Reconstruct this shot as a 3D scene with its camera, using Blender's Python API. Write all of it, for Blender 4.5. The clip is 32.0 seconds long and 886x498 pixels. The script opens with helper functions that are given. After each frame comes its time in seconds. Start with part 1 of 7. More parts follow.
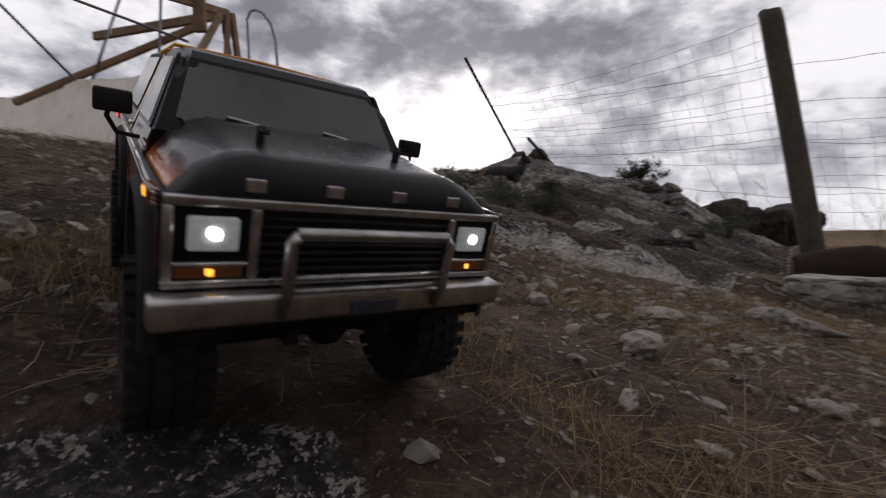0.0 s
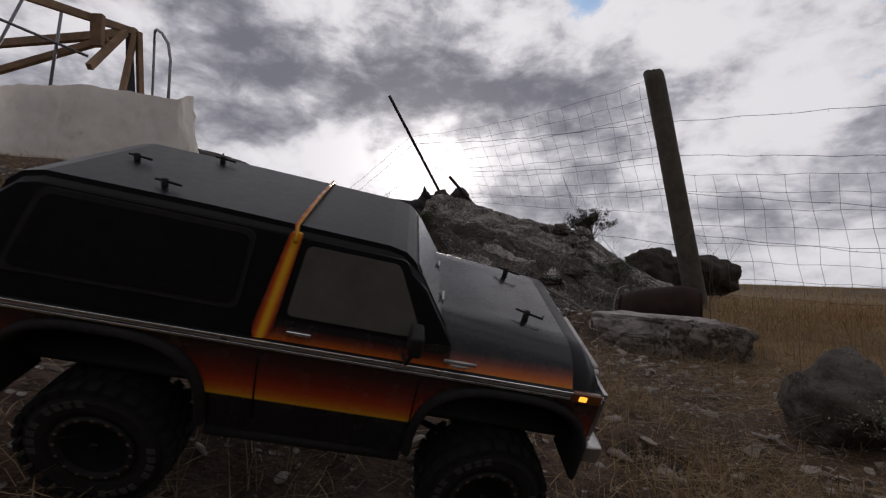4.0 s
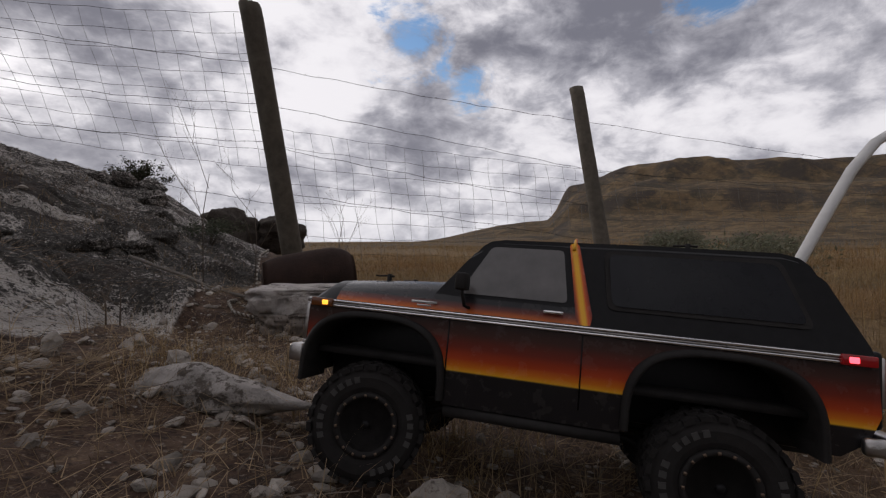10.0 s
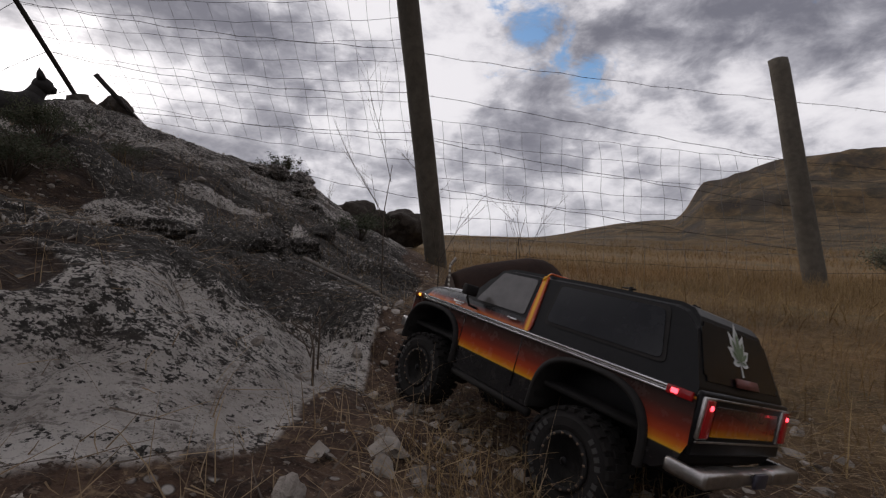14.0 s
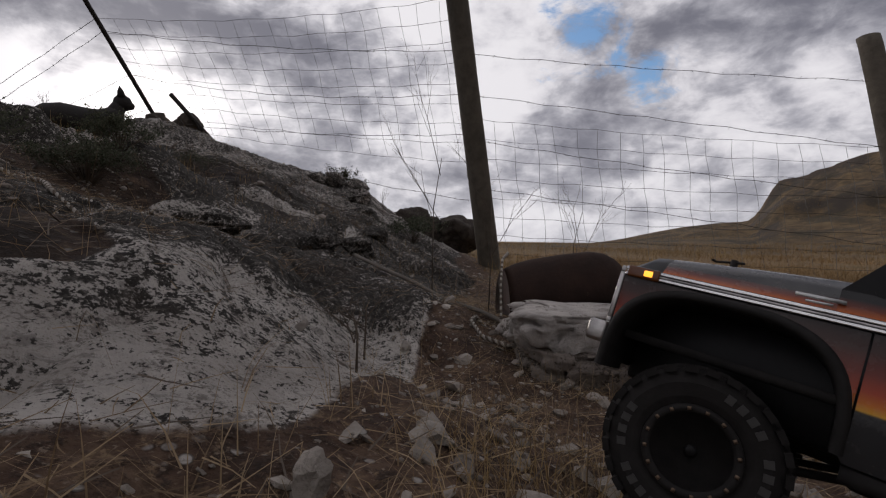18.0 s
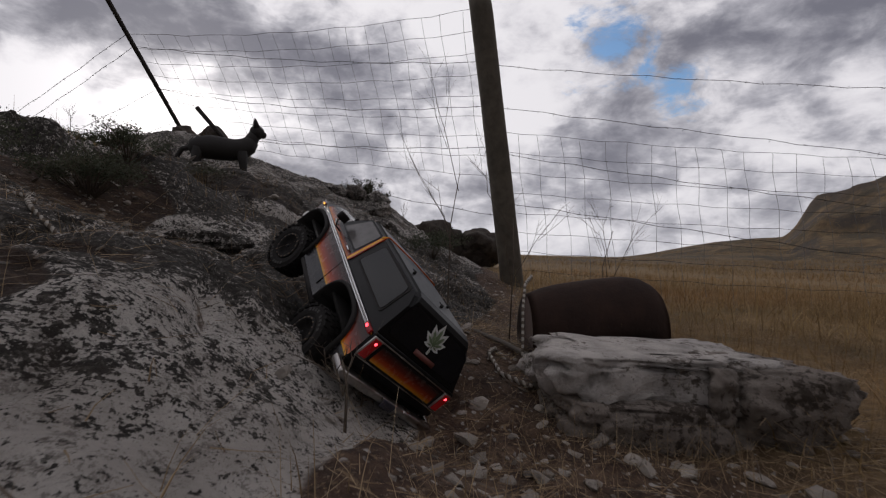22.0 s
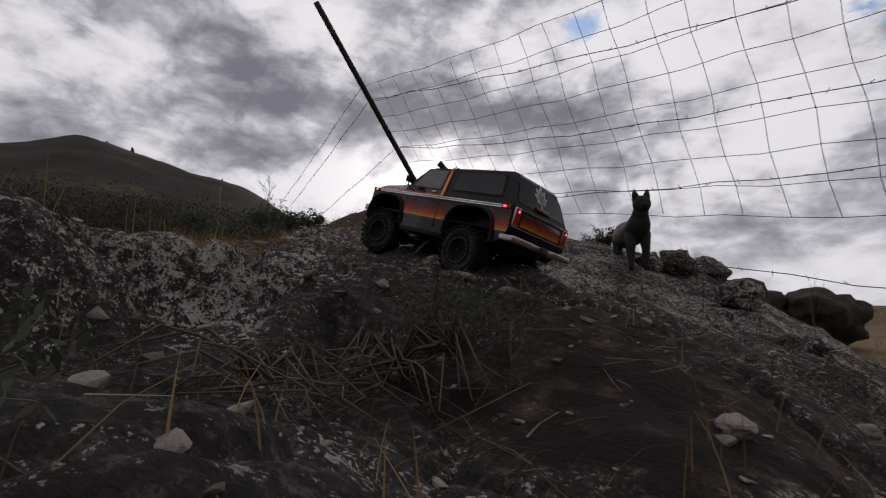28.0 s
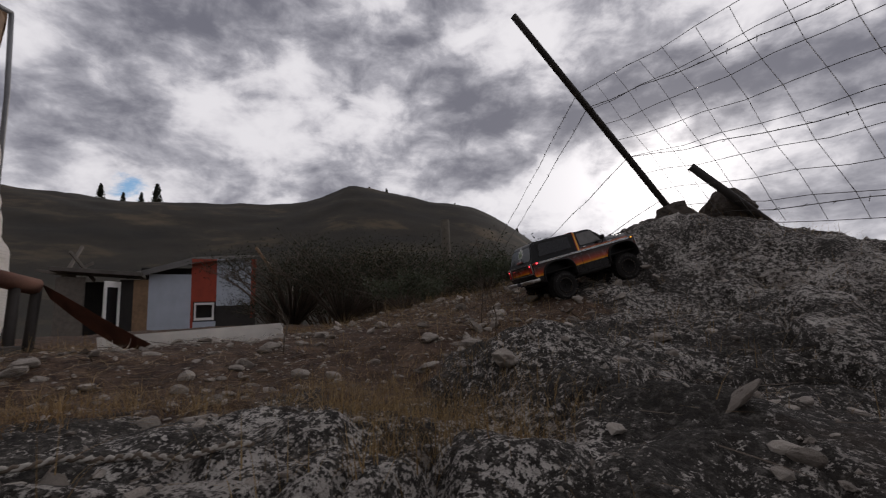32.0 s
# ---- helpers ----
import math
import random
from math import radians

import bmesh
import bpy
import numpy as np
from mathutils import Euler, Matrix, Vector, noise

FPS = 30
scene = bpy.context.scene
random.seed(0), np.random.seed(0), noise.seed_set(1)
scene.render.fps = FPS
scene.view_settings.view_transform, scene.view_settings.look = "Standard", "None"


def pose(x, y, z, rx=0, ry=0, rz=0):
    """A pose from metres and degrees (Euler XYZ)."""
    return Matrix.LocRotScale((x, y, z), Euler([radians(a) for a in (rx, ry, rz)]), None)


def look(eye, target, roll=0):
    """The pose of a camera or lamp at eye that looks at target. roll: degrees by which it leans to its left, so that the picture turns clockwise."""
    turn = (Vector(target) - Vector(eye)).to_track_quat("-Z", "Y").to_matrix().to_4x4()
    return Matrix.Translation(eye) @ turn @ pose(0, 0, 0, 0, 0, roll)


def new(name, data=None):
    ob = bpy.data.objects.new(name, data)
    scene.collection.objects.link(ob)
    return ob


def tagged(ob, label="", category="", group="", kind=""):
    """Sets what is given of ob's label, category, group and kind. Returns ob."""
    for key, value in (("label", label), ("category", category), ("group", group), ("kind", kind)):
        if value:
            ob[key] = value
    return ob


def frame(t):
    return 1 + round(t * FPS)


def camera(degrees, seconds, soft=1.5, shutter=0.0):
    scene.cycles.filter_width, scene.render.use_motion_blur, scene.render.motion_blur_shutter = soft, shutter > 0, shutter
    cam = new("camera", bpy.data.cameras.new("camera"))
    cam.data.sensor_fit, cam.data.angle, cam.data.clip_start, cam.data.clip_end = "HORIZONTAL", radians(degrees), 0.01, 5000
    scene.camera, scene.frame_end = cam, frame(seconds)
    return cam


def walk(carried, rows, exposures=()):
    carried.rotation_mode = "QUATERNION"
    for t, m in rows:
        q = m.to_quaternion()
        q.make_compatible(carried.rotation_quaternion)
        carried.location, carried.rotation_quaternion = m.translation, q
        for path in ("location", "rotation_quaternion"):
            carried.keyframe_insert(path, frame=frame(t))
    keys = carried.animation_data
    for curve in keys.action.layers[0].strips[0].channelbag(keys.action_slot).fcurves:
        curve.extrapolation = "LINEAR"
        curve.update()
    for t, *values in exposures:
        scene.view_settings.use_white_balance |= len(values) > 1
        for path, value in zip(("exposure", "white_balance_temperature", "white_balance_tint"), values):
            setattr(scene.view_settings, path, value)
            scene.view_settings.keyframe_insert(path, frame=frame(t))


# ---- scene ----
import functools
cam = camera(89.0, 32.0, soft=1.2, shutter=0.2)
walk(cam, [
    (0, pose(0.003, -0.066, -0.025, 88.39, 0.67, 0.45)),
    (0.5, pose(-0.051, -0.089, 0.019, 86.84, -1.13, -18.38)),
    (1, pose(0.129, -0.110, -0.043, 87.69, -1.02, -26.46)),
    (1.5, pose(0.122, -0.100, 0.019, 86.92, 1.41, -31.29)),
    (2, pose(0.213, -0.132, -0.006, 87.49, 1.72, -30.79)),
    (2.5, pose(0.286, -0.114, -0.007, 87.65, 0.61, -21.77)),
    (4.5, pose(0.686, -0.027, -0.099, 94.19, -1.97, -3.52)),
    (5, pose(0.690, -0.005, -0.104, 93.71, -0.59, -9.62)),
    (5.5, pose(0.697, 0.049, -0.061, 93.68, -0.80, -19.82)),
    (6, pose(0.713, 0.207, -0.060, 94.28, -0.26, -24.55)),
    (6.5, pose(0.669, 0.339, -0.082, 95.23, 0.59, -32.94)),
    (7, pose(0.624, 0.366, -0.048, 92.69, -1.99, -45.42)),
    (7.5, pose(0.633, 0.562, -0.085, 91.21, -2.05, -57.76)),
    (8, pose(0.625, 0.616, -0.097, 89.79, -1.10, -62.78)),
    (8.5, pose(0.595, 0.563, -0.066, 89.30, 0.97, -59.37)),
    (9, pose(0.624, 0.590, -0.066, 89.73, 0.80, -55.46)),
    (9.5, pose(0.630, 0.589, -0.069, 89.93, 0.25, -55.16)),
    (10, pose(0.606, 0.572, -0.069, 89.18, 0.39, -56.46)),
    (10.5, pose(0.608, 0.577, -0.067, 88.91, 0.37, -56.85)),
    (11, pose(0.612, 0.589, -0.066, 89.27, -0.00, -56.42)),
    (11.5, pose(0.628, 0.610, -0.068, 89.29, -0.29, -53.01)),
    (12, pose(0.638, 0.634, -0.061, 88.81, -0.32, -49.44)),
    (12.5, pose(0.672, 0.706, -0.049, 88.90, -0.64, -47.97)),
    (13, pose(0.691, 0.840, -0.021, 89.79, -2.83, -46.78)),
    (13.5, pose(0.683, 0.971, -0.004, 89.49, -3.95, -44.90)),
    (14, pose(0.700, 1.107, -0.022, 88.33, -1.71, -42.61)),
    (14.5, pose(0.738, 1.130, -0.059, 89.35, -1.06, -41.25)),
    (15, pose(0.728, 1.117, -0.059, 89.90, -1.35, -38.81)),
    (15.5, pose(0.731, 1.125, -0.062, 89.94, -1.34, -36.44)),
    (17.5, pose(0.736, 1.133, -0.063, 89.15, -0.85, -36.05)),
    (18, pose(0.737, 1.135, -0.064, 89.12, -0.86, -35.77)),
    (18.5, pose(0.737, 1.134, -0.064, 89.19, -0.86, -35.62)),
    (19, pose(0.736, 1.134, -0.065, 89.24, -0.88, -35.40)),
    (19.5, pose(0.736, 1.134, -0.065, 89.30, -0.96, -35.05)),
    (20, pose(0.736, 1.134, -0.066, 89.30, -1.05, -34.57)),
    (20.5, pose(0.736, 1.132, -0.065, 89.35, -1.00, -34.50)),
    (21, pose(0.730, 1.130, -0.062, 89.30, -1.56, -34.53)),
    (21.5, pose(0.747, 1.156, -0.070, 89.41, -0.93, -34.22)),
    (22, pose(0.818, 1.218, -0.037, 90.59, -1.60, -32.82)),
    (22.5, pose(0.844, 1.364, -0.034, 91.96, -2.71, -31.40)),
    (23, pose(0.825, 1.497, -0.010, 92.40, -2.97, -33.14)),
    (23.5, pose(0.794, 1.573, 0.036, 91.82, -2.44, -29.23)),
    (24, pose(0.797, 1.735, 0.018, 92.79, -2.22, -18.73)),
    (24.5, pose(0.726, 1.712, 0.066, 91.67, -0.59, -8.50)),
    (26.5, pose(0.981, 2.214, 0.252, 90.54, -0.59, -10.85)),
    (27, pose(0.933, 2.471, 0.279, 92.70, -4.03, -13.54)),
    (27.5, pose(0.980, 2.817, 0.309, 95.12, -1.64, -9.25)),
    (28, pose(0.968, 2.995, 0.334, 96.24, -0.94, -3.84)),
    (28.5, pose(0.886, 3.072, 0.331, 94.60, -2.43, 4.39)),
    (29, pose(0.960, 3.186, 0.422, 92.96, 2.31, 20.49)),
    (29.5, pose(0.919, 3.285, 0.558, 95.31, 3.07, 31.57)),
    (30, pose(0.875, 3.285, 0.583, 96.69, 3.07, 37.05)),
    (30.5, pose(0.884, 3.295, 0.586, 96.39, 2.80, 36.88)),
    (31, pose(0.890, 3.340, 0.593, 96.60, 2.44, 33.15)),
    (31.5, pose(0.889, 3.384, 0.595, 97.00, 1.88, 30.42)),
    (32, pose(0.893, 3.432, 0.598, 97.28, 1.84, 24.97)),
], exposures=[(0.0, 0.24, 6530, 14), (2.0, 0.05, 6530, 14), (6.0, -0.12, 6530, 14), (10.0, 0.14, 6530, 14), (13.0, 0.1, 6530, 14), (19.0, 0.02, 6530, 14), (22.0, 0.02, 6530, 14), (24.0, 0.12, 6530, 14), (28.0, -0.06, 6530, 14), (29.0, 0.2, 6530, 14), (31.0, 0.1, 6530, 14), (32.0, -0.05, 6530, 14)])

# world: a broken overcast sky with a low sun behind the clouds
SUN_AZ, SUN_EL = radians(2.0), radians(13.5)     # to the right of +y, above the horizon


def sun_vector():
    return Vector((math.sin(SUN_AZ) * math.cos(SUN_EL), math.cos(SUN_AZ) * math.cos(SUN_EL), math.sin(SUN_EL)))


def bearing(deg_left, deg_up):
    a, e = radians(deg_left), radians(deg_up)
    return (-math.sin(a) * math.cos(e), math.cos(a) * math.cos(e), math.sin(e))


class Tree:
    """Short hand for node trees."""

    def __init__(self, tree):
        self.t = tree

    def node(self, kind, **sets):
        n = self.t.nodes.new(kind)
        for k, v in sets.items():
            if k == "op":
                n.operation = v
            elif k == "blend":
                n.blend_type, n.data_type = v, "RGBA"
            elif k == "typ":
                n.data_type = v
            elif k == "sky":
                n.sky_type = v
            elif k == "feature":
                n.feature = v
            elif k == "name":
                n.attribute_name = v
            elif k == "bands":
                n.wave_type, n.bands_direction = "BANDS", v
        return n

    def link(self, a, b):
        self.t.links.new(a, b)

    def put(self, sock, v):
        if isinstance(v, bpy.types.NodeSocket):
            self.t.links.new(v, sock)
        elif isinstance(v, (tuple, list)) and len(v) == 3 and sock.type == "RGBA":
            sock.default_value = (*v, 1)
        else:
            sock.default_value = v

    def m(self, op, a, b=0.0, c=0.0, clamp=False):
        n = self.node("ShaderNodeMath", op=op)
        n.use_clamp = clamp
        for i, v in enumerate((a, b, c)):
            self.put(n.inputs[i], v)
        return n.outputs[0]

    def v(self, op, a, b=(0, 0, 0)):
        n = self.node("ShaderNodeVectorMath", op=op)
        self.put(n.inputs[0], a)
        if op == "SCALE":
            self.put(n.inputs["Scale"], b)
        else:
            self.put(n.inputs[1], b)
        return n.outputs["Value"] if op in ("DOT_PRODUCT", "LENGTH", "DISTANCE") else n.outputs["Vector"]

    def noise(self, vec, scale, detail=4.0, rough=0.55, dist=0.0):
        n = self.node("ShaderNodeTexNoise")
        if vec is not None:
            self.put(n.inputs["Vector"], vec)
        for k, v in (("Scale", scale), ("Detail", detail), ("Roughness", rough), ("Distortion", dist)):
            self.put(n.inputs[k], v)
        return n.outputs["Fac"]

    def voronoi(self, vec, scale, feature="F1", out="Distance"):
        n = self.node("ShaderNodeTexVoronoi", feature=feature)
        if vec is not None:
            self.put(n.inputs["Vector"], vec)
        self.put(n.inputs["Scale"], scale)
        return n.outputs[out]

    def step(self, x, lo, hi):
        n = self.node("ShaderNodeMapRange")
        n.interpolation_type = "SMOOTHSTEP"
        self.put(n.inputs["Value"], x)
        n.inputs["From Min"].default_value, n.inputs["From Max"].default_value = lo, hi
        return n.outputs["Result"]

    def mix(self, fac, a, b, blend="MIX"):
        n = self.node("ShaderNodeMix", blend=blend)
        self.put(n.inputs[0], fac)
        self.put(n.inputs[6], a)
        self.put(n.inputs[7], b)
        return n.outputs[2]

    def ramp(self, x, stops):
        n = self.node("ShaderNodeValToRGB")
        self.put(n.inputs[0], x)
        e = n.color_ramp.elements
        while len(e) < len(stops):
            e.new(0.5)
        for el, (p, c) in zip(e, stops):
            el.position, el.color = p, (*c, 1)
        return n.outputs[0]


def make_sky():
    w = bpy.data.worlds.new("sky")
    scene.world = w
    w.use_nodes = True
    T = Tree(w.node_tree)
    bg = w.node_tree.nodes["Background"]
    geo = T.node("ShaderNodeTexCoord").outputs["Generated"]
    d = T.v("NORMALIZE", geo)
    sep = T.node("ShaderNodeSeparateXYZ")
    T.link(d, sep.inputs[0])
    z = T.m("MAXIMUM", sep.outputs["Z"], 0.0)
    # clouds lie on a level sheet
    inv = T.m("DIVIDE", 1.0, T.m("ADD", z, 0.30))
    flat = T.v("SCALE", d, inv)
    flat = T.v("MULTIPLY", flat, (1.0, 1.0, 0.0))
    puff = T.v("MULTIPLY", d, (1.0, 1.0, 1.75))
    big = T.noise(T.v("ADD", puff, (4.3, 1.7, 0.0)), 4.0, 8.0, 0.56, 0.25)
    fine = T.noise(T.v("ADD", puff, (9.1, 5.2, 0.0)), 11.0, 8.0, 0.58, 0.3)
    dens = T.m("ADD", T.m("MULTIPLY", big, 0.80), T.m("MULTIPLY", fine, 0.50))
    dens = T.m("SUBTRACT", dens, 0.165)
    # masses and thin places of the cloud sheet, with ragged outlines
    warp = T.node("ShaderNodeTexNoise")
    T.put(warp.inputs["Vector"], puff)
    for k, v in (("Scale", 5.0), ("Detail", 5.0), ("Roughness", 0.6)):
        T.put(warp.inputs[k], v)
    dw = T.v("ADD", d, T.v("SCALE", T.v("SUBTRACT", warp.outputs["Color"], (0.5, 0.5, 0.5)), 0.22))
    for left, up, wide_deg, weight in CLOUDS:
        off = T.v("MULTIPLY", T.v("SUBTRACT", dw, bearing(left, up)), (1.0, 1.0, 1.5))
        g = T.step(T.v("LENGTH", off), radians(wide_deg) * 1.35, 0.0)
        dens = T.m("MULTIPLY_ADD", g, weight * 0.8, dens)
    thick = T.step(dens, 0.33, 0.70)
    # light of the veiled sun in the cloud
    sd = T.v("DOT_PRODUCT", d, tuple(sun_vector()))
    ang = T.m("ARCCOSINE", T.m("MINIMUM", sd, 0.99999))
    near = T.m("POWER", 2.718, T.m("MULTIPLY", T.m("POWER", T.m("DIVIDE", ang, 0.17), 2.0), -1.0))
    wide = T.m("POWER", 2.718, T.m("MULTIPLY", T.m("POWER", T.m("DIVIDE", ang, 0.55), 2.0), -1.0))
    cloud = T.ramp(thick, [(0.0, (0.80, 0.80, 0.82)), (0.22, (0.67, 0.67, 0.70)), (0.55, (0.40, 0.405, 0.445)), (1.0, (0.165, 0.17, 0.205))])
    core = T.m("POWER", 2.718, T.m("MULTIPLY", T.m("POWER", T.m("DIVIDE", ang, 0.065), 2.0), -1.0))
    glow = T.m("ADD", T.m("ADD", T.m("MULTIPLY", near, 0.42), T.m("MULTIPLY", core, 2.2)), T.m("MULTIPLY", wide, 0.10))
    veil = T.m("SUBTRACT", 1.0, T.m("MULTIPLY", thick, 0.72))
    lit = T.mix(1.0, cloud, T.mix(T.m("MULTIPLY", glow, veil), (0, 0, 0), (1.0, 0.96, 0.90)), "ADD")
    # bright rim low over the horizon
    low = T.m("POWER", 2.718, T.m("MULTIPLY", z, -9.0))
    lit = T.mix(T.m("MULTIPLY", low, 0.35), lit, (0.72, 0.73, 0.76))
    # openings of blue
    sky = T.node("ShaderNodeTexSky", sky="NISHITA")
    sky.sun_disc = False
    sky.sun_elevation, sky.sun_rotation = SUN_EL, SUN_AZ
    blue = T.mix(1.0, sky.outputs[0], (0.10, 0.13, 0.16), "MULTIPLY")
    ragged = T.noise(flat, 6.5, 8.0, 0.68, 0.4)
    gap = None
    for left, up, wide_deg in HOLES:
        a = T.m("ARCCOSINE", T.m("MINIMUM", T.v("DOT_PRODUCT", d, bearing(left, up)), 0.99999))
        r = T.m("DIVIDE", a, radians(wide_deg))
        g = T.m("SUBTRACT", 1.0, r)
        gap = g if gap is None else T.m("MAXIMUM", gap, g)
    open_ = T.step(T.m("ADD", gap, T.m("MULTIPLY", T.m("SUBTRACT", ragged, 0.5), 3.6)), 0.10, 1.0)
    col = T.mix(open_, lit, blue)
    # the cloud is darker away from the low sun
    side = T.v("DOT_PRODUCT", d, (math.sin(SUN_AZ), math.cos(SUN_AZ), 0.0))
    dim = T.m("ADD", 0.50, T.m("MULTIPLY", T.step(side, -0.95, 0.05), 0.50))
    col = T.v("SCALE", col, dim)
    T.link(col, bg.inputs["Color"])
    bg.inputs["Strength"].default_value = SKY_STRENGTH
    return w


HOLES = [(-52.6, 24.2, 5.0), (-60.2, 18.9, 3.4), (-56.5, 21.5, 2.4), (-21.0, 31.5, 2.6), (-87.0, 26.0, 5.0), (60.0, 13.4, 2.2), (-40.0, 34.0, 1.8)]
# left of +y, above the horizon, half width in degrees, how much thicker (+) or thinner (-)
CLOUDS = [(-21, 20, 13, 0.06), (-67, 23, 12, 0.16), (-80, 28, 13, 0.12), (-93, 20, 13, 0.10), (2, 25, 9, 0.11), (-9, 26, 8, 0.09), (5, 18.5, 7, 0.08), (16, 21, 10, 0.12), (25, 18, 9, 0.11),
          (62, 20, 11, 0.15), (50, 33, 14, 0.12), (35, 17.5, 8, 0.09), (27, 29, 9, 0.10), (20, 25, 8, 0.08), (-51, 12, 9, 0.10), (-4, 35, 10, 0.08), (-33, 8, 7, 0.06),
          (-41, 24, 11, -0.15), (-44, 16, 8, -0.12), (-84, 19, 7, -0.02), (-89, 12, 9, -0.05), (-73, 13, 8, -0.09), (-10, 29, 7, -0.06), (56, 24, 7, -0.14), (39, 22, 8, -0.12),
          (15, 32, 8, -0.08), (43, 28, 7, -0.10), (-30, 29, 9, -0.10), (-36, 16, 7, -0.08), (-1, 14, 8, -0.05), (9, 14, 7, -0.03), (-13, 14, 7, -0.03)]
SKY_STRENGTH = 0.97
make_sky()

sun_data = bpy.data.lights.new("sun", "SUN")
sun_data.energy, sun_data.angle, sun_data.color = 0.55, radians(14), (1.0, 0.93, 0.84)
sun = new("sun", sun_data)
sun.matrix_world = look(sun_vector() * 50, (0, 0, 0))



# ---- the lie of the land ----
def ss(a, b, x):
    t = np.clip((x - a) / (b - a), 0, 1)
    return t * t * (3 - 2 * t)


def soft_plus(x, w):
    return w * np.logaddexp(0, x / w)


def bump(x, y, cx, cy, sx, sy, turn=0.0):
    c, s = math.cos(radians(turn)), math.sin(radians(turn))
    u, v = (x - cx) * c + (y - cy) * s, -(x - cx) * s + (y - cy) * c
    return np.exp(-(u / sx) ** 2 - (v / sy) ** 2)


@functools.lru_cache(maxsize=None)
def lattice(seed):
    return np.random.RandomState(seed).rand(256, 256)


def value_noise(x, y, seed):
    g = lattice(seed)
    xi, yi = np.floor(x).astype(int), np.floor(y).astype(int)
    fx, fy = x - xi, y - yi
    fx, fy = fx * fx * (3 - 2 * fx), fy * fy * (3 - 2 * fy)
    a, b = g[xi % 256, yi % 256], g[(xi + 1) % 256, yi % 256]
    c, d = g[xi % 256, (yi + 1) % 256], g[(xi + 1) % 256, (yi + 1) % 256]
    return (a * (1 - fx) + b * fx) * (1 - fy) + (c * (1 - fx) + d * fx) * fy - 0.5


def fbm(x, y, scale, seed, octaves=4, gain=0.5):
    out, amp = 0, 1.0
    for o in range(octaves):
        out = out + amp * value_noise(x * scale * 2**o + 17.3 * o, y * scale * 2**o - 9.1 * o, seed + o)
        amp *= gain
    return out


def climb(x, y):
    """How far up the hillside a place lies."""
    return -0.8 * x + 0.6 * y


def ledge(x, y):
    """Way behind the ledge's edge, way along it, and how far it reaches."""
    e = -(0.779 * (x - 0.28) - 0.627 * (y - 3.39)) + 0.10 * fbm(x, y, 3.1, 77, 4)
    u = 0.627 * (x - 0.28) + 0.779 * (y - 3.39)
    return e, u, ss(-1.3, -0.7, u) * ss(1.05, 0.80, u)


CRACKS = (((1.07, 2.62), (0.93, 2.20), (0.86, 1.85)), ((1.10, 2.60), (1.18, 2.30), (1.20, 2.05), (1.24, 1.92)), ((0.92, 2.05), (0.98, 1.90), (1.02, 1.76)), ((0.55, 3.85), (0.52, 3.60), (0.58, 3.42)), ((0.36, 3.62), (0.40, 3.40)))


def cracks(x, y, width):
    """Deep open cracks that cut the rock."""
    px, py = x + 0.13 * fbm(x, y, 4.0, 48, 4), y + 0.13 * fbm(x, y, 4.0, 49, 4)
    d = np.full(np.shape(x), 9.0)
    for line in CRACKS:
        for (ax, ay), (bx, by) in zip(line, line[1:]):
            t = np.clip(((px - ax) * (bx - ax) + (py - ay) * (by - ay)) / ((bx - ax) ** 2 + (by - ay) ** 2), 0, 1)
            d = np.minimum(d, np.hypot(px - ax - t * (bx - ax), py - ay - t * (by - ay)))
    return np.exp(-((d / width) ** 2))


def bare_mask(x, y, z):
    """1 where the rock has been scoured white."""
    wob = fbm(x, y, 2.6, 45, 5)
    b = ss(-0.015, -0.12, z + 0.36 * (y - 1.72) + 0.20 * wob) * ss(3.2, 2.6, y) * ss(1.15, 1.42, y)
    for cx, cy, sx, sy, turn in ((0.98, 2.84, 0.19, 0.11, 30), (1.10, 2.97, 0.17, 0.09, 50), (1.32, 3.28, 0.20, 0.09, 20), (0.95, 2.48, 0.13, 0.06, 40), (1.70, 3.25, 0.14, 0.05, 60), (0.28, 1.55, 0.3, 0.2, 0)):
        b = np.maximum(b, ss(0.35, 0.65, bump(x, y, cx, cy, sx, sy, turn) + 0.55 * wob))
    e, u, k = ledge(x, y)
    b = np.maximum(b, 0.42 * k * ss(-0.3, -0.1, e))
    return np.maximum(b, 0.45 * ss(0.4, 0.7, bump(x, y, 0.85, 0.24, 0.36, 0.12, -12) + 0.5 * wob))


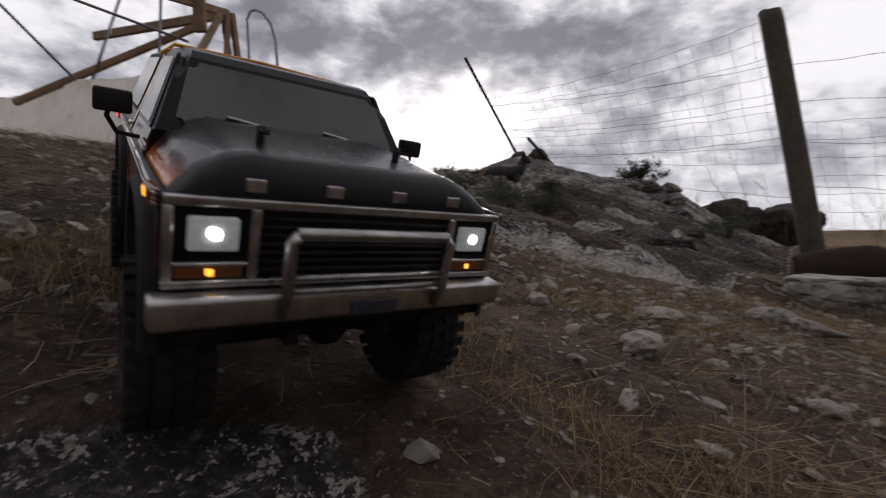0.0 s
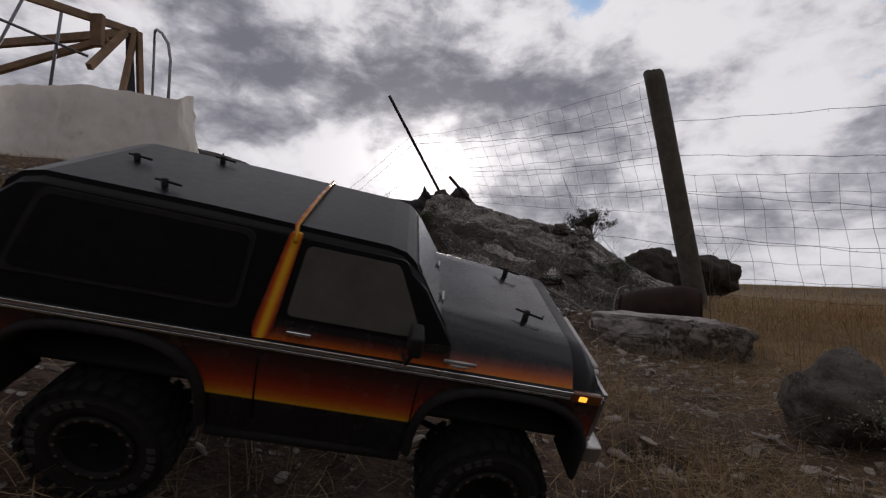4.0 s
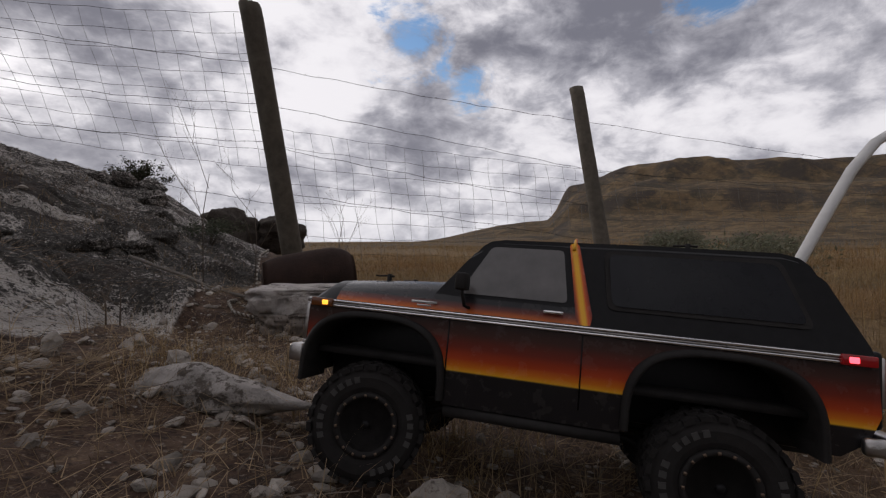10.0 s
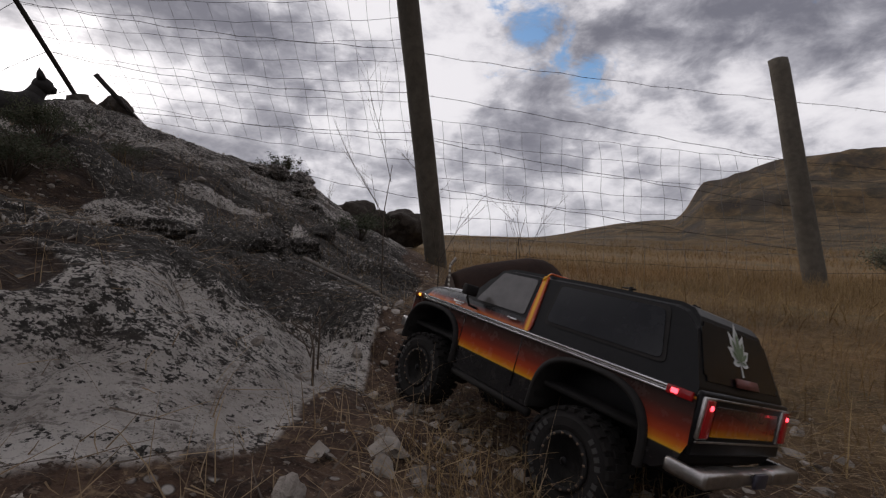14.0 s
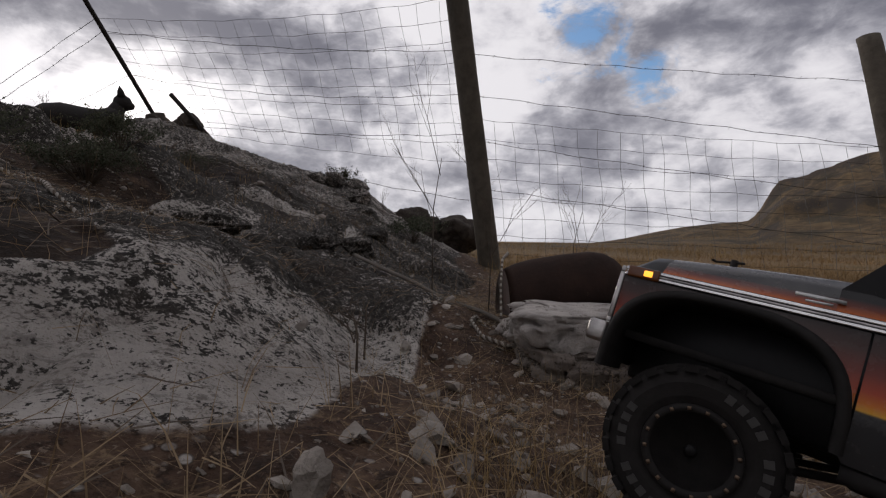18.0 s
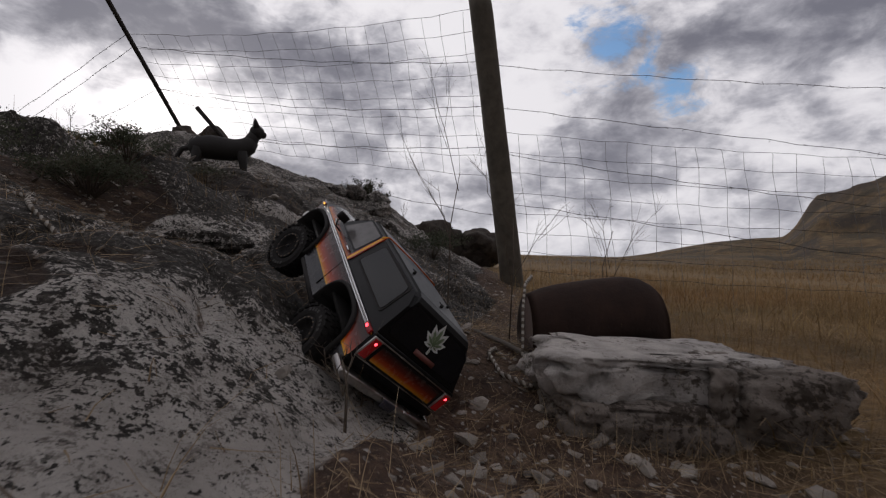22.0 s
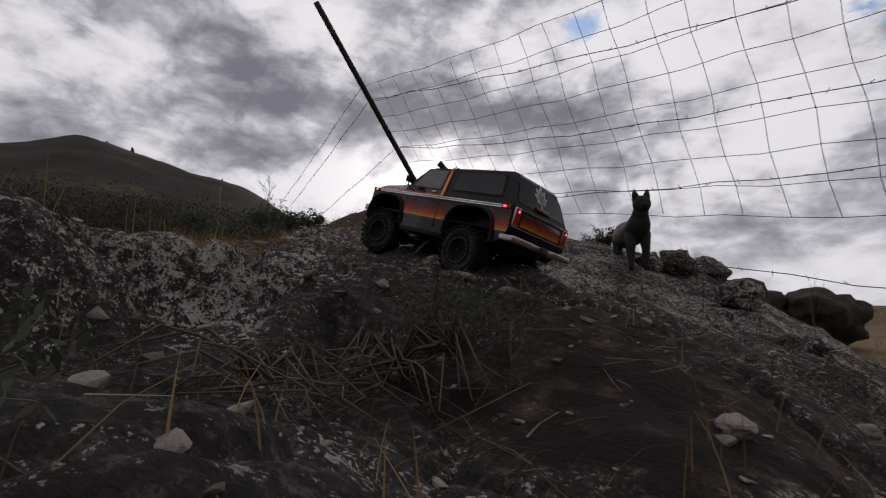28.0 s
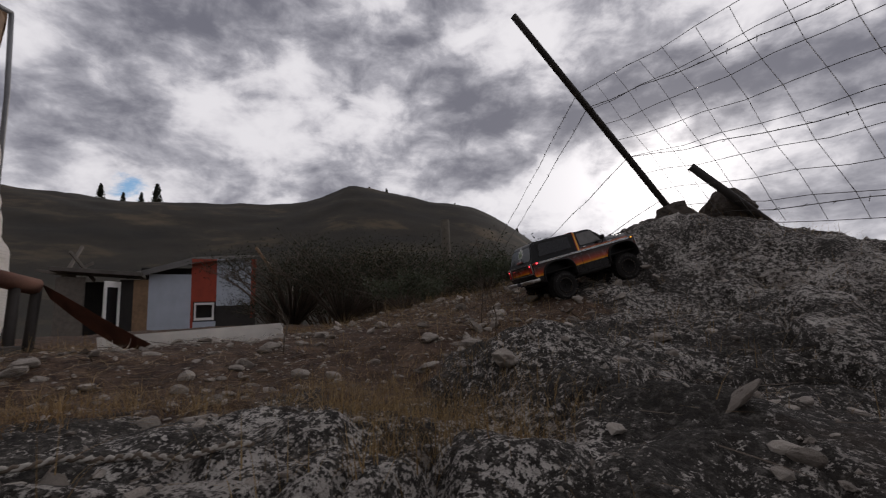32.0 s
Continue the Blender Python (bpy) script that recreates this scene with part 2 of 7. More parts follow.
def rock_mask(x, y):
    """1 on the bedrock of the mound, 0 on soil and field."""
    w, u = climb(x, y), 0.6 * x + 0.8 * y
    wob = 0.30 * fbm(x, y, 1.3, 40, 4)
    toe = ss(1.46, 1.55, y - 0.10 * (x - 0.68) - 0.95 * np.maximum(x - 0.85, 0) + 0.25 * wob) * ss(-0.05, 0.06, w + 0.35 * wob)
    ragged = 1.1 * fbm(x, y, 3.7, 47, 4) * ss(3.9, 4.6, y)
    m = toe * ss(1.75 + 0.15 * ss(3.9, 4.6, y), 1.45 - 0.25 * ss(3.9, 4.6, y), w + wob + ragged - 0.55 * ss(2.9, 3.4, y) - 2.0 * ss(0.45, 1.1, x) * ss(4.2, 5.0, y)) * ss(9.6, 8.4, y)
    # soil pockets on the way up, and the path over the shoulder
    m = m * (1 - 0.9 * bump(x, y, 1.25, 3.35, 0.30, 0.55, 10) * ss(-0.1, 0.15, wob + 0.05))
    m = m * (1 - 0.85 * bump(x, y, 0.25, 2.35, 0.42, 0.30, 30)) * (1 - ss(0.33, 0.50, bump(x, y, 0.48, 1.99, 0.33, 0.16, 0) + 0.3 * wob))
    m = m * (1 - ss(0.3, 0.55, bump(x, y, 0.66, 2.88, 0.24, 0.24) + 0.4 * wob))
    m = m * (1 - ss(0.33, 0.52, bump(x, y, 0.61, 1.80, 0.13, 0.10) + 0.25 * wob))
    e, u, k = ledge(x, y)
    m = np.maximum(m, k * ss(-0.34, -0.22, e + 0.3 * wob) * ss(0.14, 0.05, e + 0.4 * wob))
    for cx, cy, sx, sy, turn in ((0.98, 2.84, 0.20, 0.12, 30), (1.10, 2.97, 0.18, 0.10, 50), (1.32, 3.28, 0.22, 0.10, 20)):
        m = np.maximum(m, ss(0.3, 0.6, bump(x, y, cx, cy, sx, sy, turn) + wob))
    m = np.maximum(m, 0.8 * ss(0.5, 0.8, bump(x, y, -0.35, 2.3, 0.30, 0.22, 20)))
    m = np.maximum(m, ss(0.45, 0.75, bump(x, y, -0.18, 0.19, 0.19, 0.09, 20) + wob))
    m = np.maximum(m, ss(0.45, 0.65, bump(x, y, 0.85, 0.24, 0.36, 0.12, -12) + 0.8 * wob))
    m = np.maximum(m, ss(0.5, 0.7, bump(x, y, 1.01, 0.63, 0.09, 0.07) + 0.8 * wob))
    m = np.maximum(m, ss(0.55, 0.8, bump(x, y, 0.28, 1.55, 0.30, 0.16, 30)))
    m = m * (1 - 0.75 * cracks(x, y, 0.011) * ss(-0.25, 0.1, fbm(x, y, 5.0, 50, 3)))
    return np.clip(m, 0, 1)


def land(x, y):
    x, y = np.asarray(x, float), np.asarray(y, float)
    r = np.hypot(x, y)
    w = climb(x, y)
    # hillside that rises to a shelf
    up = 0.35 * soft_plus(w + 0.17, 0.09)
    cap = 0.90 - 0.09 * np.clip(x, -0.3, 1.0) - 0.13 * ss(-0.3, -1.1, x)
    up = -0.12 * np.logaddexp(-up / 0.12, -cap / 0.12)
    # scoured face at the foot of the rock
    up = up + 0.055 * ss(1.58, 1.78, y + 0.2 * (x - 0.8)) * ss(-0.05, 0.25, w) * ss(2.6, 2.0, y)
    # shoulder where the path bends, and the crest of the mound
    up = up + 0.02 * bump(x, y, 0.55, 4.1, 0.45, 0.35)
    crest = 0.38 * bump(x, y, 2.35, 6.36, 1.72, 1.91) + 0.40 * bump(x, y, 0.9, 6.3, 0.8, 0.6)
    right_end = ss(0.0, -0.22, 0.8 * (x - 2.6) - 0.6 * (y - 3.6) - 0.55)
    far_side = ss(11.0, 7.6, y)
    left_end = ss(-9.0, -4.0, x)
    z = -0.36 + (up * (0.30 + 0.70 * left_end) + crest * right_end) * far_side
    z = z + 0.015 * fbm(x, y, 0.9, 3) * ss(40, 10, r)
    # hollows and swells on the way
    z = z + 0.06 * bump(x, y, 0.05, 0.25, 0.55, 0.45) + 0.03 * bump(x, y, 0.55, 0.75, 0.25, 0.3)
    z = z - 0.15 * bump(x, y, 1.19, 2.04, 0.15, 0.30) - 0.07 * bump(x, y, 1.05, 1.78, 0.20, 0.14) - 0.065 * bump(x, y, 0.84, 2.74, 0.30, 0.24)
    z = z + 0.15 * bump(x, y, 1.36, 3.78, 0.45, 0.50) + 0.14 * bump(x, y, 0.80, 3.17, 0.26, 0.20) + 0.13 * bump(x, y, 2.9, 6.1, 0.5, 0.5)
    z = z - 0.06 * bump(x, y, 0.10, 4.42, 0.45, 0.36) - 0.08 * bump(x, y, -0.7, 5.0, 0.6, 0.6) + 0.04 * bump(x, y, 0.5, 5.35, 0.3, 0.35)
    z = z + 0.08 * bump(x, y, 1.00, 4.22, 0.24, 0.20) + 0.075 * bump(x, y, 0.64, 4.47, 0.22, 0.18) + 0.03 * bump(x, y, 0.66, 5.5, 0.2, 0.2) + 0.05 * bump(x, y, 1.21, 3.33, 0.14, 0.14)
    z = z + 0.03 * bump(x, y, 0.95, 0.76, 0.2, 0.2)
    z = z - 0.07 * bump(x, y, 0.50, 2.16, 0.22, 0.13) - 0.04 * bump(x, y, 0.64, 2.02, 0.11, 0.09)
    # ledge of rock beside the way up
    e, u, m = ledge(x, y)
    top = 0.462 - 0.05 * ss(0.15, 0.50, u) - 0.03 * ss(0.62, 0.90, u) - 0.11 * ss(-0.10, -0.50, u)
    z = z + m * ss(-0.12, 0.02, e) * ss(0.9, 0.25, e) * (top - z)
    # bedrock relief
    rm = rock_mask(x, y)
    crease = np.abs(fbm(x * 0.9 + 0.5 * y, y * 0.8 - 0.4 * x, 2.1, 11, 5))
    run = 0.8 * x - 0.6 * y
    strata = np.abs(((run * 4.2 + 0.8 * fbm(x, y, 1.1, 15, 4)) % 1.0) - 0.5)
    high = ss(2.6, 4.0, y)
    z = z + rm * (0.07 * fbm(x, y, 1.8, 5, 5) - 0.055 * np.exp(-((crease / 0.035) ** 2)) - 0.012 * np.exp(-((strata / 0.07) ** 2)) + 0.018 * fbm(x, y, 9, 9, 4))
    z = z + rm * high * 0.05 * fbm(x, y, 5.0, 19, 4)
    z = z + rm * ss(9, 6, r) * (0.010 * fbm(x, y, 23, 26, 3) - 0.014 * np.exp(-((fbm(x + 0.3 * y, y, 3.3, 28, 4) / 0.02) ** 2)))
    z = z - 0.022 * cracks(x, y, 0.013) * ss(9, 6, r)
    # soil and clods
    z = z + (1 - rm) * ss(30, 6, r) * (0.020 * fbm(x, y, 3.1, 21, 4) + 0.012 * fbm(x, y, 17, 31, 4))
    # the field rises very slowly, hills behind
    z = z + 0.006 * np.clip(r - 12, 0, 90)
    b = np.degrees(np.arctan2(-x, y))
    ridge = 0.30 * ss(-52, -68, b) + 0.50 * ss(-69.0, -72.5, b + 0.6 * fbm(b, r * 0.1, 0.5, 55, 3)) + 0.22 * ss(-72, -80, b) - 0.10 * ss(-86, -97, b)
    ridge = ridge * ss(-175, -135, b) * ss(-51, -55, b)
    rr = r + 12.0 * fbm(x, y, 0.06, 51, 5)
    rise = 0.52 * ss(36, 92, rr) + 0.14 * ss(64, 71, rr + 9 * fbm(x, y, 0.11, 57, 4)) + 0.34 * ss(82, 96, rr + 6 * fbm(x, y, 0.15, 59, 4))
    z = z + ridge * 13.6 * rise * (1 + 0.05 * fbm(x, y, 0.10, 53, 5))
    el = 12.4 * ss(0, 22, b) + 2.2 * bump(b, 0 * b, 33, 0, 7, 1) + 0.5 * bump(b, 0 * b, 35.5, 0, 2.2, 1) - 6 * ss(80, 140, b)
    el = np.clip(el, 0, 20)
    z = z + ss(28, 165, r) * 152 * np.tan(np.radians(el)) * (1 + 0.05 * fbm(x, y, 0.03, 61, 6) + 0.03 * fbm(x, y, 0.12, 67, 5)) * ss(-30, -12, b)
    return z


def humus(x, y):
    """1 where dark soil and the shade of hollows and backlit slope are painted."""
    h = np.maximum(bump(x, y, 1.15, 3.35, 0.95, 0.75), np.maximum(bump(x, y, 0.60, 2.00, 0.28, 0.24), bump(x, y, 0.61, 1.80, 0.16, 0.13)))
    # shade of the backlit left slope, put into the colour
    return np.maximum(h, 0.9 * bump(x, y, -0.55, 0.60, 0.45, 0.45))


def ground_z(x, y):
    return float(land(np.array([x]), np.array([y]))[0])


def graded(lo, hi, fine_lo, fine_hi, step, grow):
    mid = list(np.arange(fine_lo, fine_hi, step))
    a, s = [], step
    p = fine_hi
    while p < hi:
        a.append(p)
        s *= grow
        p += s
    b, s, p = [], step, fine_lo
    while p > lo:
        s *= grow
        p -= s
        b.append(p)
    return np.array(b[::-1] + mid + a)


def build_ground(mat):
    xs = graded(-700, 700, -0.7, 2.5, 0.013, 1.033)
    ys = graded(-700, 700, -0.3, 4.9, 0.015, 1.033)
    X, Y = np.meshgrid(xs, ys, indexing="ij")
    Z = land(X, Y)
    nx, ny = X.shape
    co = np.stack([X, Y, Z], -1).reshape(-1, 3)
    i = np.arange(nx * ny).reshape(nx, ny)
    f = np.stack([i[:-1, :-1], i[1:, :-1], i[1:, 1:], i[:-1, 1:]], -1).reshape(-1, 4)
    me = bpy.data.meshes.new("ground")
    me.vertices.add(len(co))
    me.vertices.foreach_set("co", co.ravel())
    me.loops.add(f.size)
    me.loops.foreach_set("vertex_index", f.ravel())
    me.polygons.add(len(f))
    me.polygons.foreach_set("loop_start", np.arange(0, f.size, 4))
    me.polygons.foreach_set("loop_total", np.full(len(f), 4))
    me.update()
    me.polygons.foreach_set("use_smooth", np.ones(len(f), bool))
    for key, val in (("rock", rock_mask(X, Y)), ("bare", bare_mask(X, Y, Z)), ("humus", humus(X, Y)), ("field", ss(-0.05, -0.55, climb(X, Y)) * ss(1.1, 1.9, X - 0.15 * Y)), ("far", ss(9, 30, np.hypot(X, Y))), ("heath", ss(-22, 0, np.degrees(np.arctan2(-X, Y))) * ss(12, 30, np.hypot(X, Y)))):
        at = me.attributes.new(key, "FLOAT", "POINT")
        at.data.foreach_set("value", val.ravel())
    me.materials.append(mat)
    return tagged(new("ground", me), "rocky hillside of pale lichened bedrock, brown dirt and dry straw", "ground", kind="structure")


# ---- materials ----
def material(name, colour, rough=0.6, metal=0.0, spec=0.5, bump_scale=0.0, bump_depth=0.002, vary=0.25, grain=40.0, emit=None, coat=0.0):
    """A plain surface with grain and wear at two scales."""
    m = bpy.data.materials.new(name)
    m.use_nodes = True
    T = Tree(m.node_tree)
    b = m.node_tree.nodes["Principled BSDF"]
    pos = T.node("ShaderNodeTexCoord").outputs["Object"]
    n1 = T.noise(pos, grain, 5.0, 0.6)
    n2 = T.noise(pos, grain * 0.13, 3.0, 0.5)
    f = T.m("ADD", T.m("MULTIPLY", n1, 0.6), T.m("MULTIPLY", n2, 0.4))
    dark, light = tuple(c * (1 - vary) for c in colour), tuple(min(1, c * (1 + vary)) for c in colour)
    T.put(b.inputs["Base Color"], T.ramp(f, [(0.3, dark), (0.7, light)]))
    T.put(b.inputs["Roughness"], T.m("ADD", rough - 0.08, T.m("MULTIPLY", n1, 0.16)))
    b.inputs["Metallic"].default_value = metal
    b.inputs["Specular IOR Level"].default_value = spec
    b.inputs["Coat Weight"].default_value = coat
    if bump_scale:
        bp = T.node("ShaderNodeBump")
        bp.inputs["Strength"].default_value, bp.inputs["Distance"].default_value = 0.8, bump_depth
        T.put(bp.inputs["Height"], T.noise(pos, bump_scale, 6.0, 0.65))
        T.link(bp.outputs[0], b.inputs["Normal"])
    if emit:
        b.inputs["Emission Color"].default_value = (*emit[0], 1)
        b.inputs["Emission Strength"].default_value = emit[1]
    return m


def ground_material():
    m = bpy.data.materials.new("ground")
    m.use_nodes = True
    T = Tree(m.node_tree)
    b = m.node_tree.nodes["Principled BSDF"]
    geo = T.node("ShaderNodeNewGeometry")
    pos = geo.outputs["Position"]
    rock = T.node("ShaderNodeAttribute", name="rock").outputs["Fac"]
    far = T.node("ShaderNodeAttribute", name="far").outputs["Fac"]
    # soil: dark brown earth, gravel and chaff
    n_big, n_mid, n_fine = T.noise(pos, 1.7, 5, 0.6), T.noise(pos, 14, 6, 0.65), T.noise(pos, 90, 5, 0.7)
    soil = T.ramp(n_mid, [(0.25, (0.022, 0.012, 0.008)), (0.5, (0.070, 0.041, 0.027)), (0.72, (0.165, 0.108, 0.072))])
    soil = T.mix(T.m("MULTIPLY", T.step(n_fine, 0.50, 0.62), 0.65), soil, (0.014, 0.009, 0.007))
    soil = T.mix(T.m("MULTIPLY", T.step(T.noise(pos, 160, 3, 0.6), 0.60, 0.68), 0.7), soil, (0.22, 0.17, 0.13))
    chaff = T.step(T.noise(T.v("MULTIPLY", pos, (1.0, 1.0, 2.0)), 38, 4, 0.7, 1.5), 0.55, 0.68)
    soil = T.mix(T.m("MULTIPLY", chaff, T.step(n_big, 0.38, 0.62)), soil, (0.24, 0.165, 0.10))
    cell = T.voronoi(pos, 55)
    chip = T.m("MULTIPLY", T.step(cell, 0.30, 0.20), T.step(T.noise(pos, 33, 2, 0.5), 0.52, 0.62))
    soil = T.mix(chip, soil, (0.36, 0.33, 0.30))
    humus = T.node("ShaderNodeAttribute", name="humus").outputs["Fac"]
    # near-black soil, with overhang and backlit shade painted in
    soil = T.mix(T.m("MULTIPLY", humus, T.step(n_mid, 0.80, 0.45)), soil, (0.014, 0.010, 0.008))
    field = T.node("ShaderNodeAttribute", name="field").outputs["Fac"]
    turf = T.ramp(T.noise(pos, 26, 7, 0.72), [(0.30, (0.085, 0.054, 0.027)), (0.52, (0.23, 0.150, 0.070)), (0.70, (0.36, 0.25, 0.122))])
    turf = T.mix(T.m("MULTIPLY", T.step(T.noise(pos, 1.1, 5, 0.65), 0.54, 0.66), 0.7), turf, (0.085, 0.075, 0.040))
    soil = T.mix(T.m("MULTIPLY", field, 0.9), soil, turf)
    # bedrock: chalky white with dark lichen
    patch, speck, fleck = T.noise(pos, 3.6, 6, 0.62), T.noise(pos, 62, 8, 0.68), T.noise(pos, 230, 4, 0.62)
    lich = T.m("ADD", T.m("MULTIPLY", patch, 0.28), T.m("ADD", T.m("MULTIPLY", speck, 0.42), T.m("MULTIPLY", fleck, 0.30)))
    sep = T.node("ShaderNodeSeparateXYZ")
    T.link(pos, sep.inputs[0])
    # lichen has spread on the upper rock, the low face is scoured bare
    bare = T.node("ShaderNodeAttribute", name="bare").outputs["Fac"]
    # paler from y 4.1 on: pale speckle, and the crest's sunlit tone put in
    worn = T.step(sep.outputs["Y"], 4.1, 5.2)
    # the shade mask also drops the lichen edge, darkening rock by the bank
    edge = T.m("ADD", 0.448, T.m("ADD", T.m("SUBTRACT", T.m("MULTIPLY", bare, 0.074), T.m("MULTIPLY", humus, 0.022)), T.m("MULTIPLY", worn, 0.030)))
    cover = T.step(T.m("SUBTRACT", lich, edge), -0.012, 0.020)
    # fine dark seams that follow the bedding
    bed = T.noise(T.v("MULTIPLY", T.v("ADD", pos, T.v("SCALE", (1.0, 0.6, 0.3), T.m("MULTIPLY", sep.outputs["X"], 0.4))), (3.0, 16.0, 24.0)), 2.2, 7, 0.7, 0.6)
    seam = T.step(bed, 0.57, 0.63)
    stone = T.ramp(T.noise(pos, 7, 7, 0.65), [(0.3, (0.36, 0.32, 0.285)), (0.52, (0.56, 0.515, 0.47)), (0.75, (0.66, 0.615, 0.57))])
    pits = T.step(T.noise(pos, 120, 4, 0.7), 0.60, 0.70)
    stone = T.mix(T.m("MULTIPLY", pits, 0.7), stone, (0.14, 0.115, 0.10))
    crust = T.step(T.m("ADD", T.m("MULTIPLY", T.noise(pos, 210, 5, 0.75), 0.6), T.m("MULTIPLY", T.noise(pos, 24, 4, 0.6), 0.4)), 0.52, 0.58)
    stone = T.mix(T.m("MULTIPLY", crust, 0.7), stone, (0.17, 0.145, 0.125))
    dark = T.ramp(T.noise(pos, 75, 6, 0.75), [(0.3, (0.016, 0.014, 0.012)), (0.52, (0.046, 0.040, 0.034)), (0.66, (0.16, 0.145, 0.13))])
    stone = T.mix(T.m("MULTIPLY", seam, 0.45), stone, (0.085, 0.072, 0.062))
    stone = T.mix(cover, stone, dark)
    stone = T.mix(T.m("MULTIPLY", T.step(T.noise(pos, 3.1, 5, 0.65), 0.56, 0.68), 0.6), stone, (0.060, 0.042, 0.030))
    near = T.mix(T.step(T.m("ADD", rock, T.m("MULTIPLY", T.m("SUBTRACT", n_mid, 0.5), 0.7)), 0.35, 0.65), soil, stone)
    # distance: dry grass, scrub and dark crags
    g = T.noise(pos, 0.09, 6, 0.62)
    grass = T.ramp(T.noise(pos, 0.7, 6, 0.65), [(0.3, (0.075, 0.050, 0.028)), (0.55, (0.155, 0.104, 0.053)), (0.75, (0.225, 0.16, 0.083))])
    nz = T.node("ShaderNodeSeparateXYZ")
    T.link(geo.outputs["True Normal"], nz.inputs[0])
    steep = T.step(T.m("ADD", nz.outputs["Z"], T.m("MULTIPLY", T.m("SUBTRACT", g, 0.5), 0.35)), 0.97, 0.86)
    scrub = T.step(T.noise(pos, 0.22, 8, 0.74), 0.46, 0.60)
    hill = T.mix(T.m("MULTIPLY", scrub, 0.85), grass, (0.050, 0.042, 0.028))
    tuft = T.m("ADD", T.m("MULTIPLY", T.noise(pos, 1.1, 6, 0.7), 0.5), T.m("MULTIPLY", T.noise(pos, 0.16, 6, 0.7), 0.5))
    hill = T.mix(T.m("MULTIPLY", T.step(tuft, 0.50, 0.60), 0.75), hill, (0.045, 0.036, 0.024))
    hill = T.mix(T.m("MULTIPLY", T.m("MULTIPLY", steep, T.step(T.noise(pos, 0.12, 6, 0.7), 0.44, 0.58)), 0.85), hill, (0.050, 0.040, 0.033))
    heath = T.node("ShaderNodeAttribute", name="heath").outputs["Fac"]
    # dark scrub of the left hills, with their backlit shade painted in
    shaded_moor = T.ramp(T.noise(pos, 0.06, 7, 0.66), [(0.36, (0.015, 0.013, 0.009)), (0.55, (0.032, 0.026, 0.017)), (0.66, (0.085, 0.062, 0.036))])
    hill = T.mix(heath, hill, shaded_moor)
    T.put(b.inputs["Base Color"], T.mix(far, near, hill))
    b.inputs["Roughness"].default_value = 0.93
    b.inputs["Specular IOR Level"].default_value = 0.25
    bp = T.node("ShaderNodeBump")
    bp.inputs["Strength"].default_value, bp.inputs["Distance"].default_value = 1.0, 0.020
    h = T.m("ADD", T.m("ADD", T.m("MULTIPLY", n_mid, 0.6), T.m("MULTIPLY", T.m("MULTIPLY", T.m("ADD", speck, T.m("MULTIPLY", fleck, 0.5)), rock), 0.8)), T.m("ADD", T.m("MULTIPLY", n_fine, 0.35), T.m("MULTIPLY", chip, 0.25)))
    T.put(bp.inputs["Height"], h)
    T.link(bp.outputs[0], b.inputs["Normal"])
    return m


# ---- building helpers ----
def part(name, bm, mat, parent=None, label="", smooth=True):
    """Links a bmesh as one mesh object under a thing or a part."""
    me = bpy.data.meshes.new(name)
    bm.to_mesh(me)
    bm.free()
    for m in mat if isinstance(mat, (list, tuple)) else [mat]:
        me.materials.append(m)
    if smooth:
        me.polygons.foreach_set("use_smooth", np.ones(len(me.polygons), bool))
    ob = new(name, me)
    ob.parent = parent
    if label:
        ob["label"] = label
    return ob


def thing(name, m, label, category, group=""):
    ob = new(name)
    ob.empty_display_size = 0.05
    ob.matrix_basis = m
    return tagged(ob, label, category, group)


def box(bm, x0, x1, y0, y1, z0, z1, bevel=0.0, m=None):
    r = bmesh.ops.create_cube(bm, size=1.0)
    vs = r["verts"]
    for v in vs:
        v.co = Vector(((x0 + x1) / 2 + v.co.x * (x1 - x0), (y0 + y1) / 2 + v.co.y * (y1 - y0), (z0 + z1) / 2 + v.co.z * (z1 - z0)))
    if bevel:
        es = list({e for v in vs for e in v.link_edges})
        r = bmesh.ops.bevel(bm, geom=es, offset=bevel, segments=2, profile=0.5, affect="EDGES")
        vs = list({v for f in r["faces"] for v in f.verts} | {v for v in vs if v.is_valid})
    if m is not None:
        bmesh.ops.transform(bm, matrix=m, verts=vs)
    return bm


def tube(bm, pts, radius, sides=8, ends=True):
    """A round bar along points; radius a number or one for each point."""
    pts = [Vector(p) for p in pts]
    rad = radius if isinstance(radius, (list, tuple)) else [radius] * len(pts)
    rings, prev = [], None
    for i, p in enumerate(pts):
        d = (pts[min(i + 1, len(pts) - 1)] - pts[max(i - 1, 0)]).normalized()
        if prev is None:
            a = d.orthogonal().normalized()
        else:
            a = (prev - d * prev.dot(d)).normalized()
        prev = a
        c = d.cross(a)
        rings.append([bm.verts.new(p + (a * math.cos(2 * math.pi * k / sides) + c * math.sin(2 * math.pi * k / sides)) * rad[i]) for k in range(sides)])
    for r0, r1 in zip(rings, rings[1:]):
        for k in range(sides):
            bm.faces.new((r0[k], r0[(k + 1) % sides], r1[(k + 1) % sides], r1[k]))
    if ends and sides > 2:
        bm.faces.new(rings[0][::-1])
        bm.faces.new(rings[-1])
    return bm


M_POST = material("weathered_post", (0.10, 0.085, 0.065), 0.9, bump_scale=35, bump_depth=0.006, vary=0.45, grain=18)
M_WIRE = material("galvanised_wire", (0.16, 0.155, 0.15), 0.6, 0.6, vary=0.3)
M_IRON = material("dark_iron", (0.030, 0.024, 0.020), 0.7, 0.3, bump_scale=60, vary=0.4)
M_GROUND = ground_material()
build_ground(M_GROUND)




